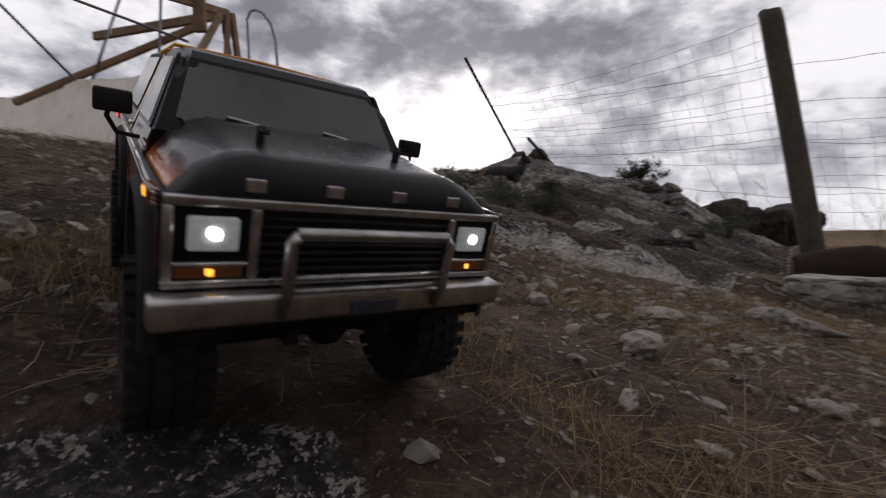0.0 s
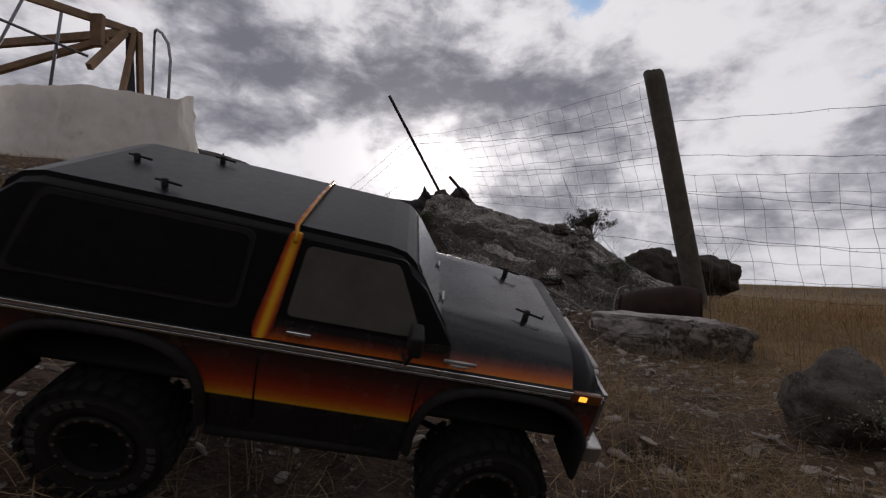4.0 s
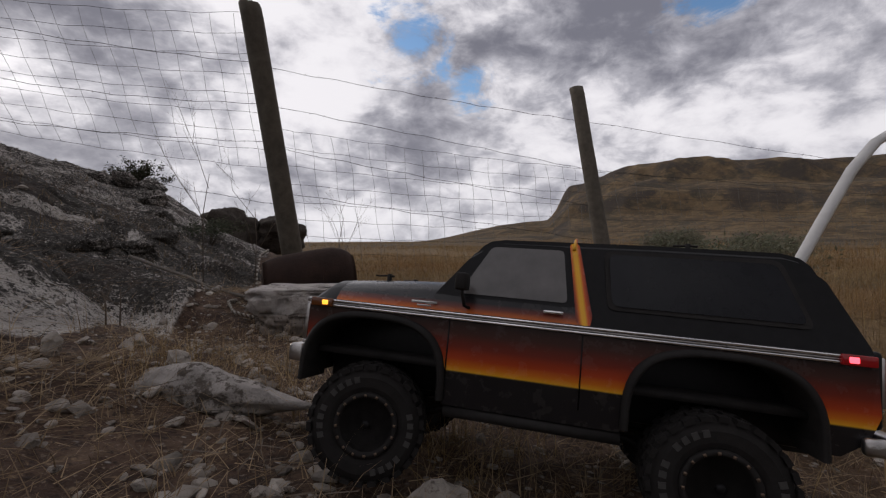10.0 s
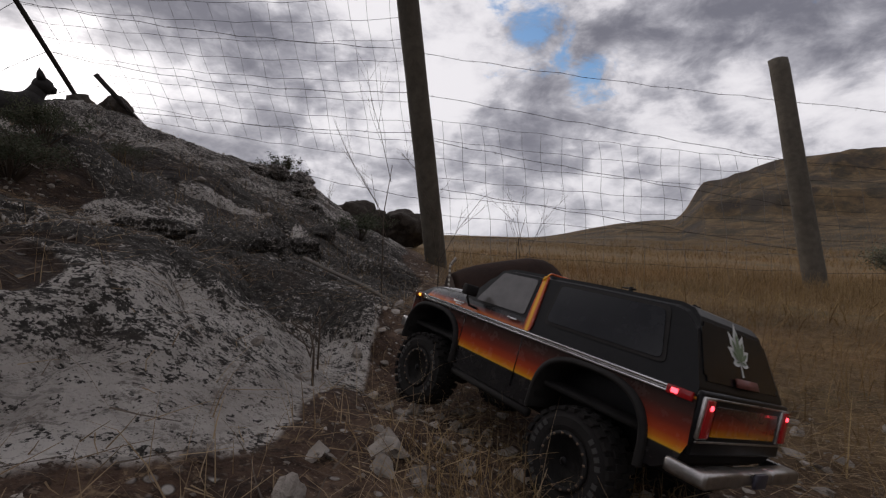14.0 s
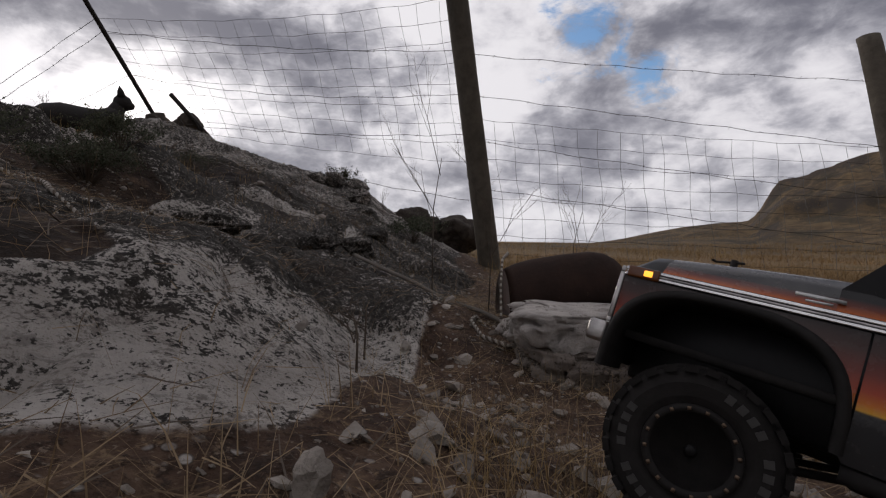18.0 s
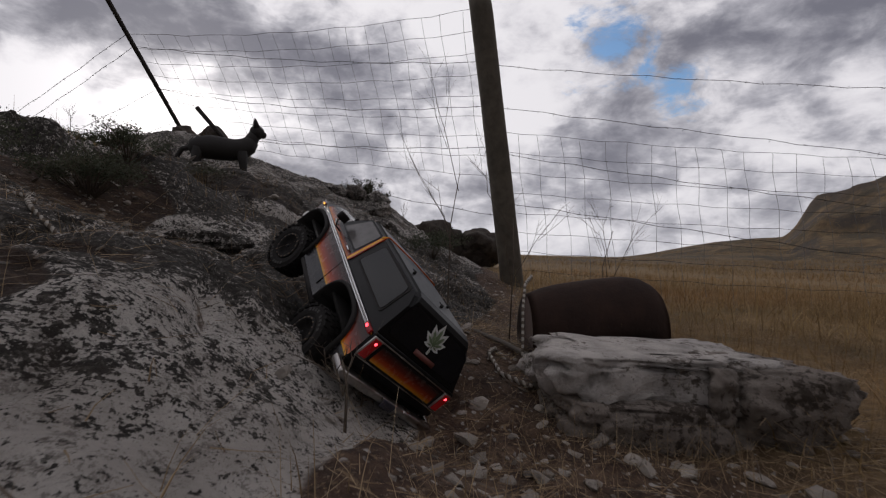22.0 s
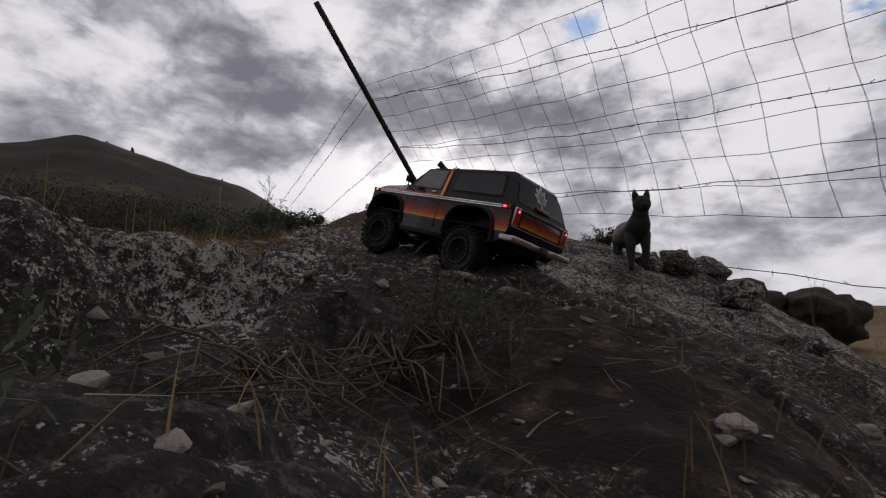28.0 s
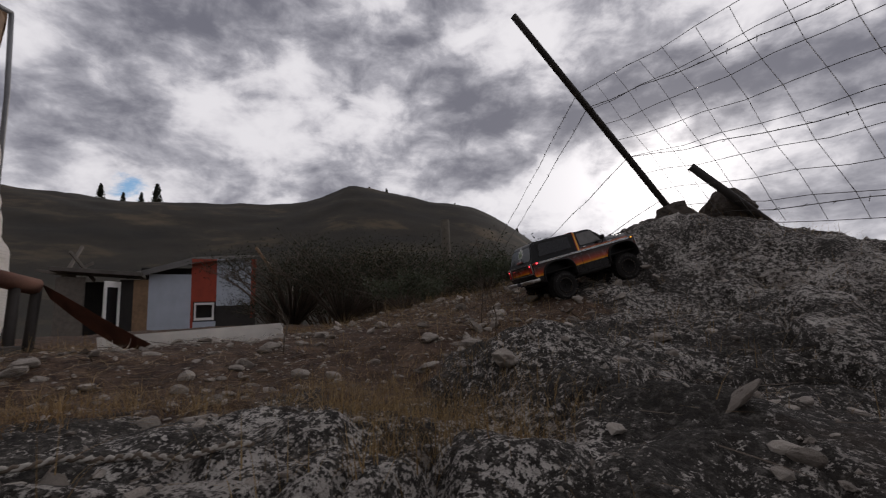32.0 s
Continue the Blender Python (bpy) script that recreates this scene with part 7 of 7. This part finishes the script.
for i, (x, y, h, r) in enumerate(((-0.35, 5.6, 0.20, 0.24), (0.0, 6.0, 0.22, 0.25), (-0.6, 6.2, 0.26, 0.3), (0.3, 5.75, 0.14, 0.2))):
    leafy_bush("grey_shrub", x, y, h, r, 24, 1800, 0.011, M_SAGE, "low grey shrub at the edge of the shelf", 60 + i)


def dead_weed(x, y, h, seed, label, bare=0.0, spread_=0.5):
    rs = np.random.RandomState(seed)
    t = thing("dead_weed", pose(x, y, ground_z(x, y) - 0.01), label, "weed")
    bm = bmesh.new()

    def grow(p, d, ln, r, depth):
        q = p + d * ln + Vector((rs.normal(), rs.normal(), rs.normal())) * 0.04 * ln
        e = q + (d + Vector((rs.normal(), rs.normal(), 0.3)) * 0.18).normalized() * ln * 0.5
        tube(bm, [p, q, e], [r, r * 0.75, r * 0.45], 5)
        if depth:
            for k in range(3):
                nd = (d + Vector((rs.normal(), rs.normal(), 0.25)) * spread_).normalized()
                grow(p.lerp(e, 0.45 + 0.5 * rs.rand()), nd, ln * 0.55, r * 0.55, depth - 1)
    grow(Vector((0, 0, 0)), Vector((0.03, 0.02, 1)), h * (0.42 + bare), 0.0023, 3)
    part("stalk", bm, M_TWIG, t)
    return t


dead_weed(1.55, 2.32, 0.62, 4, "tall bare branching dead weed", 0.10, 0.36)
dead_weed(1.72, 2.24, 0.46, 5, "tall bare branching dead weed", 0.10, 0.36)
dead_weed(2.30, 2.35, 0.55, 6, "thin dead weed with drooping tips", 0.12)
dead_weed(1.0, 3.60, 0.18, 8, "low tangle of dead twigs", 0, 0.9)
dead_weed(1.08, 3.52, 0.16, 9, "low tangle of dead twigs", 0, 0.9)
dead_weed(1.02, 1.74, 0.15, 21, "low tangle of dead twigs", 0, 0.8)
dead_weed(1.10, 1.88, 0.17, 22, "low tangle of dead twigs", 0, 0.8)
dead_weed(-0.1, 4.45, 0.15, 23, "dry stalks on the shelf", 0, 0.5)
dead_weed(0.45, 4.75, 0.18, 24, "dry stalks on the shelf", 0, 0.5)
dead_weed(2.3, 5.0, 0.35, 12, "dry stalks on the mound", 0, 0.3)
dead_weed(2.75, 4.9, 0.40, 13, "dry stalks on the mound", 0, 0.3)
dead_weed(0.35, 4.9, 0.30, 14, "dry stalks on the shelf", 0, 0.3)


def pine(x, y, h, seed):
    rs = np.random.RandomState(seed)
    z = ground_z(x, y)
    h = 1.5 * h
    t = thing("pine_tree", pose(x, y, z - 0.2), "small dark pine on the skyline", "tree", "pines on the ridge")
    bm = bmesh.new()
    tube(bm, [(0, 0, 0), (0.02 * h, 0, h * 0.6), (0, 0, h)], [0.03 * h, 0.02 * h, 0.004 * h], 6)
    for k in range(16):
        zz = h * (0.25 + 0.7 * k / 16)
        a = rs.rand() * 6.28
        ln = h * 0.22 * (1.1 - zz / h)
        tube(bm, [(0, 0, zz), (math.cos(a) * ln, math.sin(a) * ln, zz + 0.04 * h)], [0.008 * h, 0.003 * h], 4)
    part("trunk", bm, M_TWIG, t)
    n = 420
    zz = h * (0.28 + 0.72 * rs.rand(n))
    rad = h * 0.26 * (1.08 - zz / h) ** 0.8 * np.sqrt(rs.rand(n)) * (0.6 + 0.6 * rs.rand(n))
    a = rs.rand(n) * 6.28
    c = np.stack([np.cos(a) * rad, np.sin(a) * rad, zz], -1)
    d = rs.normal(size=(n, 3))
    d /= np.linalg.norm(d, axis=1, keepdims=True)
    s = np.cross(d, rs.normal(size=(n, 3)))
    s /= np.linalg.norm(s, axis=1, keepdims=True)
    L = h * 0.055
    co = np.stack([c - d * L, c + s * L * 0.5, c + d * L, c - s * L * 0.5], 1).reshape(-1, 3)
    lv = raw_mesh("crown", co, np.arange(n * 4).reshape(-1, 4), M_SCRUB)
    lv.parent = t
    return t


def on_bearing(deg, r):
    return -r * math.sin(radians(deg)) + 0.9, r * math.cos(radians(deg)) + 3.3


for i, (b, r, h) in enumerate(((62.5, 164, 4.5), (60.6, 164, 3.5), (59.0, 164, 3.6), (57.6, 164, 5.6), (49.5, 164, 2.6), (34.0, 164, 3.0), (36.6, 164, 1.8), (31.8, 164, 3.4), (30.9, 164, 2.2), (23.0, 164, 3.0), (20.2, 164, 2.2), (16.5, 164, 2.4), (15.2, 164, 2.8), (14.4, 164, 2.0))):
    x, y = on_bearing(b, r)
    pine(x, y, h, 500 + i)


def root_tangle(x, y, toward, n, seed):
    """Bare roots that hang down the bank from one crown."""
    rs = np.random.RandomState(seed)
    t = thing("root_tangle", pose(x, y, ground_z(x, y) + 0.012), "tangle of bare grey roots hanging down the bank", "roots")
    for i in range(n):
        a = radians(toward) + rs.normal() * 0.8
        ln = 0.07 + 0.13 * rs.rand()
        bm = bmesh.new()
        pts = []
        for k in range(7):
            f = k / 6
            px, py = math.cos(a + 0.5 * f * rs.normal()) * ln * f, math.sin(a + 0.5 * f * rs.normal()) * ln * f
            pts.append((px, py, ground_z(x + px, y + py) - ground_z(x, y) + 0.03 * math.sin(math.pi * f) * (0.4 + rs.rand()) + 0.002))
        tube(bm, pts, [0.0022 * (1 - 0.7 * k / 6) for k in range(7)], 5)
        part("root", bm, M_TWIG, t)
    return t


root_tangle(0.95, 3.60, -80, 34, 3)
root_tangle(0.80, 3.50, -60, 16, 4)

# braided rope lying beside the way up
M_ROPE = material("dusty_white_rope", (0.36, 0.33, 0.29), 0.85, vary=0.3, grain=150)

def braided_rope(points, r, label):
    t = thing("braided_rope", Matrix.Identity(4), label, "rope")
    cr = [Vector(p) for p in points]
    line = []
    for i in range(len(cr) - 1):
        n = max(4, int((cr[i + 1] - cr[i]).length / 0.004))
        line += [cr[i].lerp(cr[i + 1], k / n) for k in range(n)]
    for s, (name, mat) in enumerate((("white_strand", M_ROPE), ("dark_strand", M_TWIG))):
        bm = bmesh.new()
        pts = []
        for k, p in enumerate(line):
            a = k * 1.5 + math.pi * s
            pts.append(p + Vector((math.cos(a) * 0.6, math.cos(a) * 0.6, math.sin(a))) * r * 0.55)
        tube(bm, pts, r * 0.62, 5)
        part(name, bm, mat, t)
    return t


rope = []
for k in range(15):
    f = k / 14
    x, y = 0.36 + 0.42 * f + 0.03 * math.sin(k * 1.1), 2.80 - 0.68 * f
    rope.append((x, y, ground_z(x, y) + 0.008))
braided_rope(rope, 0.005, "black and white braided rope lying on the rock")

rope = []
for k in range(22):
    u = -0.30 + 0.036 * k
    x, y = 0.28 + 0.627 * u - 0.779 * 0.17 + 0.012 * math.sin(k), 3.39 + 0.779 * u + 0.627 * 0.17
    rope.append((x, y, ground_z(x, y) + 0.006))
braided_rope(rope, 0.0042, "pale braided rope along the edge of the ledge")
BUCKET = pose(1.85, 2.07, -0.368, 0, 0, -123)
rope = [BUCKET @ Vector(p) for p in ((-0.02, -0.150, 0.272), (0.06, -0.182, 0.255), (0.115, -0.196, 0.19), (0.150, -0.200, 0.10), (0.165, -0.205, 0.03))]
for x, y in ((1.55, 2.10), (1.49, 2.05), (1.46, 1.97), (1.49, 1.90)):
    rope.append((x, y, ground_z(x, y) + 0.012))
braided_rope(rope, 0.006, "black and white braided rope hanging from the digger bucket")
rope = [BUCKET @ Vector(p) for p in ((0.10, 0.150, 0.10), (0.155, 0.155, 0.07), (0.165, 0.157, 0.02))]
braided_rope(rope, 0.006, "short end of braided rope on the digger bucket")
# thin stick beside the rock
bm = bmesh.new()
pts = []
for k in range(7):
    x, y = 1.42 + 0.05 * k, 2.62 - 0.115 * k
    pts.append((x, y, ground_z(x, y) + 0.014))
tube(bm, pts, 0.007, 8)
tagged(part("stick", bm, M_GREYWOOD, None), "straight grey stick lying on the slope", "stick")


def motions():
    rows = [
        (0, pose(-0.213, 0.424, -0.104, -1.8, 17.1, -52.8)),
        (1, pose(0.031, 0.355, -0.169, 9.9, 15.0, -23.3)),
        (2, pose(0.134, 0.340, -0.198, 14.0, 15.3, -14.8)),
        (4.5, pose(0.705, 0.547, -0.295, 24.8, 6.0, 15.8)),
        (5, pose(0.876, 0.650, -0.350, 19.3, 6.8, 32.1)),
        (6, pose(0.969, 0.833, -0.360, 15.0, 7.4, 56.1)),
        (7, pose(0.987, 0.748, -0.308, 12.8, -0.9, 54.5)),
        (8, pose(1.017, 0.881, -0.337, 19.8, 3.7, 59.9)),
        (9, pose(1.081, 0.958, -0.333, 14.2, -1.6, 85.8)),
        (10, pose(1.072, 0.772, -0.329, 8.5, -4.2, 109.0)),
        (11, pose(1.025, 0.923, -0.317, 22.1, -4.6, 94.4)),
        (12, pose(1.092, 1.166, -0.318, 18.8, -5.0, 86.2)),
        (13, pose(1.145, 1.386, -0.336, 20.5, -1.2, 83.1)),
        (14, pose(1.244, 1.510, -0.334, 15.1, -4.1, 81.5)),
        (15, pose(1.185, 1.482, -0.311, 17.6, -1.8, 71.7)),
        (18, pose(1.172, 1.170, -0.315, 16.0, -10.0, 101.4)),
        (19, pose(1.156, 1.307, -0.303, 15.8, -6.4, 107.0)),
        (20, pose(1.134, 1.487, -0.295, 11.6, -4.6, 113.8)),
        (21, pose(1.063, 1.629, -0.289, 16.9, -3.1, 100.7)),
        (22, pose(1.104, 2.150, -0.207, 42.2, -28.2, 81.5)),
        (22.5, pose(1.155, 2.274, -0.194, 36.2, -32.3, 92.1)),
        (23, pose(1.159, 2.403, -0.133, 13.2, -41.4, 123.4)),
        (24, pose(0.958, 2.679, -0.018, -21.6, -10.4, 155.1)),
        (24.5, pose(0.839, 2.704, -0.034, -0.0, -18.1, 116.9)),
        (26.5, pose(1.202, 3.471, 0.217, 4.9, -16.1, 91.9)),
        (27, pose(1.235, 3.696, 0.272, 1.1, -13.5, 92.7)),
        (28, pose(1.037, 4.168, 0.405, 7.9, -13.8, 130.5)),
        (29, pose(0.684, 4.436, 0.430, -12.6, -11.2, 161.5)),
        (30, pose(0.486, 4.615, 0.470, -17.0, -4.0, 117.0)),
        (31, pose(0.438, 5.201, 0.578, -7.7, -17.4, 84.2)),
        (32, pose(0.634, 5.436, 0.642, -2.9, -14.0, 41.2)),
    ]
    walk(TRUCK, rows)
    # the wheels roll as far as the truck goes, and steer a little at the front
    turns, roll, last = [], 0.0, rows[0][1]
    for (t0, m0), (t1, m1) in zip(rows, rows[1:]):
        ahead = (m0.to_3x3() @ Vector((1, 0, 0)) + m1.to_3x3() @ Vector((1, 0, 0))) / 2
        dist = (m1.translation - m0.translation).dot(ahead)
        n = max(1, int(abs(dist) / TYRE / 1.2) + 1)
        for k in range(n):
            turns.append((t0 + (t1 - t0) * k / n, roll + dist / TYRE * k / n))
        roll += dist / TYRE
    turns.append((32.0, roll))
    for wheel in WHEELS:
        base = wheel.location.copy()
        front = base.x > 0
        path = []
        for t, a in turns:
            steer = STEER(t) if front else 0.0
            path.append((t, Matrix.Translation(base) @ Matrix.Rotation(radians(steer), 4, "Z") @ Matrix.Rotation(a, 4, "Y")))
        walk(wheel, path)
    walk(CAT, CAT_ROWS)


def STEER(t):
    return float(np.interp(t, [0, 4.5, 5.5, 7, 8, 9, 11, 13, 15, 18, 20, 21, 23, 25, 27, 29, 30, 31, 32], [0, 5, 18, 20, 22, 15, 12, 10, 0, 12, 18, 20, 5, -10, 10, 15, -20, -15, -10]))


motions()
